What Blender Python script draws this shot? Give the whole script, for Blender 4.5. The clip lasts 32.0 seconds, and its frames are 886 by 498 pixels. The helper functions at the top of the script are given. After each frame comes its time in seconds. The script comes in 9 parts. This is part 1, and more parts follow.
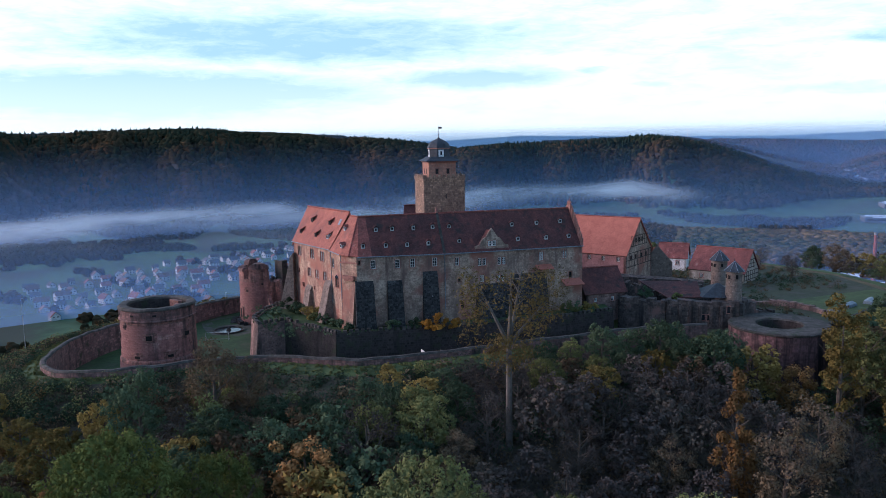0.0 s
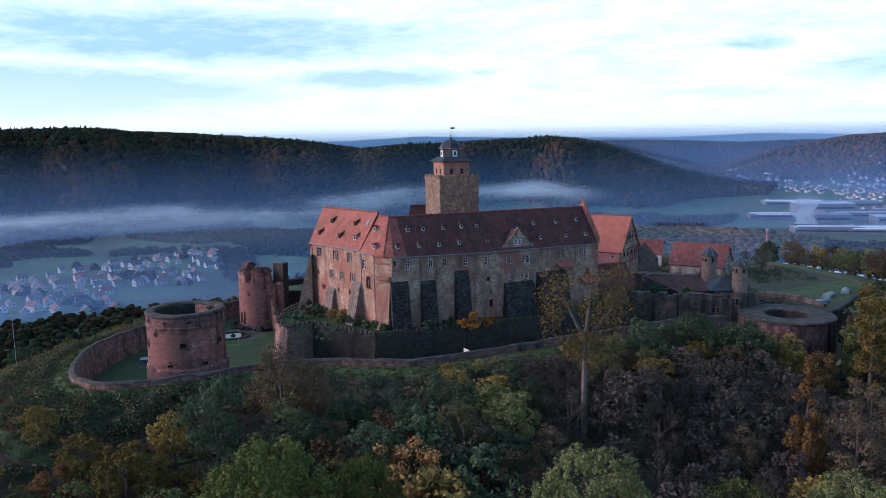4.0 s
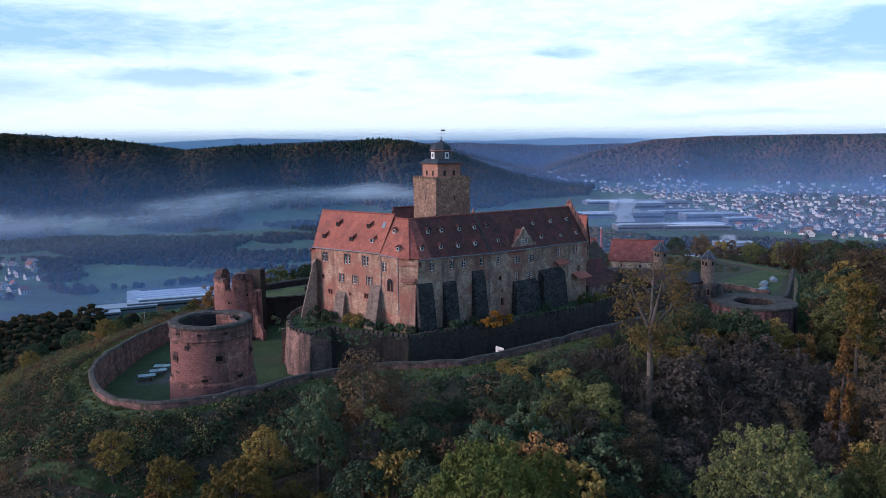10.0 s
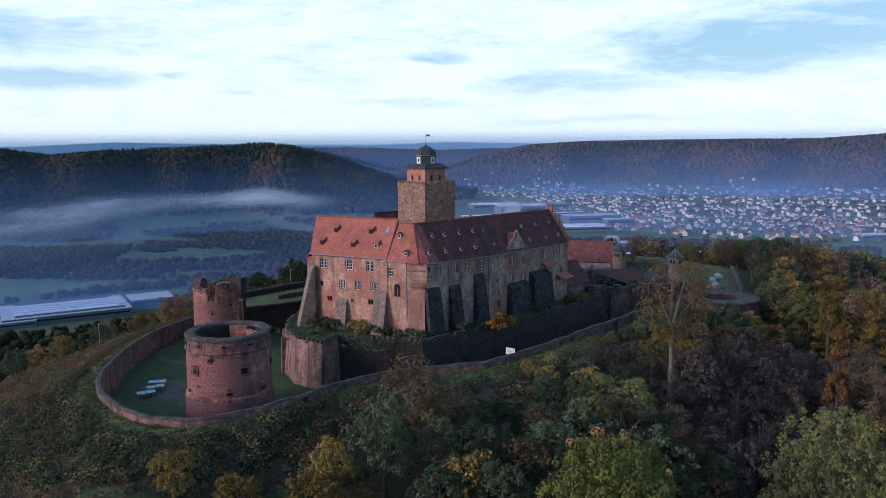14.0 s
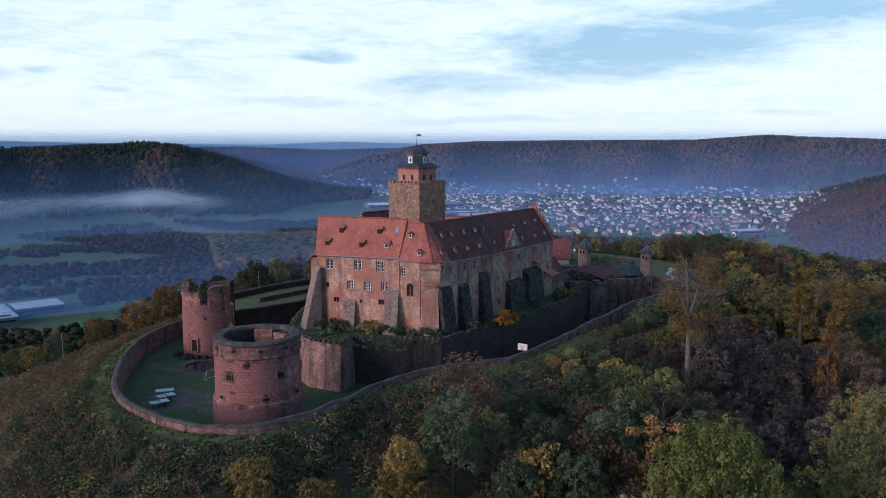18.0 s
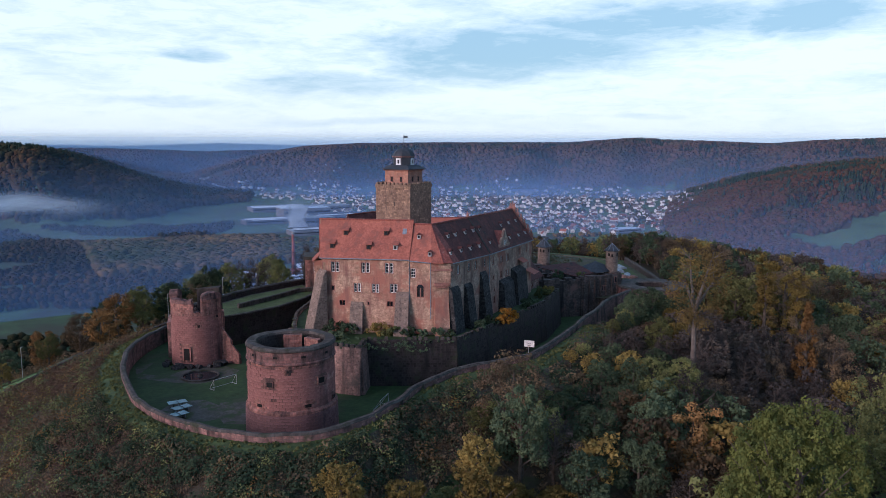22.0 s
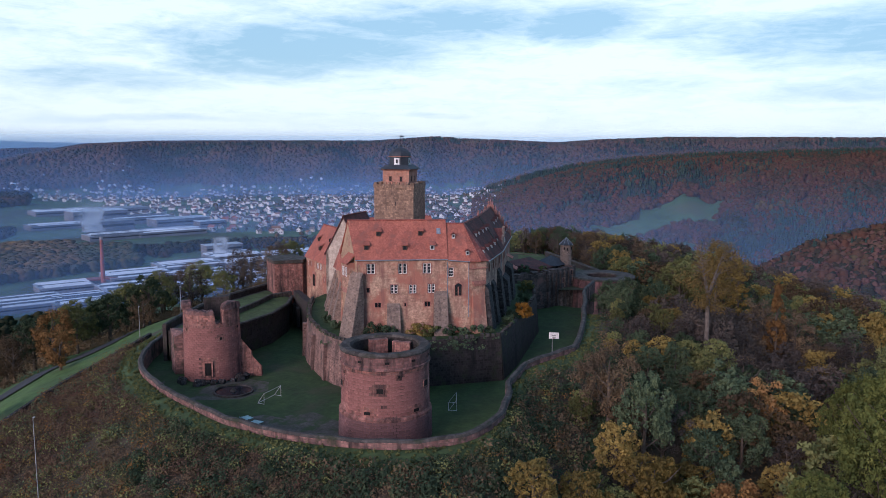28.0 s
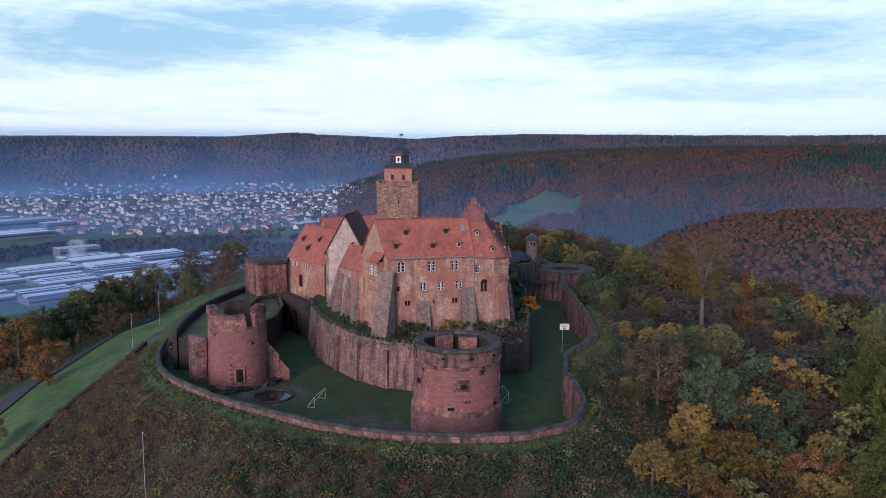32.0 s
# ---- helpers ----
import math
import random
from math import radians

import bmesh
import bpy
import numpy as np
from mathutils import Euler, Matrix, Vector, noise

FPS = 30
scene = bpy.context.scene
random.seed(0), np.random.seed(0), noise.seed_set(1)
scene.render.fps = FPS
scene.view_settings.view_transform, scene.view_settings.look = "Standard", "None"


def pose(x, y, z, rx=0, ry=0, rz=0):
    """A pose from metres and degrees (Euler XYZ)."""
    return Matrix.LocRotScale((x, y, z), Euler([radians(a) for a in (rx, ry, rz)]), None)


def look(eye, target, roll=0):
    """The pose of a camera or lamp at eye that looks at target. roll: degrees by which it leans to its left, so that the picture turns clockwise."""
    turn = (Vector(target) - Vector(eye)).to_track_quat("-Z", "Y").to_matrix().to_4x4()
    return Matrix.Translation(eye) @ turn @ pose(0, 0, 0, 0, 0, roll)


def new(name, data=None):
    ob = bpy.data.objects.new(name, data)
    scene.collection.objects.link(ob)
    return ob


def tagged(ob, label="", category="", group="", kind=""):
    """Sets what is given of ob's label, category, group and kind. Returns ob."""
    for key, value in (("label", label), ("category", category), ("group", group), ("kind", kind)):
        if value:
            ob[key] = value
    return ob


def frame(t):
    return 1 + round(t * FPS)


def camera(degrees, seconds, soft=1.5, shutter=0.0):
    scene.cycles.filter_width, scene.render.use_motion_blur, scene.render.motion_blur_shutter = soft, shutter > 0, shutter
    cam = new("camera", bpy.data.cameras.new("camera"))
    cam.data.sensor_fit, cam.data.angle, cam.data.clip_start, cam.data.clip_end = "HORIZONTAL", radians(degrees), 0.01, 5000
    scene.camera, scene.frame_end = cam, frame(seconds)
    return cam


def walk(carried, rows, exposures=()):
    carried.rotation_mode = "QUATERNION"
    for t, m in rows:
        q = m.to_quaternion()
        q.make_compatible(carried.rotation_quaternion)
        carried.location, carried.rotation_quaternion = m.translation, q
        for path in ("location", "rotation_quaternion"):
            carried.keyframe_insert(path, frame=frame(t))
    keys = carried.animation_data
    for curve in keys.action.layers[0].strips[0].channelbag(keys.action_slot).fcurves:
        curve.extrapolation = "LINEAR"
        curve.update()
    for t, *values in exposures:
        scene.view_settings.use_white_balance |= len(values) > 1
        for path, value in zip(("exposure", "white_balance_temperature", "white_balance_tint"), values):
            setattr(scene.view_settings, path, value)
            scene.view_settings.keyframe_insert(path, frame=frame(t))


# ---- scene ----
cam = camera(58.9, 32.0, soft=0.75)
PATH = [
    (0.0, -0.037, -0.034, 38.659, 81.987, 1.070, -0.192),
    (1.0, -5.849, -0.130, 38.721, 81.959, 0.978, -2.102),
    (2.0, -11.504, -0.069, 38.769, 81.937, 0.985, -3.912),
    (3.0, -17.335, 0.320, 38.804, 81.921, 0.893, -5.920),
    (3.5, -20.170, 0.511, 38.985, 81.915, 0.897, -6.824),
    (5.5, -31.194, 1.759, 38.843, 81.904, 0.711, -10.837),
    (6.0, -33.870, 2.277, 39.012, 81.905, 0.615, -11.940),
    (7.0, -39.228, 3.308, 39.007, 81.908, 0.622, -14.045),
    (8.0, -44.592, 4.502, 39.162, 81.914, 0.529, -16.251),
    (9.0, -49.961, 6.026, 39.312, 81.924, 0.536, -18.356),
    (10.0, -55.334, 7.546, 39.289, 81.937, 0.442, -20.561),
    (11.0, -60.376, 9.400, 39.430, 81.951, 0.349, -22.766),
    (12.0, -65.421, 11.418, 39.401, 82.067, 0.355, -24.972),
    (13.0, -70.301, 13.435, 39.371, 82.184, 0.361, -27.178),
    (14.0, -75.015, 15.618, 39.508, 82.201, 0.367, -29.385),
    (15.0, -79.562, 17.969, 39.478, 82.219, 0.372, -31.493),
    (15.5, -81.753, 19.313, 39.464, 82.227, 0.275, -32.597),
    (17.5, -90.681, 24.689, 39.585, 82.259, 0.085, -36.616),
    (18.0, -92.871, 26.035, 39.576, 82.166, 0.088, -37.521),
    (19.0, -97.250, 29.231, 39.562, 82.179, -0.008, -39.434),
    (20.0, -101.627, 32.431, 39.555, 82.189, -0.003, -41.447),
    (21.0, -105.834, 35.971, 39.556, 82.297, 0.001, -43.763),
    (22.0, -110.038, 39.684, 39.566, 82.300, -0.095, -46.380),
    (23.0, -114.238, 44.074, 39.587, 82.300, -0.192, -48.899),
    (24.0, -118.602, 48.806, 39.619, 82.296, -0.188, -51.320),
    (25.0, -123.129, 54.049, 39.664, 82.286, -0.286, -53.743),
    (25.5, -125.139, 56.926, 39.692, 82.279, -0.284, -55.056),
    (27.5, -133.161, 68.620, 39.672, 82.237, -0.280, -60.013),
    (28.0, -134.994, 71.676, 39.719, 82.223, -0.279, -61.329),
    (29.0, -138.487, 78.130, 39.659, 82.188, -0.377, -63.963),
    (30.0, -141.804, 84.595, 39.785, 82.147, -0.376, -66.600),
    (31.0, -145.112, 91.071, 39.762, 82.097, -0.475, -69.240),
    (32.0, -148.411, 97.559, 39.929, 82.039, -0.475, -71.883),
]
walk(cam, [(r[0], pose(*r[1:])) for r in PATH], [(0.0, 0.36, 5860, 10), (6.0, 0.31, 5860, 10), (12.0, 0.19, 5960, 11), (20.0, 0.05, 6050, 12), (32.0, 0.08, 5960, 12)])

# ---- world and light: overcast dusk, soft glow from the west ----
SUN_AZ, SUN_EL = -86.0, 18.0
world = bpy.data.worlds.new("dusk_sky")
scene.world = world
world.use_nodes = True
wt = world.node_tree
wt.nodes.clear()


def wnode(kind, **inputs):
    n = wt.nodes.new(kind)
    for k, v in inputs.items():
        n.inputs[k.replace("_", " ")].default_value = v
    return n


def sky_tree():
    L = wt.links
    sky = wt.nodes.new("ShaderNodeTexSky")
    sky.sky_type = "NISHITA"
    sky.sun_disc = False
    sky.sun_elevation = radians(SUN_EL)
    sky.sun_rotation = radians(SUN_AZ)
    sky.air_density, sky.dust_density, sky.ozone_density = 1.0, 1.6, 2.0
    tc = wt.nodes.new("ShaderNodeTexCoord")
    sep = wt.nodes.new("ShaderNodeSeparateXYZ")
    L.new(tc.outputs["Generated"], sep.inputs[0])
    # bearing and height over the horizon, in degrees
    def calc(op, p, q=None, r=None):
        k = wt.nodes.new("ShaderNodeMath")
        k.operation = op
        for i, w in enumerate((p, q, r)):
            if isinstance(w, (int, float)):
                k.inputs[i].default_value = w
            elif w is not None:
                L.new(w, k.inputs[i])
        return k.outputs[0]

    bearing = calc("MULTIPLY", calc("ARCTAN2", sep.outputs["X"], sep.outputs["Y"]), 57.296)
    rise = calc("MULTIPLY", calc("ARCSINE", sep.outputs["Z"]), 57.296)
    plan = wt.nodes.new("ShaderNodeCombineXYZ")
    L.new(bearing, plan.inputs[0])
    L.new(rise, plan.inputs[1])

    def ragged(scale, stretch, at, detail, rough):
        mp = wt.nodes.new("ShaderNodeMapping")
        mp.inputs["Scale"].default_value = stretch
        mp.inputs["Location"].default_value = at
        L.new(plan.outputs[0], mp.inputs[0])
        n = wnode("ShaderNodeTexNoise", Scale=scale, Detail=detail, Roughness=rough, Distortion=0.4)
        L.new(mp.outputs[0], n.inputs["Vector"])
        return n

    # streaky noise, drawn out along the horizon
    broad = ragged(0.16, (0.55, 1.7, 1), (3.1, 1.7, 0), 8.0, 0.62)
    streak = ragged(0.8, (0.40, 1.9, 1), (9.2, 4.3, 2), 7.0, 0.66)
    shift = wt.nodes.new("ShaderNodeVectorMath")
    shift.operation = "MULTIPLY_ADD"
    L.new(broad.outputs["Color"], shift.inputs[0])
    shift.inputs[1].default_value = (9.0, 1.6, 0)
    L.new(plan.outputs[0], shift.inputs[2])
    # the cloud banks: bearing, height, half width, half depth (degrees), thickness
    total = None
    for az, el, ha, he, thick in BANKS_WEST + BANKS_EAST:
        mp = wt.nodes.new("ShaderNodeMapping")
        mp.inputs["Scale"].default_value = (1 / ha, 1 / he, 0)
        mp.inputs["Location"].default_value = (-(az + 4.5) / ha, -(el + 0.8) / he, 0)
        L.new(shift.outputs[0], mp.inputs[0])
        ln = wt.nodes.new("ShaderNodeVectorMath")
        ln.operation = "LENGTH"
        L.new(mp.outputs[0], ln.inputs[0])
        fall = wt.nodes.new("ShaderNodeMapRange")
        fall.interpolation_type = "SMOOTHSTEP"
        fall.inputs["From Min"].default_value, fall.inputs["From Max"].default_value = 0.25, 1.5
        fall.inputs["To Min"].default_value, fall.inputs["To Max"].default_value = thick, 0.0
        L.new(ln.outputs["Value"], fall.inputs["Value"])
        total = fall.outputs[0] if total is None else calc("MAXIMUM", total, fall.outputs[0])
    # past the visible banks and high up the cover goes on unevenly
    high = wt.nodes.new("ShaderNodeMapRange")
    high.inputs["From Min"].default_value, high.inputs["From Max"].default_value = 9.0, 16.0
    high.inputs["To Min"].default_value, high.inputs["To Max"].default_value = 0.10, 0.75
    L.new(rise, high.inputs["Value"])
    cover = calc("MAXIMUM", total, high.outputs[0])
    cover = calc("MULTIPLY_ADD", calc("SUBTRACT", broad.outputs["Fac"], 0.5), 0.9, cover)
    cover = calc("MULTIPLY_ADD", calc("SUBTRACT", streak.outputs["Fac"], 0.5), 1.15, cover)
    r1 = wt.nodes.new("ShaderNodeValToRGB")
    e = r1.color_ramp.elements
    e[0].position, e[0].color = 0.04, (1.0, 1.0, 1.0, 1)
    e[1].position, e[1].color = 0.80, (0.0, 0.0, 0.0, 1)
    L.new(cover, r1.inputs[0])
    # bright hazy layer against blue-grey cloud bellies
    mixc = wt.nodes.new("ShaderNodeMix")
    mixc.data_type = "RGBA"
    mixc.inputs["A"].default_value = (0.34, 0.54, 0.685, 1)
    mixc.inputs["B"].default_value = (0.86, 0.965, 1.01, 1)
    L.new(r1.outputs[0], mixc.inputs["Factor"])
    # the brightest band lies just over the horizon
    band = wt.nodes.new("ShaderNodeMapRange")
    band.inputs["From Min"].default_value, band.inputs["From Max"].default_value = 0.005, 0.10
    band.inputs["To Min"].default_value, band.inputs["To Max"].default_value = 0.75, 0.0
    L.new(sep.outputs["Z"], band.inputs["Value"])
    mixh = wt.nodes.new("ShaderNodeMix")
    mixh.data_type = "RGBA"
    mixh.inputs["B"].default_value = (0.84, 0.93, 0.98, 1)
    L.new(band.outputs[0], mixh.inputs["Factor"])
    L.new(mixc.outputs["Result"], mixh.inputs["A"])
    # the unseen upper sky is dimmed and blued to lower the fill light
    over = wt.nodes.new("ShaderNodeMapRange")
    over.interpolation_type = "SMOOTHSTEP"
    over.inputs["From Min"].default_value, over.inputs["From Max"].default_value = 0.17, 0.55
    over.inputs["To Min"].default_value, over.inputs["To Max"].default_value = 1.0, OVERHEAD
    L.new(sep.outputs["Z"], over.inputs["Value"])
    dim = wt.nodes.new("ShaderNodeMix")
    dim.data_type, dim.blend_type = "RGBA", "MULTIPLY"
    dim.inputs["Factor"].default_value = 1.0
    cool = wt.nodes.new("ShaderNodeMix")
    cool.data_type = "RGBA"
    cool.inputs["A"].default_value, cool.inputs["B"].default_value = (0.68, 0.84, 1.55, 1), (1, 1, 1, 1)
    L.new(over.outputs[0], cool.inputs["Factor"])
    tint = wt.nodes.new("ShaderNodeMix")
    tint.data_type, tint.blend_type = "RGBA", "MULTIPLY"
    tint.inputs["Factor"].default_value = 1.0
    L.new(cool.outputs["Result"], tint.inputs["A"])
    L.new(over.outputs[0], tint.inputs["B"])
    L.new(mixh.outputs["Result"], dim.inputs["A"])
    L.new(tint.outputs["Result"], dim.inputs["B"])
    # the sky is dimmer and bluer to the south, away from the light
    south = wt.nodes.new("ShaderNodeMapRange")
    south.interpolation_type = "SMOOTHSTEP"
    south.inputs["From Min"].default_value, south.inputs["From Max"].default_value = -0.95, 0.25
    south.inputs["To Min"].default_value, south.inputs["To Max"].default_value = 0.0, 1.0
    L.new(sep.outputs["Y"], south.inputs["Value"])
    fade = wt.nodes.new("ShaderNodeMix")
    fade.data_type, fade.blend_type = "RGBA", "MULTIPLY"
    fade.inputs["Factor"].default_value = 1.0
    L.new(dim.outputs["Result"], fade.inputs["A"])
    blue = wt.nodes.new("ShaderNodeMix")
    blue.data_type = "RGBA"
    blue.inputs["A"].default_value, blue.inputs["B"].default_value = (0.58, 0.73, 0.89, 1), (1, 1, 1, 1)
    L.new(south.outputs[0], blue.inputs["Factor"])
    L.new(blue.outputs["Result"], fade.inputs["B"])
    a, b = wt.nodes.new("ShaderNodeBackground"), wt.nodes.new("ShaderNodeBackground")
    a.inputs["Strength"].default_value = 0.03
    b.inputs["Strength"].default_value = CLOUD_LIGHT
    L.new(sky.outputs[0], a.inputs["Color"])
    L.new(fade.outputs["Result"], b.inputs["Color"])
    add = wt.nodes.new("ShaderNodeAddShader")
    L.new(a.outputs[0], add.inputs[0])
    L.new(b.outputs[0], add.inputs[1])
    out = wt.nodes.new("ShaderNodeOutputWorld")
    L.new(add.outputs[0], out.inputs["Surface"])


CLOUD_LIGHT, OVERHEAD = 0.92, 0.72
BANKS_WEST = ((-10.2, 7.0, 18.0, 1.9, 0.80), (-19.0, 3.3, 15.0, 1.7, 1.10), (2.5, 4.2, 6.4, 0.8, 0.92), (-22.3, 1.8, 10.0, 0.3, 0.50), (14.8, 3.4, 1.3, 0.3, 0.55), (28.5, 5.8, 2.7, 0.5, 0.65),
              (26.8, 2.7, 5.5, 0.4, 0.55), (4.2, 7.7, 2.7, 0.6, 0.55), (-27.3, 6.5, 4.6, 1.0, 0.40), (-42.0, 5.0, 9.0, 1.8, 0.60), (10.5, 4.6, 1.5, 0.3, 0.45))
BANKS_EAST = ((38.8, 4.0, 7.0, 1.0, 0.66), (44.4, 7.0, 7.0, 1.6, 0.60), (40.3, 1.4, 8.1, 0.3, 0.58), (51.5, 6.6, 11.5, 1.9, 0.92), (48.4, 5.1, 6.5, 1.2, 0.85), (60.8, 8.4, 10.0, 1.5, 0.80), (61.1, 2.0, 2.9, 0.3, 0.50),
              (71.7, 8.2, 4.8, 1.4, 0.82), (89.9, 6.8, 13.8, 2.0, 0.72), (91.2, 3.3, 12.7, 0.8, 0.58), (75.7, 4.0, 6.0, 0.9, 0.42), (110.0, 6.0, 9.0, 2.2, 0.60))
sky_tree()
sun = new("sun", bpy.data.lights.new("sun", "SUN"))
sun.data.energy, sun.data.angle, sun.data.color = 2.7, radians(26), (1.0, 0.75, 0.76)
_s, _e = radians(SUN_AZ), radians(SUN_EL)
sun.matrix_basis = look((math.sin(_s) * math.cos(_e) * 100, math.cos(_s) * math.cos(_e) * 100, math.sin(_e) * 100), (0, 0, 0))

# ---- materials ----
def surface(name, c1, c2, scale=0.6, rough=0.85, bump=0.25, cells=None, stain=None, moss=None, island=0.0, each=0.0, spec=0.25, metal=0.0, grain=None, mottle=1.0):
    """A procedural surface: two tones in large patches, courses of stones or tiles (cells: scale x, y, z, contrast, joint colour),
    run-down stains (colour, amount, height of the streaks), moss patches (colour, amount), and a fine grain."""
    m = bpy.data.materials.new(name)
    m.use_nodes = True
    nt = m.node_tree
    N, L = nt.nodes, nt.links
    bsdf = N["Principled BSDF"]
    tc = N.new("ShaderNodeTexCoord")
    vec = tc.outputs["Object"]

    def noise_fac(sc, lo, hi, detail=6.0, stretch=(1, 1, 1), rgh=0.6):
        mp = N.new("ShaderNodeMapping")
        mp.inputs["Scale"].default_value = stretch
        L.new(vec, mp.inputs[0])
        n = N.new("ShaderNodeTexNoise")
        n.inputs["Scale"].default_value, n.inputs["Detail"].default_value, n.inputs["Roughness"].default_value = sc, detail, rgh
        L.new(mp.outputs[0], n.inputs["Vector"])
        r = N.new("ShaderNodeMapRange")
        r.inputs["From Min"].default_value, r.inputs["From Max"].default_value = lo, hi
        L.new(n.outputs["Fac"], r.inputs["Value"])
        return r.outputs[0]

    def mix(a, b, fac, mode="MIX"):
        x = N.new("ShaderNodeMix")
        x.data_type, x.blend_type = "RGBA", mode
        for sock, v in (("A", a), ("B", b), ("Factor", fac)):
            if isinstance(v, (tuple, list)):
                x.inputs[sock].default_value = (*v, 1) if len(v) == 3 else v
            elif isinstance(v, float):
                x.inputs[sock].default_value = v
            else:
                L.new(v, x.inputs[sock])
        return x.outputs["Result"]

    def value_scale(col, val, lo, hi):
        r = N.new("ShaderNodeMapRange")
        r.inputs["To Min"].default_value, r.inputs["To Max"].default_value = lo, hi
        L.new(val, r.inputs["Value"])
        h = N.new("ShaderNodeHueSaturation")
        L.new(r.outputs[0], h.inputs["Value"])
        L.new(col, h.inputs["Color"])
        return h.outputs[0]

    col = mix(c1, c2, noise_fac(scale, 0.35, 0.65))
    height = noise_fac(scale * 9, 0.2, 0.8, 8.0)
    col = value_scale(col, noise_fac((grain or 3.0), 0.3, 0.7, 5.0), 1 - 0.24 * mottle, 1 + 0.22 * mottle)
    col = value_scale(col, noise_fac((grain or 3.0) * 0.3, 0.35, 0.65, 6.0), 1 - 0.22 * mottle, 1 + 0.18 * mottle)
    if cells:
        sx, sy, sz, contrast, joint = cells
        # laid in level courses: each course has its own row of blocks
        xyz = N.new("ShaderNodeSeparateXYZ")
        L.new(vec, xyz.inputs[0])

        def sums(op, p, q=None):
            k = N.new("ShaderNodeMath")
            k.operation = op
            for i, w in enumerate((p, q)):
                if isinstance(w, float):
                    k.inputs[i].default_value = w
                elif w is not None:
                    L.new(w, k.inputs[i])
            return k.outputs[0]

        zz = sums("MULTIPLY", xyz.outputs["Z"], float(sz))
        cv = N.new("ShaderNodeCombineXYZ")
        L.new(sums("MULTIPLY", xyz.outputs["X"], float(sx)), cv.inputs[0])
        L.new(sums("MULTIPLY", xyz.outputs["Y"], float(sy)), cv.inputs[1])
        L.new(sums("MULTIPLY", sums("FLOOR", zz), 5.3), cv.inputs[2])
        v = N.new("ShaderNodeTexVoronoi")
        v.inputs["Scale"].default_value = 1.0
        L.new(cv.outputs[0], v.inputs["Vector"])
        sp = N.new("ShaderNodeSeparateColor")
        L.new(v.outputs["Color"], sp.inputs[0])
        col = value_scale(col, sp.outputs[0], 1 - contrast, 1 + contrast)
        ve = N.new("ShaderNodeTexVoronoi")
        ve.feature = "DISTANCE_TO_EDGE"
        ve.inputs["Scale"].default_value = 1.0
        L.new(cv.outputs[0], ve.inputs["Vector"])
        bed = sums("MULTIPLY", sums("SUBTRACT", 0.5, sums("ABSOLUTE", sums("SUBTRACT", sums("FRACT", zz), 0.5))), 0.7)
        er = N.new("ShaderNodeMapRange")
        er.inputs["From Min"].default_value, er.inputs["From Max"].default_value = 0.02, 0.12
        L.new(sums("MINIMUM", bed, ve.outputs["Distance"]), er.inputs["Value"])
        if joint:
            inv = N.new("ShaderNodeMapRange")
            inv.inputs["To Min"].default_value, inv.inputs["To Max"].default_value = 0.6, 0.0
            L.new(er.outputs[0], inv.inputs["Value"])
            col = mix(col, joint, inv.outputs[0])
        add = N.new("ShaderNodeMath")
        L.new(height, add.inputs[0])
        L.new(er.outputs[0], add.inputs[1])
        height = add.outputs[0]
    if moss:
        col = mix(col, moss[0], noise_fac(moss[2] if len(moss) > 2 else 0.5, 0.60 - moss[1], 0.72 - moss[1], 8.0))
    if stain:
        col = mix(col, stain[0], noise_fac(0.8, 0.66 - stain[1], 0.86 - stain[1], 8.0, (1, 1, 1 / stain[2])))
    if island:
        g = N.new("ShaderNodeNewGeometry")
        col = value_scale(col, g.outputs["Random Per Island"], 1 - island, 1 + island)
    if each:
        o = N.new("ShaderNodeObjectInfo")
        col = value_scale(col, o.outputs["Random"], 1 - each, 1 + each)
    L.new(col, bsdf.inputs["Base Color"])
    bsdf.inputs["Roughness"].default_value = rough
    bsdf.inputs["Metallic"].default_value = metal
    bsdf.inputs["Specular IOR Level"].default_value = spec
    if bump:
        b = N.new("ShaderNodeBump")
        b.inputs["Strength"].default_value, b.inputs["Distance"].default_value = bump, 0.08
        L.new(height, b.inputs["Height"])
        L.new(b.outputs[0], bsdf.inputs["Normal"])
    return m


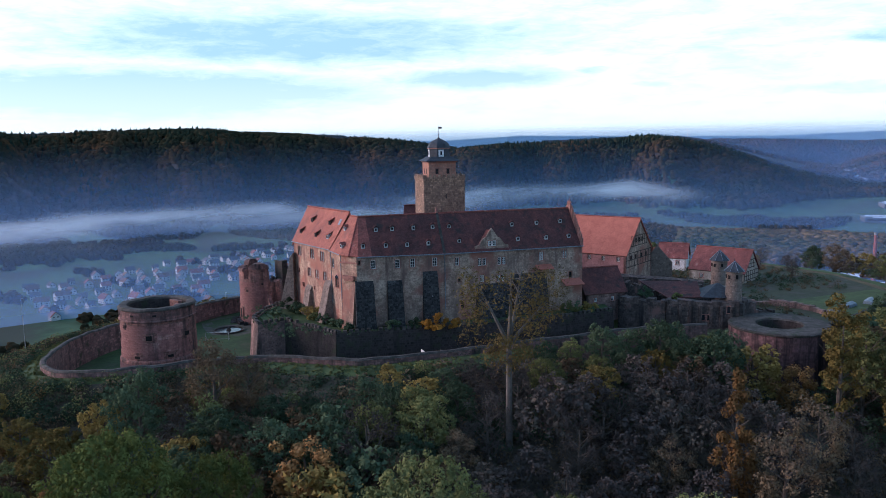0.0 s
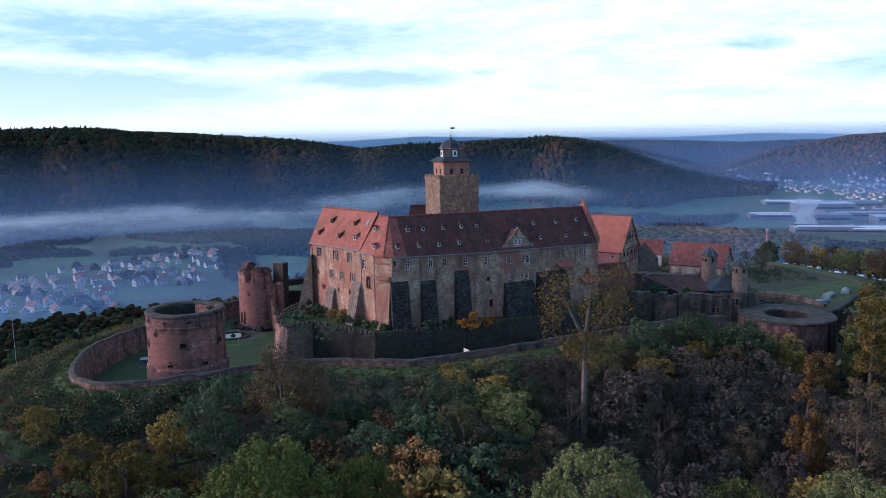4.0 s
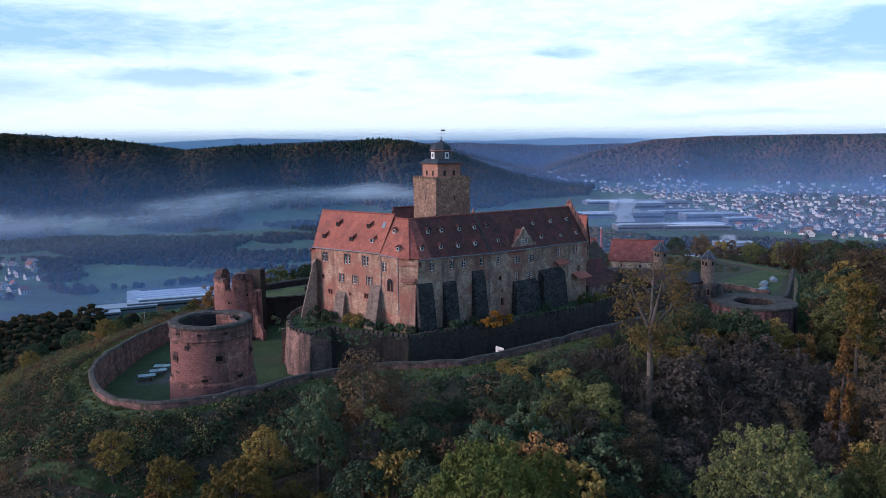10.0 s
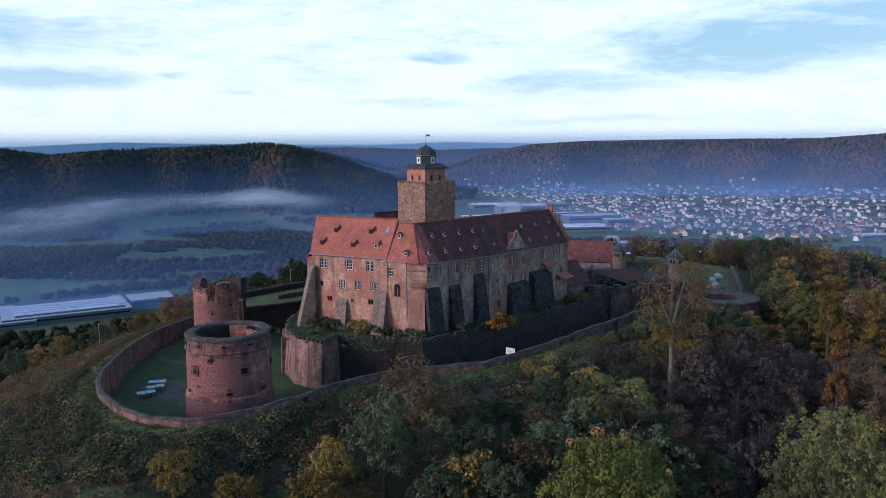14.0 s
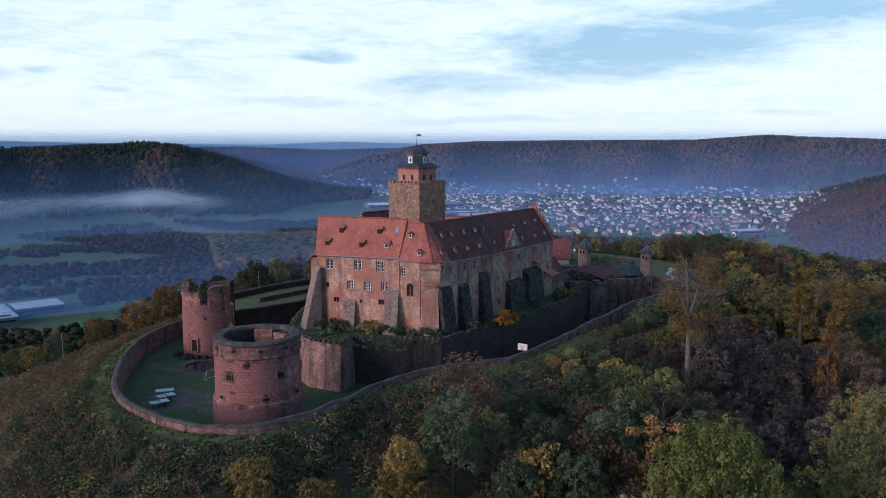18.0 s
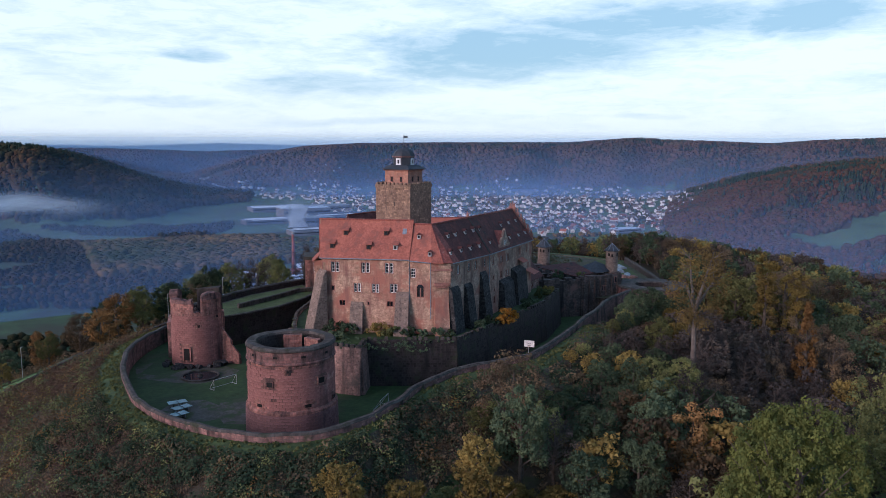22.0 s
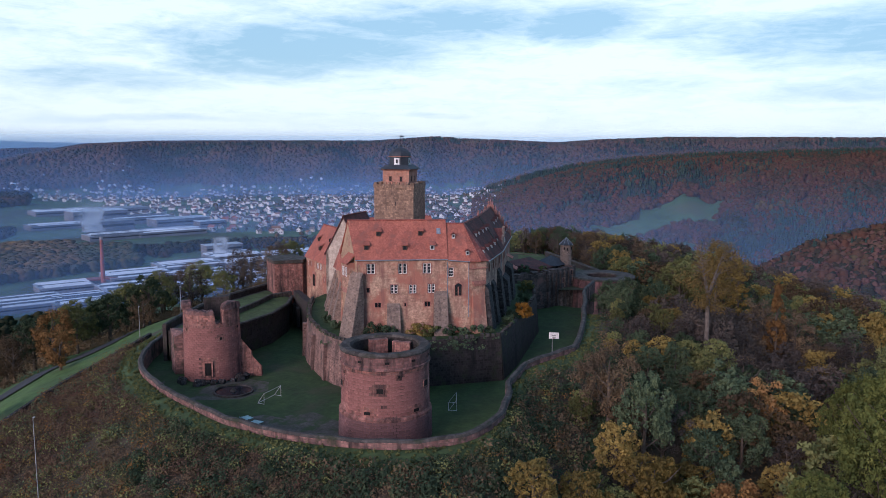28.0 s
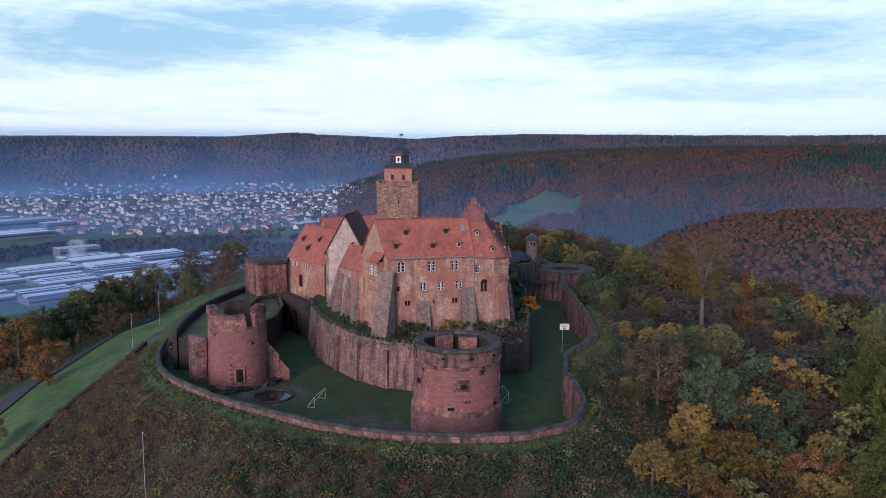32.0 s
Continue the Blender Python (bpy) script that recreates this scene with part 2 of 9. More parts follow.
def foliage(name, tones, sheen=0.15, each=0.2, patch=0.02, vary=0.20):
    """Leaves: each clump takes one of several tones, some light passes through."""
    m = bpy.data.materials.new(name)
    m.use_nodes = True
    nt = m.node_tree
    N, L = nt.nodes, nt.links
    N.clear()
    g = N.new("ShaderNodeNewGeometry")
    o = N.new("ShaderNodeObjectInfo")
    tc = N.new("ShaderNodeTexCoord")
    ns = N.new("ShaderNodeTexNoise")
    ns.inputs["Scale"].default_value, ns.inputs["Detail"].default_value = patch, 3.0
    L.new(tc.outputs["Object"], ns.inputs["Vector"])
    a = N.new("ShaderNodeMath")
    a.operation = "MULTIPLY_ADD"
    a.inputs[1].default_value = vary
    L.new(g.outputs["Random Per Island"], a.inputs[0])
    s = N.new("ShaderNodeMapRange")
    s.inputs["From Min"].default_value, s.inputs["From Max"].default_value = 0.3, 0.7
    s.inputs["To Min"].default_value, s.inputs["To Max"].default_value = 0.0, 0.70
    L.new(ns.outputs["Fac"], s.inputs["Value"])
    L.new(s.outputs[0], a.inputs[2])
    r = N.new("ShaderNodeValToRGB")
    r.color_ramp.interpolation = "LINEAR"
    while len(r.color_ramp.elements) < len(tones):
        r.color_ramp.elements.new(0.5)
    for i, t in enumerate(tones):
        r.color_ramp.elements[i].position = i / (len(tones) - 1)
        r.color_ramp.elements[i].color = (*t, 1)
    L.new(a.outputs[0], r.inputs[0])
    v = N.new("ShaderNodeMapRange")
    v.inputs["To Min"].default_value, v.inputs["To Max"].default_value = 1 - each * 2, 1 + each * 2
    L.new(o.outputs["Random"], v.inputs["Value"])
    h = N.new("ShaderNodeHueSaturation")
    L.new(v.outputs[0], h.inputs["Value"])
    L.new(r.outputs[0], h.inputs["Color"])
    d, t = N.new("ShaderNodeBsdfDiffuse"), N.new("ShaderNodeBsdfTranslucent")
    L.new(h.outputs[0], d.inputs["Color"])
    L.new(h.outputs[0], t.inputs["Color"])
    x = N.new("ShaderNodeMixShader")
    x.inputs[0].default_value = sheen
    L.new(d.outputs[0], x.inputs[1])
    L.new(t.outputs[0], x.inputs[2])
    out = N.new("ShaderNodeOutputMaterial")
    L.new(x.outputs[0], out.inputs["Surface"])
    return m


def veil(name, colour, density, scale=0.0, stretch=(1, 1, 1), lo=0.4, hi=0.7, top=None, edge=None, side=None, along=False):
    """Thin mist, or aerial haze put into a tinted sheet: it lets most light through; density falls off towards the
    height `top` and in noise.
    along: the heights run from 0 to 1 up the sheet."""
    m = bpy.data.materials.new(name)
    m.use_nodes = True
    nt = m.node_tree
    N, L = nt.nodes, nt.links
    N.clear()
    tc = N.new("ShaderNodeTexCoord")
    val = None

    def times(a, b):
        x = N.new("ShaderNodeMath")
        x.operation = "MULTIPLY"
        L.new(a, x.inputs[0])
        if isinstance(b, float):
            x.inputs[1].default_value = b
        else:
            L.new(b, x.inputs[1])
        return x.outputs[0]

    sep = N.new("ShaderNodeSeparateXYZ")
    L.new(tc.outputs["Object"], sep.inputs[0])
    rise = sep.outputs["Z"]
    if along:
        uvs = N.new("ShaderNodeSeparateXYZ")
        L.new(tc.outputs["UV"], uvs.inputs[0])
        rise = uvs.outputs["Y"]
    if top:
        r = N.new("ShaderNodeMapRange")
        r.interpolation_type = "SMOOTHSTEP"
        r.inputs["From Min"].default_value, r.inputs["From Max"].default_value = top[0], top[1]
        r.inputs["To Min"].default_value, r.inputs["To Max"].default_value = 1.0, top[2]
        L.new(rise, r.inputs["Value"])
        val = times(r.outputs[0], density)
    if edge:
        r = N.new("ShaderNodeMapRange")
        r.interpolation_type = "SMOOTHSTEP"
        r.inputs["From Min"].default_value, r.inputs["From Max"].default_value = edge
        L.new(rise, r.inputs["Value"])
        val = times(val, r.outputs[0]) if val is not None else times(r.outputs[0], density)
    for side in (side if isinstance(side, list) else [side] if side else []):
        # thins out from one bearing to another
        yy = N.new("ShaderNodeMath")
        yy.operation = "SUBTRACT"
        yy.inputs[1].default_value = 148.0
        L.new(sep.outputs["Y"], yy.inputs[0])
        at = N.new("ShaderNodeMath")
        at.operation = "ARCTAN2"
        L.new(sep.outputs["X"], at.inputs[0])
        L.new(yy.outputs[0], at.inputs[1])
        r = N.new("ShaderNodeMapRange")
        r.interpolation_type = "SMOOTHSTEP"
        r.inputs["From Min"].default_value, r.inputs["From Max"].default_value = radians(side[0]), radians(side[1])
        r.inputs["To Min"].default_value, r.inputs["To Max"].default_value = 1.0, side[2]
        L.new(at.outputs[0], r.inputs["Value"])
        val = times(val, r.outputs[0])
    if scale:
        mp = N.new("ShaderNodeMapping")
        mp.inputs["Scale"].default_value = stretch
        L.new(tc.outputs["Object"], mp.inputs[0])
        n = N.new("ShaderNodeTexNoise")
        n.inputs["Scale"].default_value, n.inputs["Detail"].default_value = scale, 5.0
        L.new(mp.outputs[0], n.inputs["Vector"])
        r = N.new("ShaderNodeMapRange")
        r.interpolation_type = "SMOOTHSTEP"
        r.inputs["From Min"].default_value, r.inputs["From Max"].default_value = lo, hi
        L.new(n.outputs["Fac"], r.inputs["Value"])
        val = times(val, r.outputs[0]) if val is not None else times(r.outputs[0], density)
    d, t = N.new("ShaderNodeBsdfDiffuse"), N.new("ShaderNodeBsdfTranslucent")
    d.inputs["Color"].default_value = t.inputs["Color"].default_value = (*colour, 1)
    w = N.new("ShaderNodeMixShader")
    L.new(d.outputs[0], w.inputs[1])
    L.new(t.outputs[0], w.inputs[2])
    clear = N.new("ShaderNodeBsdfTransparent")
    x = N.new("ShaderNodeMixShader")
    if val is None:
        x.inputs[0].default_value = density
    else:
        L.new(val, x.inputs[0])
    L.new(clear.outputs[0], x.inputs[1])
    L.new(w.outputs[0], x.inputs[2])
    out = N.new("ShaderNodeOutputMaterial")
    L.new(x.outputs[0], out.inputs["Surface"])
    return m


SANDSTONE = surface("red_sandstone", (0.300, 0.128, 0.100), (0.165, 0.078, 0.066), 0.30, cells=(1.9, 1.9, 2.9, 0.34, (0.17, 0.105, 0.088)), stain=((0.026, 0.020, 0.020), 0.18, 9.0), moss=((0.34, 0.185, 0.145), 0.03, 0.8), bump=0.4, mottle=1.4)
RING_STONE = surface("ring_wall_stone", (0.27, 0.140, 0.120), (0.165, 0.092, 0.082), 0.5, cells=(1.2, 1.2, 2.4, 0.34, (0.11, 0.08, 0.072)), stain=((0.022, 0.019, 0.019), 0.15, 7.0), moss=((0.045, 0.05, 0.03), 0.05))
CAP_STONE = surface("weathered_coping", (0.080, 0.068, 0.060), (0.044, 0.038, 0.034), 0.7, cells=(1.1, 1.1, 1.1, 0.3, None), moss=((0.032, 0.036, 0.020), 0.06))
FACADE = surface("rose_render", (0.450, 0.300, 0.208), (0.330, 0.190, 0.134), 0.20, cells=(2.4, 2.4, 4.0, 0.20, None), stain=((0.21, 0.105, 0.084), 0.16, 5.0), moss=((0.33, 0.138, 0.098), 0.13, 0.24), bump=0.22, mottle=1.2)
FACADE_SOUTH = surface("worn_render", (0.395, 0.285, 0.215), (0.265, 0.172, 0.130), 0.22, cells=(2.4, 2.4, 4.0, 0.22, None), stain=((0.14, 0.088, 0.072), 0.17, 5.0), moss=((0.28, 0.120, 0.088), 0.11, 0.18), bump=0.3, mottle=1.4)
TOWER_STONE = surface("keep_ashlar", (0.325, 0.205, 0.135), (0.205, 0.132, 0.094), 0.30, cells=(1.7, 1.7, 2.8, 0.36, (0.17, 0.115, 0.09)), stain=((0.07, 0.052, 0.045), 0.10, 6.0), bump=0.5, mottle=1.2)
UPPER_STONE = surface("upper_keep_ashlar", (0.42, 0.205, 0.140), (0.34, 0.150, 0.105), 0.5, cells=(1.4, 1.4, 2.2, 0.15, (0.28, 0.17, 0.13)))
RUBBLE = surface("grey_rubble", (0.050, 0.047, 0.046), (0.026, 0.025, 0.026), 0.5, cells=(2.6, 2.6, 3.4, 0.60, None), moss=((0.36, 0.34, 0.33), -0.05, 2.6), bump=0.6)
BUTTRESS = surface("buttress_stone", (0.24, 0.170, 0.135), (0.16, 0.115, 0.095), 0.5, cells=(2.4, 2.4, 3.6, 0.30, (0.20, 0.16, 0.13)), stain=((0.08, 0.065, 0.055), 0.08, 5.0), bump=0.5)
# dark stone, its colour lowered further to hold the shade of south walls and hollows
ZWINGER_SHADED = surface("shaded_zwinger_stone", (0.046, 0.034, 0.032), (0.023, 0.019, 0.019), 0.4, cells=(1.5, 1.5, 2.6, 0.35, (0.055, 0.045, 0.041)), stain=((0.016, 0.014, 0.014), 0.13, 8.0), moss=((0.036, 0.040, 0.024), 0.07))
WARD_STONE = surface("ruined_ward_stone", (0.120, 0.088, 0.076), (0.062, 0.050, 0.046), 0.4, cells=(2.0, 2.0, 3.0, 0.36, None), stain=((0.022, 0.019, 0.019), 0.17, 9.0), moss=((0.19, 0.105, 0.088), 0.03, 0.35))
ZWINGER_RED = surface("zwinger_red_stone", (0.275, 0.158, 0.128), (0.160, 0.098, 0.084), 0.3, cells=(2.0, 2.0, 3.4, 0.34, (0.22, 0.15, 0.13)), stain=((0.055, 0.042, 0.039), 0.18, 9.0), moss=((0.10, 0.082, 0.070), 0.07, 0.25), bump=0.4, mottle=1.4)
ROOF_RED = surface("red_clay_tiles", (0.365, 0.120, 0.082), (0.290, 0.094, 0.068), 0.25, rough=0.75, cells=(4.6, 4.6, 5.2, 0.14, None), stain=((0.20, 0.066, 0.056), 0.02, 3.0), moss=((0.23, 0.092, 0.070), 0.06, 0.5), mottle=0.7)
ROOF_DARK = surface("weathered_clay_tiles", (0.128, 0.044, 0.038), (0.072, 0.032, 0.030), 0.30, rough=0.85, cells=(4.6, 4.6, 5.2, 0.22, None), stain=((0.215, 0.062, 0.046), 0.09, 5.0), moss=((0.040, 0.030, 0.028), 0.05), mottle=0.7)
ROOF_ORANGE = surface("orange_clay_tiles", (0.400, 0.132, 0.092), (0.330, 0.104, 0.074), 0.25, rough=0.75, cells=(4.6, 4.6, 5.2, 0.10, None), mottle=0.45)
ROOF_MAROON = surface("maroon_clay_tiles", (0.27, 0.080, 0.062), (0.19, 0.062, 0.050), 0.35, rough=0.75, cells=(4.6, 4.6, 5.2, 0.18, None), moss=((0.32, 0.20, 0.15), 0.01, 1.2))
ROOF_PATCHED = surface("patched_clay_tiles", (0.215, 0.070, 0.060), (0.150, 0.055, 0.050), 0.35, rough=0.75, cells=(4.6, 4.6, 5.2, 0.18, None), moss=((0.30, 0.20, 0.165), -0.02, 0.9))
SLATE = surface("slate_sheet", (0.044, 0.050, 0.060), (0.032, 0.037, 0.046), 0.8, rough=0.65, spec=0.3, cells=(4, 4, 5, 0.15, None), bump=0.1)
LEAD = surface("lead_sheet", (0.20, 0.235, 0.27), (0.14, 0.17, 0.20), 0.8, rough=0.5, spec=0.5, bump=0.1)
WHITE = surface("white_paint", (0.72, 0.70, 0.66), (0.62, 0.60, 0.56), 2.0, rough=0.6, bump=0.05)
WHITEWASH = surface("whitewash", (0.70, 0.70, 0.69), (0.60, 0.60, 0.60), 0.5, bump=0.1)
PALE_RENDER = surface("pale_gable_render", (0.46, 0.39, 0.32), (0.34, 0.27, 0.22), 0.4, bump=0.1, stain=((0.22, 0.17, 0.14), 0.08, 5.0))
OCHRE = surface("ochre_render", (0.40, 0.275, 0.180), (0.31, 0.195, 0.130), 0.3, stain=((0.20, 0.12, 0.09), 0.12, 4.0), bump=0.1, mottle=0.7)
PINK_RENDER = surface("pink_render", (0.38, 0.185, 0.165), (0.32, 0.15, 0.135), 0.5, bump=0.1)
TIMBER = surface("dark_timber", (0.075, 0.050, 0.038), (0.05, 0.034, 0.027), 3.0)
DRESSED = surface("dressed_red_stone", (0.34, 0.160, 0.125), (0.27, 0.125, 0.10), 1.0, bump=0.1)
IRON = surface("dark_iron", (0.05, 0.05, 0.055), (0.035, 0.035, 0.04), 4.0, rough=0.5, metal=0.6, bump=0.05)
GALV = surface("galvanised_steel", (0.42, 0.43, 0.44), (0.34, 0.35, 0.36), 4.0, rough=0.45, metal=0.7, bump=0.02)
# near-black for blocks on solid walls that paint the shade inside openings
OPENING_SHADE = surface("painted_opening_shade", (0.012, 0.011, 0.010), (0.008, 0.008, 0.008), 1.0, bump=0)
TABLE_TOP = surface("table_top", (0.30, 0.42, 0.42), (0.24, 0.35, 0.36), 1.5, rough=0.4, bump=0.02)
CONCRETE = surface("concrete", (0.30, 0.29, 0.27), (0.22, 0.21, 0.20), 1.0, bump=0.1)
LAWN = surface("lawn", (0.042, 0.070, 0.022), (0.029, 0.048, 0.018), 0.12, bump=0.5, moss=((0.055, 0.058, 0.030), 0.05, 0.12), grain=1.2)
GRAVEL = surface("worn_gravel", (0.105, 0.090, 0.080), (0.060, 0.056, 0.044), 0.35, bump=0.3, moss=((0.040, 0.058, 0.022), 0.12, 0.4))
VERGE = surface("rough_grass", (0.072, 0.098, 0.032), (0.048, 0.066, 0.025), 0.2, bump=0.8, grain=1.0)
MEADOW = surface("meadow", (0.084, 0.136, 0.036), (0.060, 0.100, 0.030), 0.09, bump=0.5, moss=((0.085, 0.10, 0.042), 0.05, 0.08), grain=0.9)
SCRUB_SOIL = surface("leaf_litter", (0.082, 0.060, 0.040), (0.055, 0.046, 0.030), 0.2, bump=0.8, moss=((0.050, 0.058, 0.026), 0.05, 0.3))
WOOD_FLOOR = surface("woodland_floor", (0.050, 0.038, 0.026), (0.032, 0.028, 0.018), 0.02, bump=0.3)
FIELD = surface("valley_field", (0.070, 0.122, 0.054), (0.048, 0.080, 0.042), 0.004, bump=0.1, moss=((0.052, 0.056, 0.036), 0.10, 0.008), grain=0.05)
ROAD = surface("asphalt", (0.060, 0.060, 0.062), (0.048, 0.048, 0.050), 0.3, bump=0.1)
GLASS = bpy.data.materials.new("window_glass")
GLASS.use_nodes = True
_b = GLASS.node_tree.nodes["Principled BSDF"]
_b.inputs["Base Color"].default_value = (0.02, 0.023, 0.028, 1)
_b.inputs["Roughness"].default_value = 0.08
_b.inputs["Specular IOR Level"].default_value = 0.3
BARK = surface("bark", (0.115, 0.092, 0.072), (0.070, 0.056, 0.045), 1.5, bump=0.5)
PALE_BARK = surface("pale_bark", (0.145, 0.122, 0.105), (0.095, 0.080, 0.068), 1.5, bump=0.4)
LEAF_GREEN = foliage("green_leaves", ((0.050, 0.074, 0.046), (0.082, 0.110, 0.062), (0.138, 0.164, 0.080)), patch=0.5)
LEAF_OLIVE = foliage("olive_leaves", ((0.076, 0.088, 0.041), (0.137, 0.142, 0.056), (0.226, 0.207, 0.076)), patch=0.5)
LEAF_LIME = foliage("lime_leaves", ((0.072, 0.092, 0.034), (0.122, 0.138, 0.042), (0.200, 0.200, 0.056)), patch=0.5)
LEAF_YELLOW = foliage("yellow_leaves", ((0.128, 0.095, 0.039), (0.220, 0.159, 0.051), (0.329, 0.232, 0.071)), patch=0.5)
LEAF_ORANGE = foliage("orange_leaves", ((0.159, 0.091, 0.044), (0.256, 0.140, 0.056), (0.354, 0.201, 0.073)), patch=0.5)
LEAF_BROWN = foliage("brown_leaves", ((0.085, 0.064, 0.046), (0.140, 0.100, 0.060), (0.205, 0.142, 0.076)), patch=0.16)
LEAF_TWIG = foliage("twigs_and_last_leaves", ((0.050, 0.043, 0.040), (0.078, 0.064, 0.056), (0.115, 0.094, 0.066)), patch=0.16)
LEAF_DARK = foliage("dark_green_leaves", ((0.038, 0.056, 0.036), (0.058, 0.082, 0.047), (0.094, 0.116, 0.062)), patch=0.5)
LEAF_SCRUB = foliage("scrub_leaves", ((0.058, 0.064, 0.038), (0.086, 0.080, 0.044), (0.112, 0.082, 0.050), (0.132, 0.084, 0.054), (0.118, 0.104, 0.052), (0.180, 0.140, 0.062)), patch=0.07, vary=0.18)
LEAF_BRAMBLE = foliage("bramble_leaves", ((0.084, 0.054, 0.044), (0.122, 0.074, 0.054), (0.155, 0.094, 0.062)), patch=0.12, vary=0.12)
LEAF_ROWAN = foliage("bright_orange_leaves", ((0.22, 0.095, 0.022), (0.36, 0.165, 0.034), (0.44, 0.225, 0.05)), patch=0.4)
FAR_LEAF = foliage("far_woodland", ((0.034, 0.044, 0.032), (0.050, 0.050, 0.036), (0.070, 0.054, 0.040), (0.092, 0.056, 0.042), (0.080, 0.064, 0.044), (0.100, 0.082, 0.050)), patch=0.008, vary=0.22)
SPUR_LEAF = foliage("spur_woodland", ((0.036, 0.048, 0.028), (0.060, 0.058, 0.034), (0.096, 0.062, 0.038), (0.130, 0.062, 0.038), (0.104, 0.074, 0.042), (0.135, 0.105, 0.050)), patch=0.009, vary=0.36)
RUST_LEAF = foliage("rusty_beeches", ((0.044, 0.050, 0.032), (0.086, 0.060, 0.042), (0.126, 0.062, 0.048), (0.112, 0.070, 0.046), (0.115, 0.090, 0.050)), patch=0.014, vary=0.3)
FAR_DARK = foliage("far_conifers", ((0.022, 0.044, 0.034), (0.034, 0.056, 0.040), (0.050, 0.066, 0.042)), patch=0.01)
RONDEL_STONE = surface("streaked_rondel_stone", (0.200, 0.100, 0.094), (0.115, 0.066, 0.064), 0.4, cells=(1.6, 1.6, 2.8, 0.24, None), stain=((0.014, 0.012, 0.013), 0.22, 16.0))
FAR_MIX = foliage("far_mixed_woodland", ((0.026, 0.042, 0.028), (0.040, 0.052, 0.032), (0.064, 0.060, 0.036), (0.092, 0.068, 0.040), (0.150, 0.085, 0.042)), patch=0.006, vary=0.36)
FRAME_GREY = surface("weathered_white_paint", (0.46, 0.45, 0.44), (0.38, 0.37, 0.36), 2.0, rough=0.6, bump=0.05)
PASTURE = surface("hill_pasture", (0.072, 0.125, 0.056), (0.052, 0.088, 0.044), 0.006, bump=0.1, moss=((0.08, 0.095, 0.05), 0.06, 0.01), grain=0.05)
PARAPET_STONE = surface("blackened_parapet_stone", (0.260, 0.122, 0.104), (0.150, 0.078, 0.070), 0.5, cells=(1.4, 1.4, 2.6, 0.28, (0.12, 0.08, 0.072)), stain=((0.022, 0.018, 0.018), 0.20, 3.0))
VALLEY_LEAF = foliage("valley_copses", ((0.028, 0.044, 0.028), (0.044, 0.056, 0.032), (0.066, 0.060, 0.036), (0.090, 0.066, 0.040), (0.130, 0.095, 0.045)), patch=0.006, vary=0.4)
BLOCK_STONE = surface("sandstone_blocks", (0.300, 0.132, 0.112), (0.195, 0.090, 0.080), 0.35, each=0.13, island=0.13, stain=((0.040, 0.030, 0.030), 0.17, 9.0), moss=((0.37, 0.205, 0.175), 0.04, 0.6), bump=0.5, mottle=0.8)
# the base band is darker and greyer than the blocks above
BASE_STONE = surface("darker_base_blocks", (0.205, 0.108, 0.104), (0.135, 0.076, 0.076), 0.35, each=0.12, island=0.12, stain=((0.040, 0.032, 0.034), 0.15, 5.0), bump=0.5, mottle=0.8)
BAILEY_GROUND = surface("trodden_bailey_ground", (0.062, 0.064, 0.034), (0.040, 0.046, 0.026), 0.15, bump=0.6, moss=((0.075, 0.062, 0.050), 0.08, 0.2), grain=1.0)

# ---- building helpers ----
WORLD = {}


def thing(name, at, label, category, group="", kind=""):
    """An empty at the base of a thing; its parts are built in world coordinates."""
    ob = new(name)
    ob.empty_display_size = 0.5
    ob.matrix_basis = Matrix.Translation(at)
    WORLD[ob] = ob.matrix_basis.copy()
    return tagged(ob, label, category, group, kind)


def to_mesh(name, bm, material):
    me = bpy.data.meshes.new(name)
    bm.normal_update()
    bm.to_mesh(me)
    bm.free()
    for m in material if isinstance(material, (list, tuple)) else [material]:
        me.materials.append(m)
    return me


def part(name, bm, material, parent=None, label=""):
    me = bm if isinstance(bm, bpy.types.Mesh) else to_mesh(name, bm, material)
    ob = new(name, me)
    if parent:
        ob.parent = parent
        ob.matrix_parent_inverse = WORLD.get(parent, Matrix()).inverted()
    if label:
        tagged(ob, label)
    return ob


def quads(name, verts, faces, material):
    me = bpy.data.meshes.new(name)
    me.from_pydata([tuple(v) for v in verts], [], [tuple(f) for f in faces])
    for m in material if isinstance(material, (list, tuple)) else [material]:
        me.materials.append(m)
    return me


def poly(bm, pts):
    return bm.faces.new([bm.verts.new(p) for p in pts])


def prism(bm, ring, z0, z1, lean=0.0):
    """A solid over a ground polygon (counter-clockwise); lean draws the top in, as a share."""
    c = (sum(p[0] for p in ring) / len(ring), sum(p[1] for p in ring) / len(ring))
    zt = z1 if isinstance(z1, (list, tuple)) else [z1] * len(ring)
    a = [bm.verts.new((p[0], p[1], z0)) for p in ring]
    b = [bm.verts.new((p[0] + (c[0] - p[0]) * lean, p[1] + (c[1] - p[1]) * lean, z)) for p, z in zip(ring, zt)]
    n = len(ring)
    for i in range(n):
        bm.faces.new((a[i], a[(i + 1) % n], b[(i + 1) % n], b[i]))
    bm.faces.new(b)
    bm.faces.new(a[::-1])
    return bm


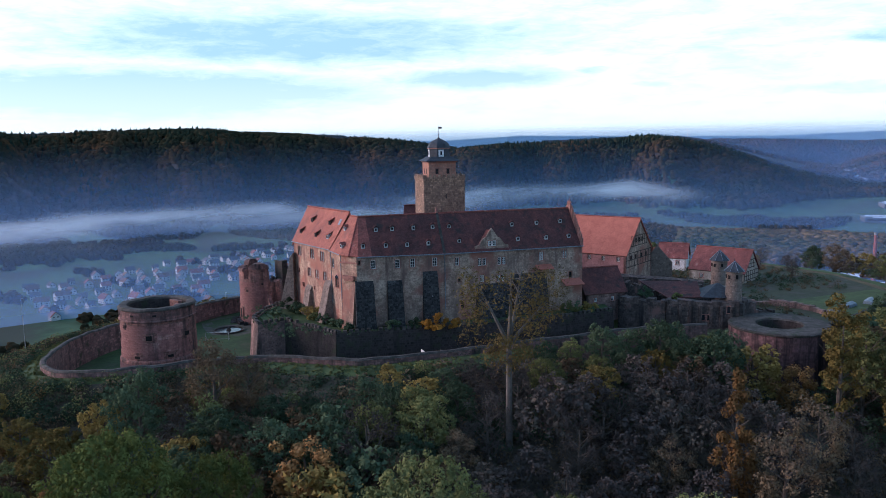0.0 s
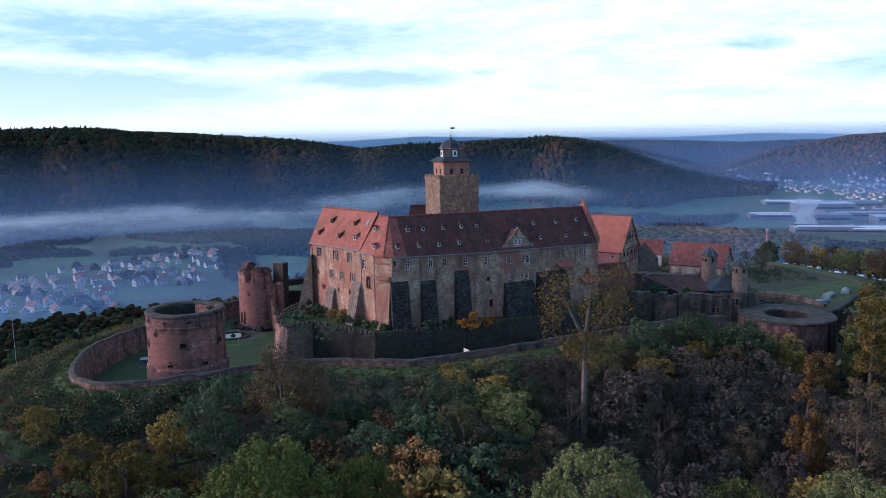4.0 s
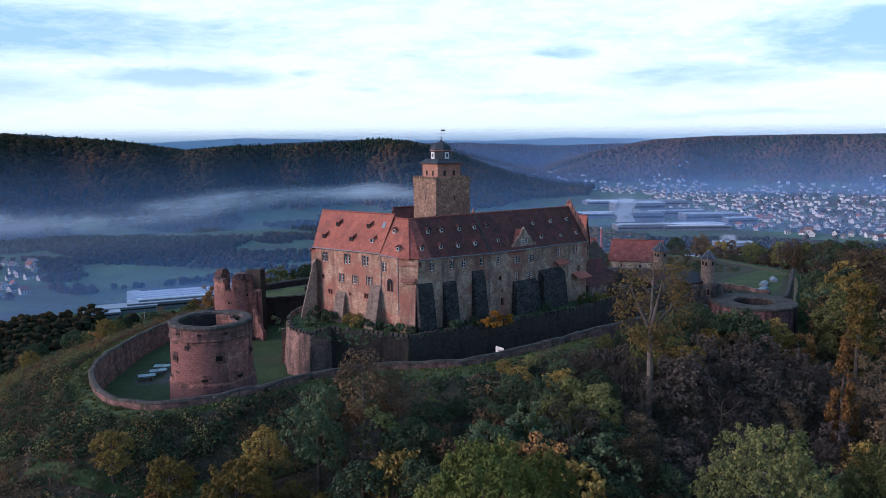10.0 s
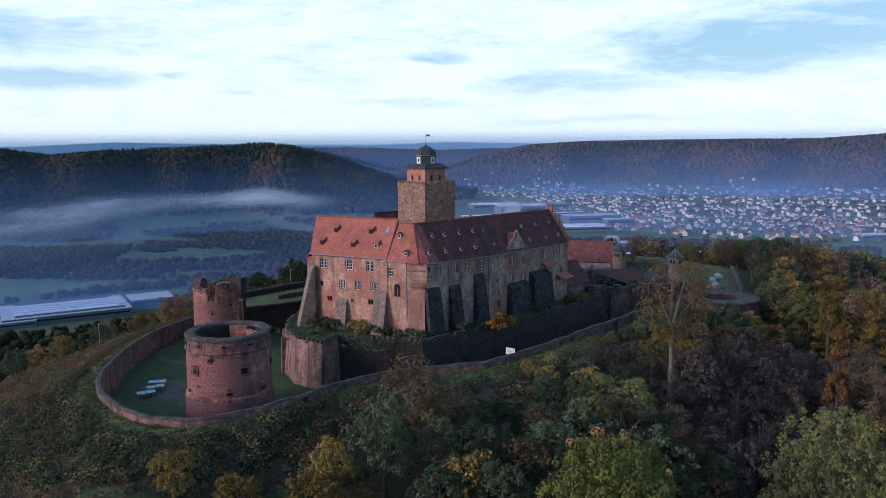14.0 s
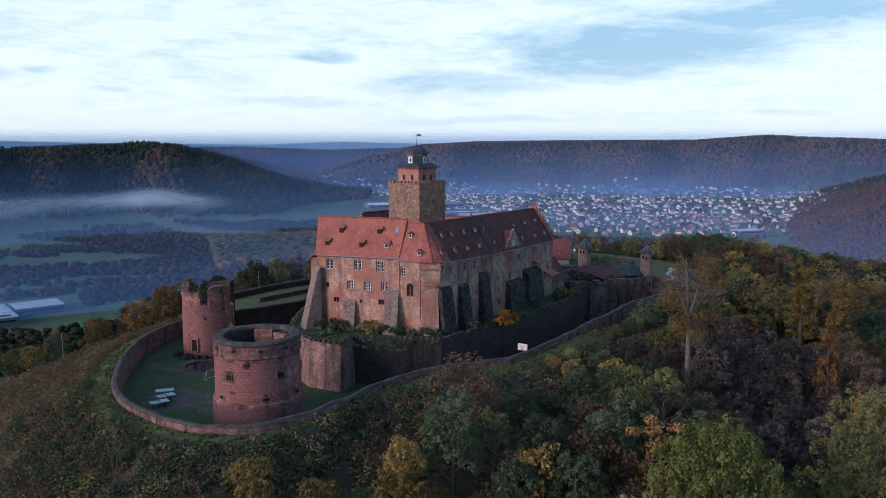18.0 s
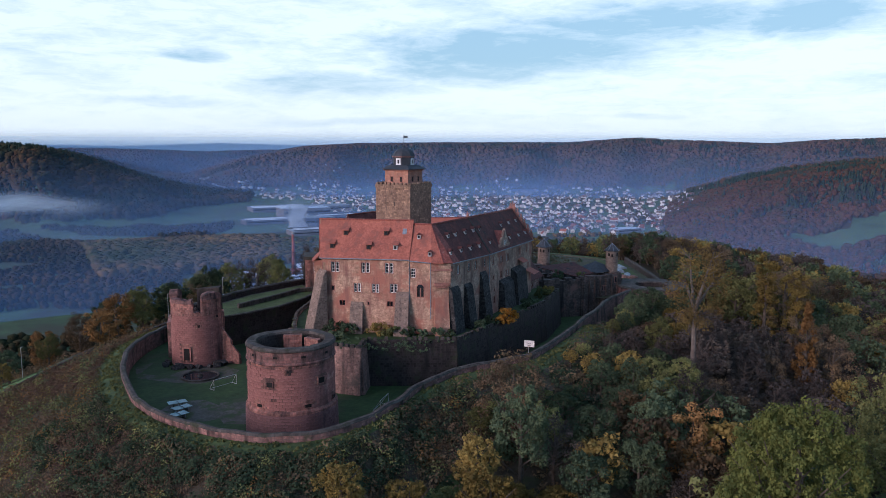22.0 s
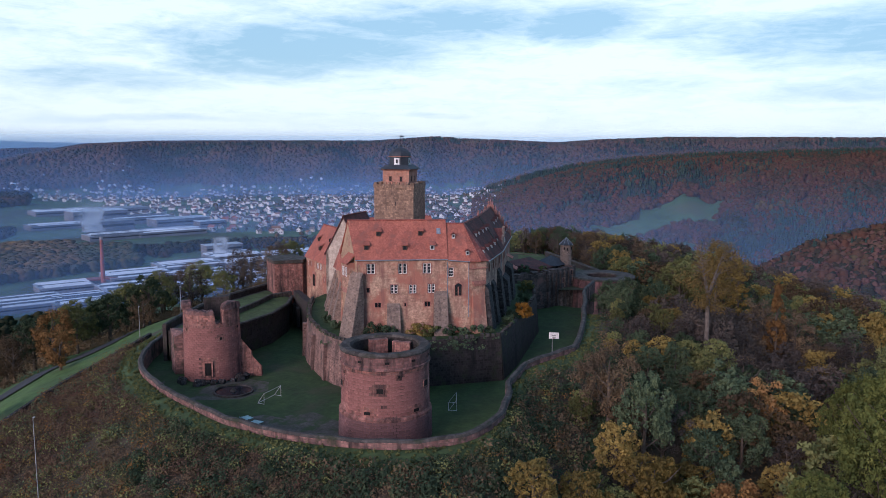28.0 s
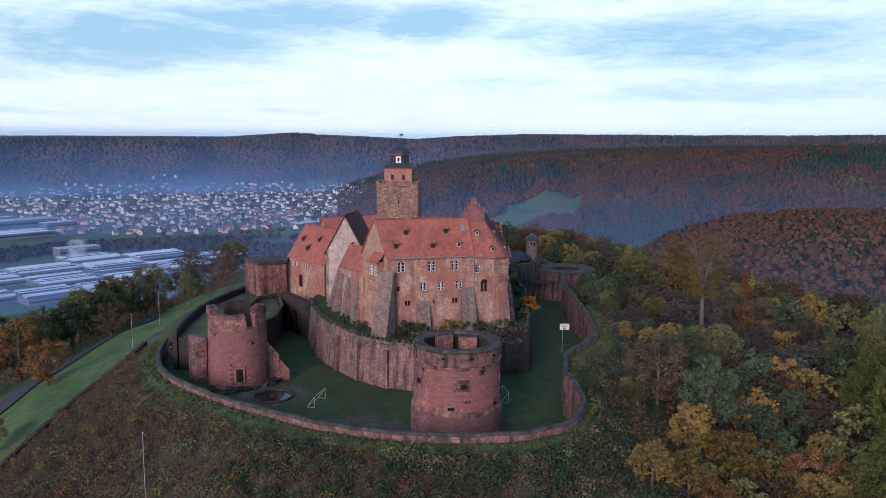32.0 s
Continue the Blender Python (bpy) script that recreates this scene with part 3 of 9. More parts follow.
def box(bm, at, size, turn=0.0, tilt=None):
    m = Matrix.Translation(at) @ Matrix.Rotation(turn, 4, "Z")
    if tilt:
        m = m @ tilt
    sx, sy, sz = (s / 2 for s in size)
    v = [bm.verts.new(m @ Vector((x, y, z))) for x in (-sx, sx) for y in (-sy, sy) for z in (-sz, sz)]
    for f in ((0, 1, 3, 2), (4, 6, 7, 5), (0, 4, 5, 1), (2, 3, 7, 6), (0, 2, 6, 4), (1, 5, 7, 3)):
        bm.faces.new([v[i] for i in f])
    return bm


def tube(bm, a, b, r0, r1, n=8, caps=True):
    a, b = Vector(a), Vector(b)
    q = (b - a).to_track_quat("Z", "Y").to_matrix()
    ra = [bm.verts.new(a + q @ Vector((math.cos(t) * r0, math.sin(t) * r0, 0))) for t in (math.tau * i / n for i in range(n))]
    rb = [bm.verts.new(b + q @ Vector((math.cos(t) * r1, math.sin(t) * r1, 0))) for t in (math.tau * i / n for i in range(n))]
    for i in range(n):
        bm.faces.new((ra[i], ra[(i + 1) % n], rb[(i + 1) % n], rb[i]))
    if caps:
        bm.faces.new(rb)
        bm.faces.new(ra[::-1])
    return bm


def lathe(bm, centre, profile, n=48, a0=0.0, a1=math.tau, wobble=0.0):
    """A body of revolution: profile of (radius, z); closed all round unless a0, a1 leave a gap."""
    full = abs(a1 - a0 - math.tau) < 1e-6
    cols = n if full else n + 1
    ring = []
    for i in range(cols):
        t = a0 + (a1 - a0) * i / n
        ring.append([bm.verts.new((centre[0] + math.cos(t) * r, centre[1] + math.sin(t) * r, z + (wobble * noise.noise((math.cos(t) * 4, math.sin(t) * 4, z)) if wobble else 0))) for r, z in profile])
    m = len(profile)
    for i in range(n):
        p, q = ring[i], ring[(i + 1) % cols]
        for j in range(m - 1):
            bm.faces.new((p[j], q[j], q[j + 1], p[j + 1]))
    return bm


class Wall:
    """A straight facade from p to q; u runs along it, depth goes inwards (to the left of p to q)."""

    def __init__(self, p, q, z0, z1, thick=0.7):
        self.p, self.q, self.z0, self.z1, self.thick = Vector(p), Vector(q), z0, z1, thick
        self.len = (self.q - self.p).length
        self.d = (self.q - self.p) / self.len
        self.n = Vector((-self.d.y, self.d.x))
        self.turn = math.atan2(self.d.y, self.d.x)

    def at(self, u, z, depth=0.0):
        v = self.p + self.d * u + self.n * depth
        return (v.x, v.y, z)

    def build(self, bm, holes=(), top=None):
        """The wall with its openings cut through: holes are (u, z, width, height) by their centres."""
        us = sorted({0.0, self.len, *(round(max(0, min(self.len, h[0] + s * h[2] / 2)), 4) for h in holes for s in (-1, 1))})
        zs = sorted({self.z0, self.z1, *(round(h[1] + s * h[3] / 2, 4) for h in holes for s in (-1, 1))})
        zs = [z for z in zs if self.z0 <= z <= self.z1]

        def solid(i, j):
            if not (0 <= i < len(us) - 1 and 0 <= j < len(zs) - 1):
                return True
            u, z = (us[i] + us[i + 1]) / 2, (zs[j] + zs[j + 1]) / 2
            return not any(abs(u - h[0]) < h[2] / 2 and abs(z - h[1]) < h[3] / 2 for h in holes)

        t = self.thick
        for i in range(len(us) - 1):
            for j in range(len(zs) - 1):
                a, b, c, d = us[i], us[i + 1], zs[j], zs[j + 1]
                if solid(i, j):
                    poly(bm, (self.at(a, c), self.at(b, c), self.at(b, d), self.at(a, d)))
                    poly(bm, (self.at(b, c, t), self.at(a, c, t), self.at(a, d, t), self.at(b, d, t)))
                else:
                    if solid(i - 1, j):
                        poly(bm, (self.at(a, c), self.at(a, d), self.at(a, d, t), self.at(a, c, t)))
                    if solid(i + 1, j):
                        poly(bm, (self.at(b, d), self.at(b, c), self.at(b, c, t), self.at(b, d, t)))
                    if solid(i, j - 1):
                        poly(bm, (self.at(b, c), self.at(a, c), self.at(a, c, t), self.at(b, c, t)))
                    if solid(i, j + 1):
                        poly(bm, (self.at(a, d), self.at(b, d), self.at(b, d, t), self.at(a, d, t)))
        L = self.len
        poly(bm, (self.at(0, self.z1), self.at(L, self.z1), self.at(L, self.z1, t), self.at(0, self.z1, t)))
        poly(bm, (self.at(0, self.z0, t), self.at(0, self.z1, t), self.at(0, self.z1), self.at(0, self.z0)))
        poly(bm, (self.at(L, self.z0), self.at(L, self.z1), self.at(L, self.z1, t), self.at(L, self.z0, t)))
        return bm

    def slab(self, bm, u, z, w, h, d0, d1):
        """A block on or in the wall between two depths (negative: proud of it)."""
        return box(bm, self.at(u, z, (d0 + d1) / 2), (w, d1 - d0, h), self.turn)


def window(wall, parent, u, z, w, h, lights=2, rows=3, surround=DRESSED, arched=False, solid=False, dark=False):
    """A casement: stone surround, white frame with glazing bars, panes set back in the reveal (on a solid body: near its face)."""
    k0 = -0.17 if solid else 0.0
    bm = bmesh.new()
    s = 0.11
    for du in (-1, 1):
        wall.slab(bm, u + du * (w / 2 + s / 2), z, s, h + 0.02, -0.04, 0.10)
    wall.slab(bm, u, z - h / 2 - s / 2, w + 2 * s + 0.1, s, -0.09, 0.10)
    wall.slab(bm, u, z + h / 2 + s / 2, w + 2 * s, s, -0.04, 0.10)
    if lights > 1:
        for i in range(1, lights):
            wall.slab(bm, u - w / 2 + w * i / lights, z, 0.10, h, 0.02 + k0 / 4, 0.12)
    win = part("window", bm, surround, parent)
    fm = bmesh.new()
    n, lw = lights, w / lights
    for i in range(n):
        c = u - w / 2 + lw * (i + 0.5)
        inner = lw - (0.10 if n > 1 else 0.0)
        for du in (-1, 1):
            wall.slab(fm, c + du * (inner / 2 - 0.05), z, 0.12, h, 0.13 + k0, 0.19 + k0)
        for k in range(rows + 1):
            zz = z - h / 2 + h * k / rows
            zz = min(max(zz, z - h / 2 + 0.045), z + h / 2 - 0.045)
            wall.slab(fm, c, zz, inner, 0.10 if k in (0, rows) else 0.055, 0.135 + k0, 0.185 + k0)
        if n == 1:
            wall.slab(fm, c, z, 0.06, h, 0.138 + k0, 0.182 + k0)
    part("frame", fm, TIMBER if arched or dark else WHITE, win, "dark brown wooden frame" if arched or dark else "white painted frame with glazing bars")
    if arched:
        for rad, dep, mat_, nm in ((w / 2 + 0.13, -0.05, surround, "arch"), (w / 2 - 0.02, -0.065, GLASS, "arch_pane")):
            am = bmesh.new()
            rim = [(math.cos(math.pi * k / 10) * rad, math.sin(math.pi * k / 10) * rad) for k in range(11)]
            fa = [am.verts.new(wall.at(u + a, z + h / 2 + b, dep)) for a, b in rim]
            ba = [am.verts.new(wall.at(u + a, z + h / 2 + b, 0.02)) for a, b in rim]
            am.faces.new(fa)
            for k in range(10):
                am.faces.new((fa[k], ba[k], ba[k + 1], fa[k + 1]))
            part(nm, am, mat_, win)
    for i in range(n):
        pm = bmesh.new()
        wall.slab(pm, u - w / 2 + lw * (i + 0.5), z, lw - 0.08, h - 0.05, 0.16 + k0, 0.175 + k0)
        part("pane", pm, GLASS, win)
    return win


def slit(wall, parent, u, z, w, h, surround=DRESSED, solid=False):
    """A small plain opening with a dark pane."""
    bm = bmesh.new()
    s = 0.12
    for du in (-1, 1):
        wall.slab(bm, u + du * (w / 2 + s / 2), z, s, h, -0.03, 0.1)
    for dz in (-1, 1):
        wall.slab(bm, u, z + dz * (h / 2 + s / 2), w + 2 * s, s, -0.03, 0.1)
    win = part("window", bm, surround, parent)
    pm = bmesh.new()
    wall.slab(pm, u, z, w, h, -0.012 if solid else 0.3, 0.33)
    part("pane", pm, GLASS, win)
    return win


def sheet(bm, pts, thick=0.16):
    """A roof slope: a slab of that thickness under a planar outline (counter-clockwise from above)."""
    a, b, c = (Vector(p) for p in pts[:3])
    n = (b - a).cross(c - a).normalized()
    if n.z < 0:
        n, pts = -n, pts[::-1]
    top = [bm.verts.new(p) for p in pts]
    low = [bm.verts.new(Vector(p) - n * thick) for p in pts]
    bm.faces.new(top)
    bm.faces.new(low[::-1])
    k = len(pts)
    for i in range(k):
        bm.faces.new((top[i], low[i], low[(i + 1) % k], top[(i + 1) % k]))
    return bm

# ---- the land: castle hill, valley, wooded ranges ----
CX, CY = 0.0, 148.0
VALLEY = -140.0
# outline of the castle's outer walls, clockwise from the north-west
RING = [(-30.0, 189.8), (-38.0, 185.2), (-45.5, 179.0), (-51.2, 172.0), (-55.2, 164.6), (-57.8, 159.3), (-60.8, 151.2), (-62.4, 146.5), (-63.7, 142.4), (-64.6, 137.0), (-64.9, 132.0),
        (-64.3, 126.5), (-63.2, 121.2), (-61.8, 117.1), (-59.5, 113.8), (-57.0, 111.5), (-53.3, 110.5), (-48.3, 110.6), (-44.7, 111.7), (-40.5, 112.9), (-36.7, 114.8), (-31.0, 115.7), (-27.0, 116.4),
        (-22.5, 115.6), (-18.4, 114.6), (-12.8, 113.5), (-7.0, 114.6), (-0.4, 116.3), (8.3, 118.8), (13.4, 120.7), (21.7, 123.0), (31.7, 126.6), (44.0, 128.5)]
REST = [(50.0, 124.0), (57.5, 122.6), (65.5, 126.5), (71.0, 134.5), (83.0, 145.5), (98.0, 161.0), (96.0, 188.0), (84.0, 206.0), (66.0, 214.0), (44.0, 212.0),
        (22.0, 203.0), (4.0, 197.0), (-14.0, 194.0), (-22.0, 192.3)]
# height of the ring wall's crown by bearing
TOP_AZ, TOP_Z = (-235, -203, -165, -129, -110, -100, -77, -55, -35), (6.9, 6.7, 6.2, 6.2, 5.3, 5.0, 3.95, 3.1, 2.7)
OUTLINE = RING + REST


def outline_radius():
    pts = [((x - CX), (y - CY)) for x, y in OUTLINE]
    pol = sorted((math.degrees(math.atan2(x, y)) % 360, math.hypot(x, y)) for x, y in pts)
    az = np.array([p[0] for p in pol])
    rr = np.array([p[1] for p in pol])
    return np.concatenate([az - 360, az, az + 360]), np.concatenate([rr, rr, rr])


O_AZ, O_R = outline_radius()


def smooth(x):
    x = np.clip(x, 0, 1)
    return x * x * (3 - 2 * x)


# ranges: azimuth, crest height above datum; then foot and crest distances
RANGES = (
    (((-180, 20), (-60, 58), (-40, 62), (-29, 58), (-22, 66), (-18, 64), (-11, 47), (-7, 35), (-3, 18), (1, -8), (4, -44), (8, -90), (14, -140)), 1500, 2450),
    (((-8, -140), (-3, -70), (1, -12), (5, 2), (9, 4), (13, 13), (15.6, 20), (17.7, 11), (19.7, -6), (21.7, -32), (23.6, -61), (25.5, -88), (27.4, -106), (29.6, -122), (33, -134), (36, -140)), 1650, 2350),
    (((26.5, -140), (29, -85), (32, -35), (36, 8), (40, 22), (47, 26), (56, 28), (61, 50), (65, 36), (70, 24), (73, 38), (78, 51), (90, 49), (101, 55), (130, 45), (180, 30)), 2550, 3350),
    (((61.5, -140), (63.5, -136), (65.4, -110), (67.4, -82), (69.5, -58), (71.9, -38), (75.8, -18), (79.6, -5), (84, 4), (90, 12), (98, 19), (104, 24), (130, 5), (170, -50), (180, -140)), 950, 1800),
    (((-180, 40), (-20, 40), (-6, 30), (0, 24), (6, 46), (12, 34), (18, 26), (24, 20), (30, 36), (36, 24), (45, 10), (180, 30)), 3980, 4500),
    (((6, -140), (10, -60), (15, -14), (20, 1), (25, -7), (29, -18), (33, -10), (38, 0), (46, 4), (60, 10), (70, -20), (80, -140)), 3420, 3820),
)


RIDGE_R = 800.0
RIDGE_AZ, RIDGE_Z = (85, 88.5, 91.2, 93.3, 96.5, 101.5, 107, 115, 130, 140), (-140, -104, -76, -64, -50, -41, -37, -42, -80, -140)


def height_far(x, y):
    """Height of the country away from the castle hill."""
    dx, dy = x - CX, y - CY
    r = np.hypot(dx, dy)
    az = np.degrees(np.arctan2(dx, dy))
    h = np.full_like(r, VALLEY)
    for table, foot, crest in RANGES:
        ta, th = zip(*table)
        top = np.interp(az, ta, th, left=VALLEY, right=VALLEY)
        wob = (90 * np.sin(az * 0.35 + foot) + 60 * np.sin(az * 0.9 + 2)) * (0.15 if foot < 1000 else 1.0)
        s = smooth((r - foot - wob) / (crest - foot))
        fold = 1 + 0.10 * np.sin(az * 1.7 + r * 0.002) * s * (1 - s) * 4
        h = np.maximum(h, VALLEY + (top - VALLEY) * np.clip(s * fold, 0, 1.0))
    # the low beech ridge east of the castle hill
    low = np.interp(az, RIDGE_AZ, RIDGE_Z, left=VALLEY, right=VALLEY)
    return np.maximum(h, VALLEY + (low - VALLEY) * np.exp(-((r - RIDGE_R) / 190.0) ** 2))


# height of the ground at the outer walls and steepness of the hill, by bearing
FOOT_AZ = (-180, -165, -129, -110, -100, -77, -55, -36, -8, 30, 80, 95, 104, 122, 130, 148, 157, 180)
FOOT_Z = (5.6, 5.4, 5.4, 4.5, 4.2, 3.2, 2.4, 2.0, 3.4, 4.3, 4.0, 2.0, -2.5, -2.5, 0.0, 4.8, 5.8, 5.6)
GRADE_AZ, GRADE = (-180, -100, -78, -20, 10, 70, 90, 135, 155, 180), (0.33, 0.33, 0.34, 0.34, 0.30, 0.26, 0.08, 0.09, 0.31, 0.33)


def height(x, y):
    x, y = np.asarray(x, float), np.asarray(y, float)
    dx, dy = x - CX, y - CY
    r = np.hypot(dx, dy)
    az = np.degrees(np.arctan2(dx, dy)) % 360
    d = r - np.interp(az, O_AZ, O_R)
    sa = np.where(az > 180, az - 360, az)
    foot = np.interp(sa, FOOT_AZ, FOOT_Z)
    grade = np.interp(sa, GRADE_AZ, GRADE)
    near = foot - grade * np.maximum(0, d - 2.2) - 0.00075 * np.maximum(0, d) ** 2
    near = near + 0.5 * np.sin(x * 0.21 + 1) * np.sin(y * 0.17) * np.clip(d / 12, 0, 1)
    far = height_far(x, y)
    k = 18.0
    return np.where(d < 250, np.maximum(near, far) + k * np.exp(-np.abs(near - far) / k) * 0.25 * np.clip(d / 150, 0, 1), far)


# the low wall that parts the scrub from the meadow
LOW_WALL = [(-86, 184.0), (-76, 186.0), (-68, 186.6), (-63, 187.2), (-57.5, 187.8), (-48, 189.6), (-37.4, 192.2), (-30.6, 194.0)]


def meadow_at(x, y):
    wx, wy = zip(*LOW_WALL)
    return -110 < x < 20 and y > np.interp(x, wx, wy) - 0.5


def meadow_patch(a, r):
    """Clearings: the long meadow on the eastern slope and the fields below the wooded spur."""
    hi = np.interp(a, (72.4, 76.6, 77.4, 79.2, 83.5), (1238, 1283, 1335, 1385, 1392)) + 5 * np.sin(a * 4.1)
    lo = np.interp(a, (72.4, 76.7, 79.7, 82.7, 83.5), (1228, 1160, 1225, 1268, 1360)) + 6 * np.sin(a * 5.3)
    return ((a > 72.4) & (a < 83.5) & (r > lo) & (r < hi)) | ((a > 8) & (a < 24) & (r < 1900) & (r > 1250))


def build_ground():
    az = np.concatenate([np.arange(-120, 120, 0.75), np.arange(120, 240, 3.0)])
    dd = [0, 1.2, 2.4, 4, 6, 9, 12, 16, 20, 25, 31, 38, 46, 55, 65, 77, 90, 105, 122, 142, 165, 190, 220, 255, 300, 350, 410, 480, 560, 650, 750, 850, 960, 1060]
    dd += list(range(1080, 1400, 20)) + list(range(1430, 2700, 60)) + list(range(2760, 3500, 90)) + [3600, 3750, 3900, 4050, 4200, 4350, 4500, 4700]
    dd = np.array(dd, float)
    A, D = np.meshgrid(np.radians(az), dd, indexing="ij")
    R0 = np.interp(np.degrees(A) % 360, O_AZ, O_R)
    X, Y = CX + np.sin(A) * (R0 + D), CY + np.cos(A) * (R0 + D)
    Z = height(X, Y)
    n, m = A.shape
    me = bpy.data.meshes.new("ground")
    faces, mats = [], []
    for i in range(n):
        k = (i + 1) % n
        for j in range(m - 1):
            faces.append((i * m + j, i * m + j + 1, k * m + j + 1, k * m + j))
            a, d, z = az[i], dd[j], Z[i, j]
            if d < 4:
                mt = 0
            elif 5 < d < 62 and meadow_at(X[i, j], Y[i, j]):
                mt = 1
            elif d < 280:
                mt = 2
            elif meadow_patch(a, R0[i, j] + d):
                mt = 5
            elif z > VALLEY + 14:
                mt = 3
            else:
                mt = 4
            mats.append(mt)
    me.from_pydata(np.stack([X, Y, Z], -1).reshape(-1, 3).tolist(), [], faces)
    for mt in (VERGE, MEADOW, SCRUB_SOIL, WOOD_FLOOR, FIELD, PASTURE):
        me.materials.append(mt)
    me.polygons.foreach_set("material_index", mats)
    me.polygons.foreach_set("use_smooth", [True] * len(faces))
    ob = new("ground", me)
    tagged(ob, "hillside and valley floor with grass, leaf litter and fields", "ground", kind="structure")


build_ground()

# ---- castle grounds ----
def flat(name, pts, z, material, label, category="ground", heart=None):
    bm = bmesh.new()
    if heart:
        # a fan of triangles round a point inside
        rim, mid = [bm.verts.new((x, y, z)) for x, y in pts], bm.verts.new((*heart, z))
        for i in range(len(rim)):
            bm.faces.new((mid, rim[i], rim[(i + 1) % len(rim)]))
    else:
        poly(bm, [(x, y, z) for x, y in pts])
    ob = part(name, bm, material)
    return tagged(ob, label, category, kind="structure")


flat("courtyard", RING + [(46, 150), (40, 176), (4, 188), (-14, 190), (-28, 186)], 0.0, LAWN, "worn lawn of the outer ward inside the ring wall", heart=(-5, 148))
flat("gravel", [(-58.5, 139.5), (-53.0, 138.2), (-50.0, 141.0), (-50.5, 147.5), (-54.0, 150.0), (-58.0, 147.5), (-60.0, 143.5)], 0.006, GRAVEL, "worn gravel under the table tennis tables")
flat("gravel", [(-51.5, 133.0), (-47.5, 136.0), (-46.0, 142.0), (-49.5, 144.5), (-52.5, 140.5), (-54.0, 136.0)], 0.012, GRAVEL, "bare muddy patch in the lawn")
flat("gravel", [(-50.0, 160.0), (-47.0, 155.5), (-41.5, 154.6), (-38.0, 157.5), (-38.5, 163.5), (-44.0, 164.6), (-49.0, 164.0), (-51.0, 168.0), (-46.0, 173.0), (-50.0, 172.0), (-52.5, 166.0)], 0.009, GRAVEL, "gravel path round the basin")

ring = thing("ring_wall", (-64, 131, 0), "low weathered red sandstone ring wall with stone coping", "wall", kind="structure")
random.seed(3)


def wall_run(parent, pts, z0, z1, thick, material, cap=CAP_STONE, cap_h=0.28, over=0.08, name="wall"):
    """Stretches of wall between points, each with its coping."""
    zs = z1 if isinstance(z1, (list, tuple)) else [z1] * len(pts)
    for i in range(len(pts) - 1):
        p, q = Vector(pts[i]), Vector(pts[i + 1])
        d = (q - p).normalized()
        n = Vector((-d.y, d.x))
        for nm, t, a, b, m in ((name, thick, z0, None, material), ("coping", thick + 2 * over, None, cap_h, cap)):
            if b is not None and cap is None:
                continue
            bm = bmesh.new()
            e = 0.05 if nm != "coping" else 0.02
            P, Q = p - d * e, q + d * e
            ringp = [P - n * t / 2, Q - n * t / 2, Q + n * t / 2, P + n * t / 2]
            za, zb = zs[i], zs[i + 1]
            if nm == "coping":
                lo = [bm.verts.new((v.x, v.y, z)) for v, z in zip(ringp, (za, zb, zb, za))]
                k = 0.25
                mid = [v + (n if j < 2 else -n) * t * k for j, v in enumerate(ringp)]
                hi = [bm.verts.new((v.x, v.y, z + cap_h)) for v, z in zip(mid, (za, zb, zb, za))]
                for j in range(4):
                    bm.faces.new((lo[j], lo[(j + 1) % 4], hi[(j + 1) % 4], hi[j]))
                bm.faces.new(hi)
                bm.faces.new(lo[::-1])
            else:
                prism(bm, [(v.x, v.y) for v in ringp], z0, [za, zb, zb, za])
            part(nm, bm, m, parent)


def fine(pts, step=2.0):
    """Rounds a run of points by a spline through them."""
    out = []
    P = [Vector(pts[0])] + [Vector(p) for p in pts] + [Vector(pts[-1])]
    for i in range(1, len(P) - 2):
        a, b, c, d = P[i - 1], P[i], P[i + 1], P[i + 2]
        k = max(1, round((c - b).length / step))
        for j in range(k):
            t = j / k
            out.append(0.5 * (2 * b + (c - a) * t + (2 * a - 5 * b + 4 * c - d) * t * t + (3 * b - a - 3 * c + d) * t ** 3))
    out.append(P[-1])
    return [(v.x, v.y) for v in out]


run = fine(RING, 1.9)
tops = []
for i, p in enumerate(run):
    az = math.degrees(math.atan2(p[0] - CX, p[1] - CY))
    tops.append(float(np.interp(az if az < 0 else az - 360, TOP_AZ, TOP_Z)) + 0.07 * math.sin(i * 1.7) + 0.05 * math.sin(i * 4.1))
wall_run(ring, run, -0.5, tops, 0.75, RING_STONE)


def ragged_wall(parent, pts, z0, z1, thick, material, rough, step=1.3, name="wall"):
    """A ruined wall: short stretches whose crown rises and falls in broken steps."""
    pts = fine(pts, step)
    level = 0.0
    for i in range(len(pts) - 1):
        p, q = Vector(pts[i]), Vector(pts[i + 1])
        d = (q - p).normalized()
        n = Vector((-d.y, d.x)) * thick / 2
        level = 0.55 * level + RNG_STONE.uniform(-1, 1) * rough
        za, zb = z1 + level, z1 + level + RNG_STONE.uniform(-0.5, 0.5) * rough
        e = d * 0.03
        bm = bmesh.new()
        prism(bm, [tuple(p - n - e), tuple(q - n + e), tuple(q + n + e), tuple(p + n - e)], z0, [za, zb, zb + 0.08, za + 0.08], 0.015 * (1 + i % 3))
        part(name, bm, material, parent)


RNG_STONE = np.random.default_rng(21)


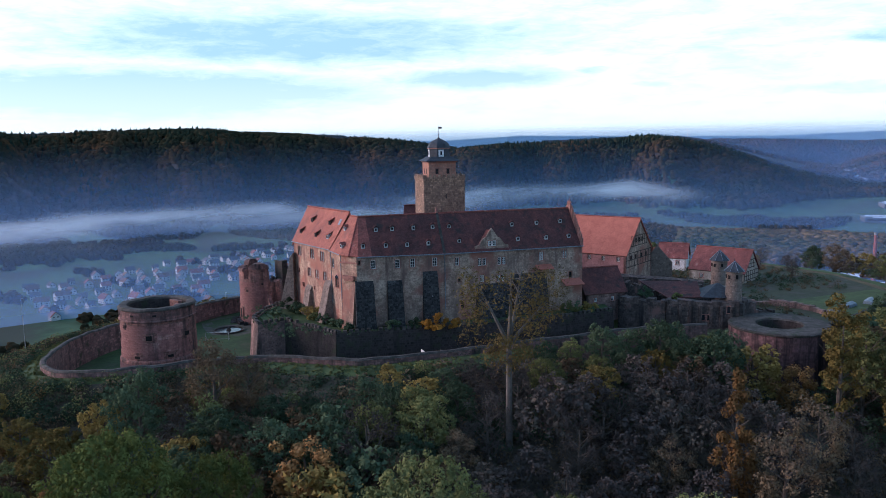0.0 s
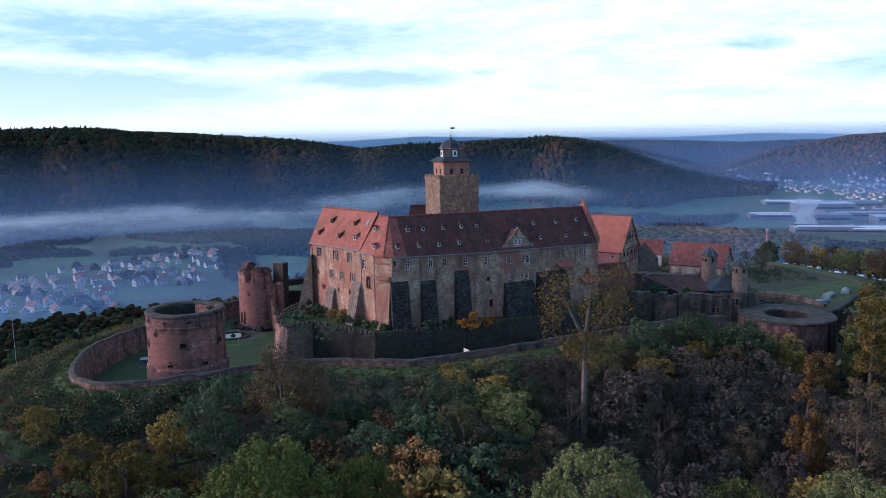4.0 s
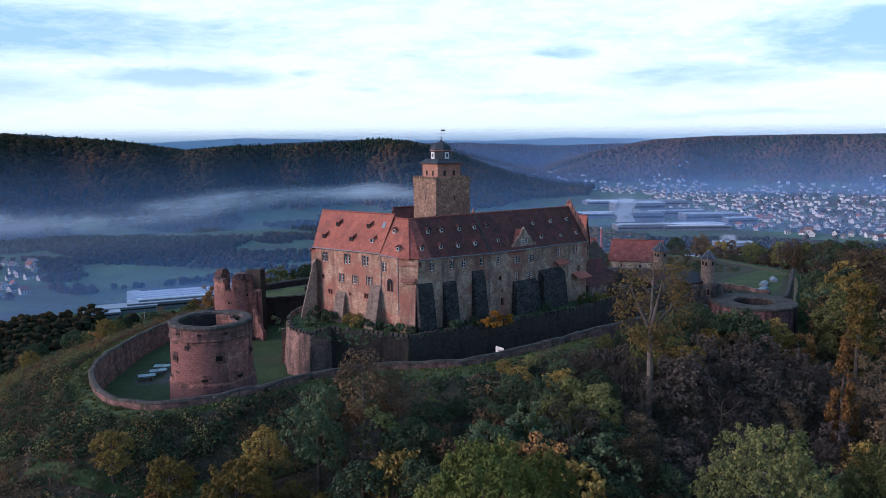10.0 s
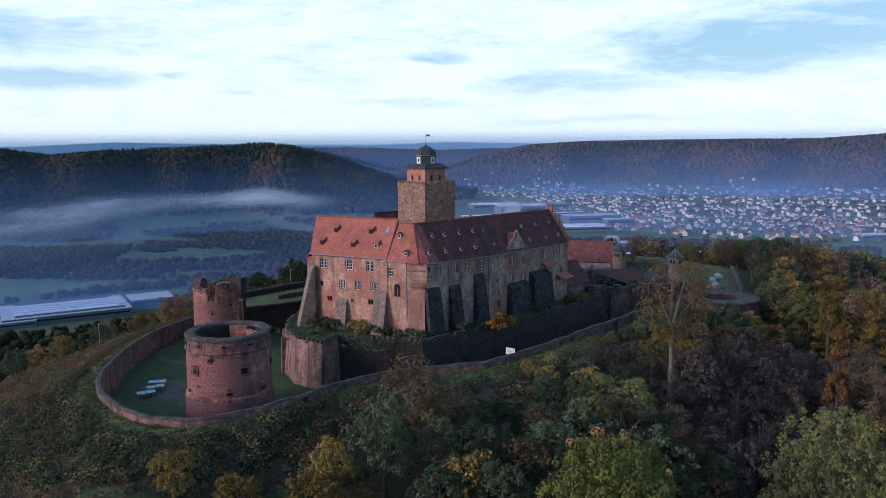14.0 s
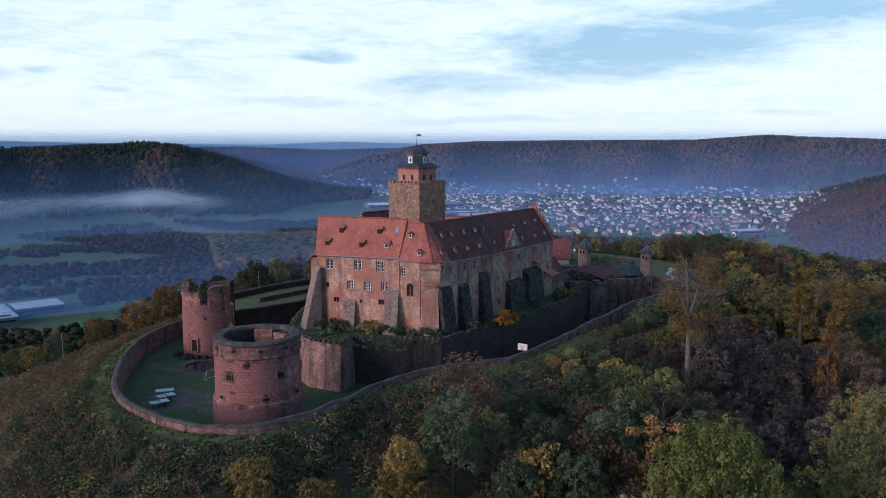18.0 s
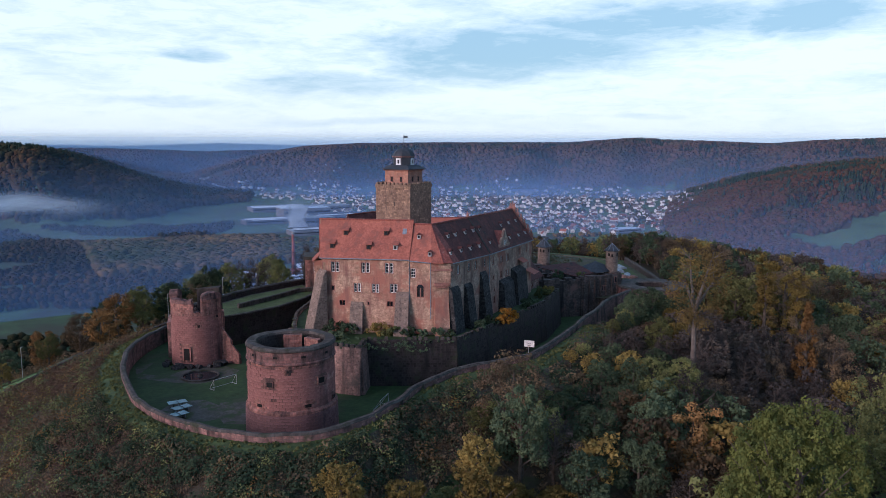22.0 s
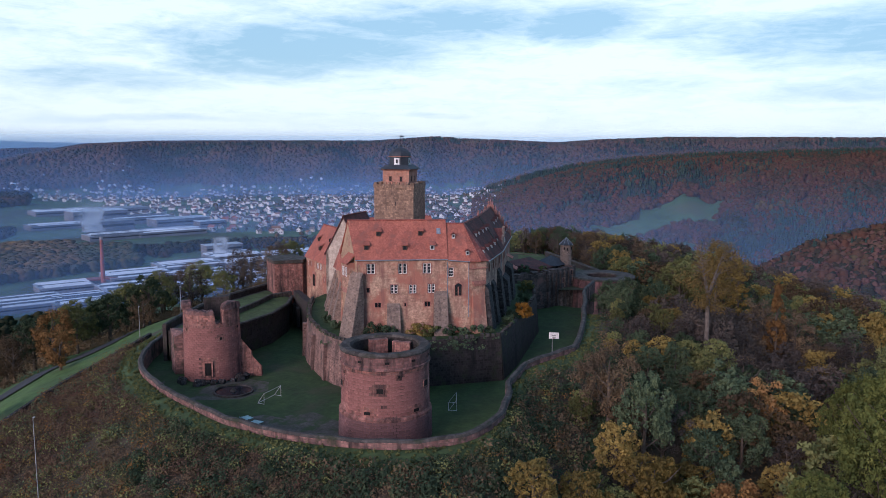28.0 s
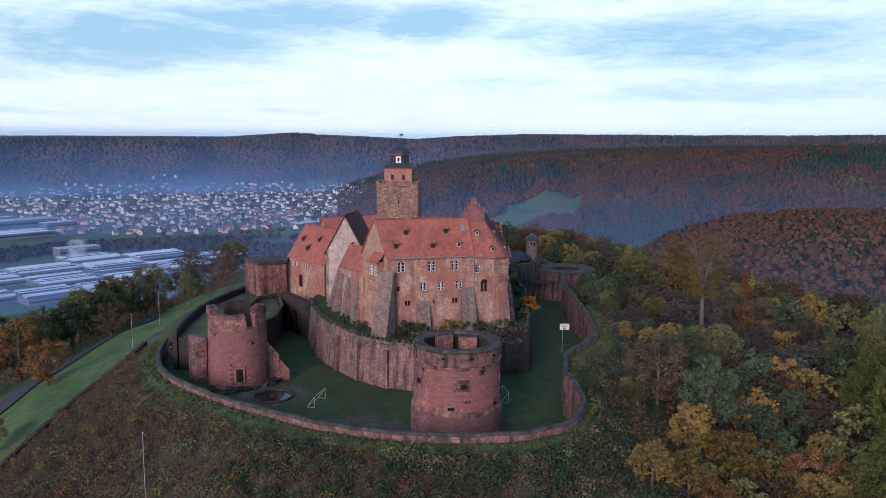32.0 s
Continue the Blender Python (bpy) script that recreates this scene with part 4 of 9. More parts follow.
# ---- round towers ----
def embrasure(parent, centre, radius, az, z, w=0.9, h=0.6, stone=SANDSTONE):
    """A gun port: stone cheeks round a near-black block that paints the shade of the opening."""
    a = radians(az)
    d = Vector((math.sin(a), math.cos(a), 0))
    t = math.atan2(d.y, d.x) - math.pi / 2
    c = Vector((*centre, z)) + d * radius
    bm = bmesh.new()
    s = Vector((d.y, -d.x, 0))
    for k in (-1, 1):
        box(bm, c + s * k * (w / 2 + 0.07), (0.14, 0.16, h + 0.24), t)
        box(bm, c + Vector((0, 0, k * (h / 2 + 0.06))), (w, 0.16, 0.12), t)
    e = part("embrasure", bm, stone, parent)
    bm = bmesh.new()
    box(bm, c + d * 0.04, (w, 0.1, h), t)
    part("opening", bm, OPENING_SHADE, e, "near-black block for the shade in the gun port")


rt = thing("round_tower", (-47.7, 128.2, 0), "massive roofless round tower of stained red sandstone", "tower")
RC = (-47.7, 128.2)
bm = bmesh.new()
lathe(bm, RC, [(6.42, -0.3), (6.32, 3.9), (6.16, 4.15), (6.02, 4.25), (5.94, 10.3)], 72)
part("shaft", bm, SANDSTONE, rt)
bm = bmesh.new()
lathe(bm, RC, [(5.94, 10.3), (6.14, 10.42), (6.14, 10.62), (6.0, 10.7), (6.02, 12.1), (6.16, 12.2)], 72)
part("parapet", bm, PARAPET_STONE, rt, "blackened parapet ring")
bm = bmesh.new()
lathe(bm, RC, [(6.16, 12.2), (6.16, 12.42), (5.9, 12.68), (4.75, 12.62), (4.6, 12.3)], 72, wobble=0.12)
part("wall_walk", bm, CAP_STONE, rt, "weathered mossy wall walk")
# the shade down in the hollow is put into near-black stone
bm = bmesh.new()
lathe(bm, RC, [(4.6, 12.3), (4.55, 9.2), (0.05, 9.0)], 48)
part("interior", bm, ZWINGER_SHADED, rt, "hollow interior with its shade painted into the stone")
bm = bmesh.new()
box(bm, (RC[0] + 2.2, RC[1] + 2.6, 10.7), (2.6, 0.7, 3.4), radians(-40))
box(bm, (RC[0] + 3.3, RC[1] - 0.6, 10.6), (0.7, 2.6, 3.2), radians(10))
part("inner_wall", bm, SANDSTONE, rt, "broken inner wall")
RT_PORTS = ((-116, 7.8, 0.85, 0.62), (-185, 7.9, 0.95, 0.75), (-245, 7.9, 0.9, 0.7), (-50, 7.8, 0.95, 0.75), (-100, 4.75, 0.9, 0.42), (-165, 4.75, 0.9, 0.42), (-215, 4.75, 0.9, 0.42),
                    (-125, 11.5, 0.6, 0.3), (-160, 11.5, 0.6, 0.3), (-195, 11.5, 0.6, 0.3), (-90, 11.5, 0.6, 0.3), (-140, 9.6, 0.3, 0.3), (-60, 9.6, 0.3, 0.3))
for az, z, w, h in RT_PORTS:
    embrasure(rt, RC, 6.0 if z < 10.5 else 6.0, az, z, w, h, SANDSTONE if z < 10.5 else PARAPET_STONE)

ft = thing("ruined_tower", (-39.56, 168.36, 0), "broken round tower of red sandstone with an open back", "tower")
FC = (-39.56, 168.36)


def broken_ring(bm, centre, r0, r1, z0, tops, a0, a1, n):
    """A ring of masonry with an uneven crown; angles clockwise from north in degrees."""
    cols = []
    for i in range(n + 1):
        a = radians(a0 + (a1 - a0) * i / n)
        z = tops(i / n)
        s, c = math.sin(a), math.cos(a)
        cols.append([bm.verts.new((centre[0] + s * r, centre[1] + c * r, zz)) for r, zz in ((r1 * 1.03, z0), (r1, z), (r0, z + 0.1), (r0, z0))])
    for p, q in zip(cols[:-1], cols[1:]):
        for j in range(3):
            bm.faces.new((p[j], p[j + 1], q[j + 1], q[j]))
    for col in (cols[0], cols[-1]):
        bm.faces.new(col)
    return bm


def crown(s, base, amp):
    return base + amp * (0.6 * math.sin(s * 23) + 0.4 * math.sin(s * 57 + 1)) * 0.5




def shell_top(s):
    az = -250 + 230 * s
    if az > -64:
        z = 12.3
    elif az > -141:
        z = 11.8
    elif az > -158:
        z = 9.8
    elif az > -214:
        z = 12.2
    else:
        z = 9.0
    return z + 0.12 * math.sin(s * 61) + 0.10 * math.sin(s * 137)


bm = broken_ring(bmesh.new(), FC, 3.5, 4.62, -0.3, shell_top, -250, -20, 92)
part("shell", bm, SANDSTONE, ft)
for a0, a1 in ((-213, -160), (-62, -24)):
    n = 14
    bm = broken_ring(bmesh.new(), FC, 3.35, 4.74, 12.0, lambda s: 12.45 + 0.75 * math.sin(math.pi * min(1, max(0, s))) ** 0.5, a0, a1, n)
    part("battlement", bm, PARAPET_STONE, ft, "weathered rounded battlement")
bm = broken_ring(bmesh.new(), FC, 3.6, 4.66, 11.4, lambda s: crown(s, 12.0, 0.3), -138, -66, 26)
part("wall_crown", bm, PARAPET_STONE, ft, "crumbling weathered wall crown")
bm = broken_ring(bmesh.new(), FC, 3.7, 4.6, -0.3, lambda s: crown(s, 8.4, 1.4), -20, 110, 36)
part("back_wall", bm, ZWINGER_RED, ft, "lower ruined back wall")
bm = bmesh.new()
prism(bm, [(-37.4, 172.4), (-35.0, 168.6), (-33.9, 169.3), (-36.3, 173.1)], -0.3, [12.6, 12.9, 13.1, 12.4], 0.02)
part("inner_wall", bm, ZWINGER_SHADED, ft, "dark standing piece of the inner wall")
bm = bmesh.new()
prism(bm, [(-37.6, 164.2), (-36.6, 162.4), (-35.9, 162.8), (-36.9, 164.6)], -0.2, [6.8, 4.4, 4.0, 6.4], 0.05)
prism(bm, [(-36.6, 162.4), (-35.9, 160.9), (-35.2, 161.3), (-35.9, 162.8)], -0.2, [3.6, 1.8, 1.6, 3.2], 0.05)
part("stub_wall", bm, SANDSTONE, ft, "crumbling stub of a torn-off wall")
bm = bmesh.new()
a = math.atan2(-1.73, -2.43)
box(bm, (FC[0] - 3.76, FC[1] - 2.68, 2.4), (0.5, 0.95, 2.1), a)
part("doorway", bm, OPENING_SHADE, ft, "near-black block for the shade in the doorway")
bm = bmesh.new()
for k in (-1, 1):
    box(bm, (FC[0] - 3.80 - k * 0.38, FC[1] - 2.70 + k * 0.54, 2.4), (0.5, 0.22, 2.4), a)
box(bm, (FC[0] - 3.80, FC[1] - 2.70, 3.6), (0.5, 1.5, 0.28), a)
part("door_surround", bm, DRESSED, ft, "dressed stone door surround")
FT_PORTS = ((-152, 7.4, 0.40, 0.45), (-195, 8.8, 0.40, 0.40), (-75, 8.8, 0.35, 0.35), (-125.5, 2.4, 1.5, 2.6))
for az, z, w, h in FT_PORTS[:3]:
    embrasure(ft, FC, 4.64, az, z, w, h)
bm = bmesh.new()
for i in range(26):
    a = radians(-200 + 130 * random.random())
    r = 4.8 + 1.6 * random.random()
    s = 0.5 + 0.7 * random.random()
    box(bm, (FC[0] + math.sin(a) * r, FC[1] + math.cos(a) * r, s * 0.3), (s, s * 0.8, s * 0.8), random.random() * 3, Matrix.Rotation(random.random() * 0.5, 4, "X"))
rub = part("rubble", bm, RUBBLE)
tagged(rub, "heap of tumbled stones at the tower foot", "rubble", kind="stuff")

basin = thing("fountain_basin", (-44.7, 159.0, 0), "round stone basin with dark water in the lawn", "basin")
bm = bmesh.new()
lathe(bm, (-44.7, 159.0), [(3.2, 0.0), (3.2, 0.30), (2.85, 0.30), (2.85, 0.05)], 40)
part("rim", bm, CAP_STONE, basin)
bm = bmesh.new()
lathe(bm, (-44.7, 159.0), [(2.86, 0.12), (0.02, 0.12)], 40)
part("water", bm, GLASS, basin, "dark still water")
bm = bmesh.new()
lathe(bm, (-44.7, 159.0), [(0.55, 0.05), (0.45, 0.35), (0.22, 0.42), (0.20, 0.55), (0.32, 0.60), (0.02, 0.62)], 20)
part("pedestal", bm, CAP_STONE, basin)

# ---- inner ward: zwinger wall and terrace ----
ZW = [(-8.2, 171.8), (-15.2, 167.2), (-21.3, 162.5), (-24.9, 159.1), (-27.9, 155.4), (-30.1, 152.6), (-31.8, 150.0), (-33.2, 147.0), (-33.9, 144.2), (-34.0, 140.9), (-34.4, 137.3),
      (-32.0, 131.9), (-28.0, 135.1), (-17.6, 124.6), (-8.0, 126.2), (1.0, 128.3), (17.0, 132.2), (30.5, 138.3)]
zwg = thing("zwinger_wall", (-20, 140, 0), "tall battered inner ward wall of red and dark stone, shade painted into the south side, with crumbling crenels", "wall", kind="structure")
for i in range(len(ZW) - 1):
    p, q = Vector(ZW[i]), Vector(ZW[i + 1])
    d = (q - p).normalized()
    n = Vector((-d.y, d.x))
    bm = bmesh.new()
    lo = [p - n * 0.7 - d * 0.15, q - n * 0.7 + d * 0.15, q + n * 0.6, p + n * 0.6]
    hi = [p - d * 0.02, q + d * 0.02, q + n * 0.7, p + n * 0.7]
    a = [bm.verts.new((v.x, v.y, -0.5)) for v in lo]
    b = [bm.verts.new((v.x, v.y, 7.5)) for v in hi]
    for j in range(4):
        bm.faces.new((a[j], a[(j + 1) % 4], b[(j + 1) % 4], b[j]))
    bm.faces.new(b)
    # west runs red; the south runs carry their shade in the stone colour
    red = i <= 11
    part("wall", bm, ZWINGER_RED if red else ZWINGER_SHADED, zwg)
    L = (q - p).length
    k = max(1, round(L / 0.95))
    for j in range(k):
        if random.random() < 0.12:
            continue
        c = p + d * (L * (j + 0.5) / k) + n * 0.28
        bm = bmesh.new()
        hgt = 0.42 + 0.22 * random.random()
        box(bm, (c.x, c.y, 7.45 + hgt / 2), (0.52 + 0.15 * random.random(), 0.5, hgt), math.atan2(d.y, d.x))
        part("merlon", bm, CAP_STONE, zwg)
flat("terrace", ZW + [(30, 150), (10, 176)], 7.25, LAWN, "overgrown terrace between the inner wall and the buildings", "terrace", heart=(-12, 148))

# pilaster strips on the outer face of the west wall
for i in (2, 4, 6, 8):
    p, q = Vector(ZW[i]), Vector(ZW[i + 1])
    d = (q - p).normalized()
    n = Vector((-d.y, d.x))
    bm = bmesh.new()
    prism(bm, [tuple(p - n * 0.95 - d * 0.5), tuple(p - n * 1.1 + d * 0.5), tuple(p + d * 0.5), tuple(p - d * 0.5)], -0.3, 6.2, 0.3)
    part("pilaster", bm, ZWINGER_RED, zwg)

# ---- the main range ----
W0, K1, K2, S1, S2 = (-27.92, 146.55), (-17.03, 130.74), (-14.4, 129.0), (0.2, 132.95), (25.6, 142.3)
BASE = 7.1
wr = thing("main_range", (-15, 138, BASE), "long castle range of rose render with steep tiled roofs", "castle building")
fw = Wall(W0, K1, BASE, 20.0, 0.8)
fb = Wall(K1, K2, BASE, 19.6, 0.8)
fs = Wall(K2, S1, BASE, 19.3, 0.8)
fe = Wall(S1, S2, BASE, 18.9, 0.8)
NB = fw.at(-2.8, 0, 7.7)[:2]
fn = Wall(NB, W0, BASE, 20.0, 0.8)
off = -0.72
W_WIN = [(2.32, 18.5, 1.45, 1.75, 2), (7.65, 18.5, 1.45, 1.75, 2), (11.77, 18.5, 1.45, 1.75, 2), (15.88, 17.8, 0.85, 1.6, 1), (6.2, 15.0, 1.25, 1.5, 2), (9.37, 14.97, 1.25, 1.5, 2), (12.55, 15.05, 1.3, 1.55, 2), (17.15, 14.5, 1.2, 1.6, 2)]
W_SMALL = [(1.84, 14.84, 0.5, 0.8), (3.2, 12.3, 0.42, 0.85), (3.75, 12.3, 0.42, 0.85), (8.11, 12.3, 0.32, 0.55), (11.6, 12.35, 0.42, 0.85), (12.15, 12.35, 0.42, 0.85), (0.15 + 0.2, 18.5, 0.5, 1.5)]
bm = bmesh.new()
fw.build(bm, [w[:4] for w in W_WIN] + W_SMALL)
part("west_wall", bm, FACADE, wr)
for w in W_WIN:
    window(fw, wr, *w[:4], lights=w[4], rows=4 if w[3] > 1.9 else 3, arched=w[0] > 17)
for w in W_SMALL:
    slit(fw, wr, *w)
bm = bmesh.new()
fb.build(bm, [])
part("corner_wall", bm, FACADE, wr)
bm = bmesh.new()
fb.slab(bm, fb.len / 2, 15.9, fb.len * 0.8, 0.5, -0.55, 0.02)
part("corbel", bm, DRESSED, wr)
bm = bmesh.new()
fb.slab(bm, fb.len / 2, 15.5, fb.len * 0.6, 0.4, -0.35, 0.02)
part("corbel", bm, DRESSED, wr)
bm = bmesh.new()
fb.slab(bm, fb.len / 2, 18.35, fb.len + 0.5, 0.22, -0.18, 0.02)
part("corbel", bm, DRESSED, wr, "dressed stone corbel ledge")
S_WIN = [(3.52 + off, 17.95, 0.85, 1.5, 1), (7.65 + off, 17.85, 0.85, 1.5, 1), (10.31 + off, 17.84, 0.85, 1.5, 1), (14.21 + off, 17.79, 0.85, 1.5, 1)]
S_SMALL = [(0.5, 18.4, 0.4, 0.7)]
bm = bmesh.new()
fs.build(bm, [w[:4] for w in S_WIN] + S_SMALL)
part("south_wall", bm, FACADE_SOUTH, wr)
for w in S_WIN:
    window(fs, wr, *w[:4], lights=w[4])
for w in S_SMALL:
    slit(fs, wr, *w)
E_WIN = [(2.39, 17.6, 0.75, 1.4, 1), (6.65, 17.2, 0.7, 1.3, 1), (7.5, 17.2, 0.7, 1.3, 1), (10.4, 17.1, 0.7, 1.3, 1), (11.25, 17.1, 0.7, 1.3, 1), (18.63, 17.4, 0.85, 1.55, 2), (23.42, 17.5, 0.85, 1.5, 2),
         (7.05, 14.25, 0.9, 1.2, 2), (10.2, 14.05, 0.7, 1.2, 1), (11.0, 14.05, 0.7, 1.2, 1), (18.4, 13.5, 0.6, 1.3, 1), (19.2, 13.5, 0.6, 1.3, 1)]
E_SMALL = [(2.78, 14.3, 0.5, 0.65), (3.3, 11.86, 0.4, 0.45), (3.3, 9.9, 0.7, 1.3), (24.6, 13.6, 0.6, 1.1)]
bm = bmesh.new()
fe.build(bm, [w[:4] for w in E_WIN] + E_SMALL)
part("south_wall", bm, FACADE_SOUTH, wr)
for w in E_WIN:
    window(fe, wr, *w[:4], lights=w[4])
for w in E_SMALL:
    slit(fe, wr, *w)
# back walls towards the courtyard
bm = bmesh.new()
B1, B2, B3 = fw.at(fw.len - 1.0, 0, 7.7)[:2], fs.at(fs.len, 0, 8.9)[:2], fe.at(fe.len, 0, 8.9)[:2]
for p, q, zt in ((B1, NB, 20.0), (B2, fs.at(3.0, 0, 8.9)[:2], 19.3), (B3, B2, 18.9)):
    Wall(p, q, BASE, zt, 0.7).build(bm)
part("courtyard_wall", bm, FACADE, wr)

# roofs
EZ, RZ = 20.1, 26.35
ov = -0.35


bm = bmesh.new()
sheet(bm, [fw.at(-0.25, EZ, ov), fw.at(15.3, EZ, ov), fw.at(15.3, RZ, 3.85), fw.at(-1.6, RZ, 3.85)])
sheet(bm, [fw.at(15.3, EZ, 8.05), fw.at(-3.1, EZ, 8.05), fw.at(-1.6, RZ, 3.85), fw.at(15.3, RZ, 3.85)])
part("west_roof", bm, ROOF_RED, wr, "bright red clay tile roof")
HB, HT = (-15.75, 129.35, 19.55), (-14.4, 133.61, 25.7)
HE = fs.at(0.25, 19.5, ov)
bm = bmesh.new()
sheet(bm, [fw.at(15.3, 19.95, ov), fw.at(19.0, 19.7, ov), HB, HT, fw.at(15.3, 25.75, 3.85)])
part("corner_roof", bm, ROOF_RED, wr, "red clay tile roof over the corner")
bm = bmesh.new()
MR, ER = fs.at(fs.len, 25.75, 4.45), fe.at(fe.len, 25.4, 4.45)
sheet(bm, [HB, HE, HT])
sheet(bm, [HE, fs.at(2.6, 19.4, ov), (HT[0] + 1.2, HT[1] + 0.32, 25.7), HT])
part("hip_roof", bm, ROOF_MAROON, wr, "dark red hip slope")
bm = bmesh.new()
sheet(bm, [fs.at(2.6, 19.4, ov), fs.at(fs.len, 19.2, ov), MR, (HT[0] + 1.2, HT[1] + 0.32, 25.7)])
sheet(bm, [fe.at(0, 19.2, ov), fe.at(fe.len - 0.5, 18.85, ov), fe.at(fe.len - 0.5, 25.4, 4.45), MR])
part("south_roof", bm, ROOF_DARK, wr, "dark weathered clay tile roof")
bm = bmesh.new()
sheet(bm, [fs.at(fs.len, 19.2, 9.2), fs.at(1.0, 19.3, 9.2), HT, MR])
sheet(bm, [fe.at(fe.len - 0.5, 18.85, 9.2), fe.at(0, 19.2, 9.2), MR, fe.at(fe.len - 0.5, 25.4, 4.45)])
sheet(bm, [fw.at(19.5, 19.8, 8.0), fw.at(15.3, 19.9, 8.0), fw.at(15.3, 25.75, 3.85), HT])
part("courtyard_roof", bm, ROOF_RED, wr)
bm = bmesh.new()
for w, u0, u1, z, dp in ((fw, -1.55, 15.3, RZ, 3.85), (fe, 0, fe.len - 0.5, 25.6, 4.45)):
    za, zb = (z, z) if w is fw else (25.78, 25.42)
    tube(bm, w.at(u0, za, dp), w.at(u1, zb, dp), 0.15, 0.15, 6)
tube(bm, HT, MR, 0.15, 0.15, 6)
tube(bm, fw.at(15.3, 25.75, 3.85), HT, 0.15, 0.15, 6)
tube(bm, HT, HB, 0.12, 0.12, 6)
part("ridge_tiles", bm, ROOF_MAROON, wr)
bm = bmesh.new()
for w, u0, u1, za, zb in ((fw, -0.3, 15.3, 20.02, 20.02), (fw, 15.3, 19.0, 19.88, 19.6), (fs, 0.2, fs.len, 19.38, 19.1), (fe, 0, fe.len, 19.1, 18.75)):
    tube(bm, w.at(u0, za, ov - 0.08), w.at(u1, zb, ov - 0.08), 0.09, 0.09, 6)
part("gutter", bm, LEAD, wr, "grey metal gutter")
for w, u, z0 in ((fw, 15.25, 10.5), (fe, 0.1, 9.5), (fw, 18.9, 10)):
    bm = bmesh.new()
    tube(bm, w.at(u, z0, -0.1), w.at(u, 19.6, -0.1), 0.06, 0.06, 6)
    part("downpipe", bm, LEAD, wr, "grey downpipe")

# north gable with its little bay
bm = bmesh.new()
fn.build(bm, [])
a, b = fn.at(0.0, 20.0), fn.at(fn.len, 20.0)
a2, b2 = fn.at(0.0, 20.0, 0.6), fn.at(fn.len, 20.0, 0.6)
m1, m2 = fn.at(fn.len / 2, 26.45, -0.04), fn.at(fn.len / 2, 26.45, 0.5)
poly(bm, (a, b, m1))
poly(bm, (b2, a2, m2))
poly(bm, (b, b2, m2, m1))
poly(bm, (a2, a, m1, m2))
part("gable_wall", bm, OCHRE, wr, "ochre rendered gable")
slit(Wall(fn.p, fn.q, 20, 26), wr, 4.3, 22.9, 0.5, 1.5, solid=True)
bay = bmesh.new()
fn.slab(bay, 5.6, 17.2, 3.0, 4.4, -1.3, 0.0)
bayp = part("bay", bay, FACADE, wr, "projecting oriel bay")
bm = bmesh.new()
sheet(bm, [fn.at(3.9, 19.3, -1.6), fn.at(7.3, 19.3, -1.6), fn.at(7.3, 20.9, 0), fn.at(3.9, 20.9, 0)])
part("bay_roof", bm, ROOF_RED, bayp)
bw = Wall(fn.at(0, 0, -1.3)[:2], fn.at(fn.len, 0, -1.3)[:2], 15, 19.4)
for u, ww, n in ((5.1, 1.1, 2), (6.5, 0.6, 1)):
    window(bw, wr, u, 17.9, ww, 1.6, lights=n, solid=True)
bm = bmesh.new()
prism(bm, [bw.at(4.2, 0)[:2], bw.at(7.0, 0)[:2], fn.at(6.6, 0)[:2], fn.at(4.6, 0)[:2]], 14.2, 15.05)
part("bay_corbel", bm, DRESSED, bayp)


def buttress(w, u, width, top, out, z0=BASE - 0.1, material=BUTTRESS, inset=0.5):
    bm = bmesh.new()
    h = width / 2
    a = [w.at(u - h, z0, -out), w.at(u + h, z0, -out), w.at(u + h, z0, 0.1), w.at(u - h, z0, 0.1)]
    k = inset
    b = [w.at(u - h * 0.9, top - 0.9, -k), w.at(u + h * 0.9, top - 0.9, -k), w.at(u + h * 0.9, top, 0.1), w.at(u - h * 0.9, top, 0.1)]
    va, vb = [bm.verts.new(p) for p in a], [bm.verts.new(p) for p in b]
    for j in range(4):
        bm.faces.new((va[j], va[(j + 1) % 4], vb[(j + 1) % 4], vb[j]))
    bm.faces.new(vb)
    part("buttress", bm, material, wr, "sloping rough stone buttress")


buttress(fw, 6.1, 2.4, 12.7, 1.5)
buttress(fw, 14.1, 2.5, 14.7, 2.2)
corner = Vector((-0.18, -0.983))
buttress(Wall(Vector(W0) - corner * 2, Vector(W0) + corner * 2, BASE, 18), 2.0, 3.0, 18.0, 3.0, inset=0.5)
buttress(fb, fb.len / 2, 2.6, 15.0, 1.3, material=FACADE, inset=0.15)
buttress(fs, 1.2, 3.4, 15.4, 1.5, material=RUBBLE)
buttress(fs, 6.4, 2.8, 15.2, 1.5, material=RUBBLE)
buttress(fs, 12.6, 2.8, 16.4, 1.7, material=RUBBLE)
buttress(fe, 9.0, 6.6, 13.3, 1.6, material=RUBBLE, inset=1.0)
buttress(fe, 16.0, 6.8, 14.6, 2.0, material=RUBBLE, inset=1.3)
bm = bmesh.new()
sheet(bm, [fe.at(17.4, 15.2, -1.3), fe.at(20.6, 15.2, -1.3), fe.at(20.6, 15.9, 0), fe.at(17.4, 15.9, 0)], 0.1)
part("pent_roof", bm, ROOF_ORANGE, wr, "small tiled pent roof")
bm = bmesh.new()
sheet(bm, [fe.at(22.6, 12.0, -2.0), fe.at(26.5, 12.0, -2.0), fe.at(26.5, 12.9, 0), fe.at(22.6, 12.9, 0)], 0.1)
part("pent_roof", bm, ROOF_ORANGE, wr, "small tiled pent roof")

# dormer gable on the south side
bm = bmesh.new()
g0, g1, ga = 5.75, 12.15, 8.95
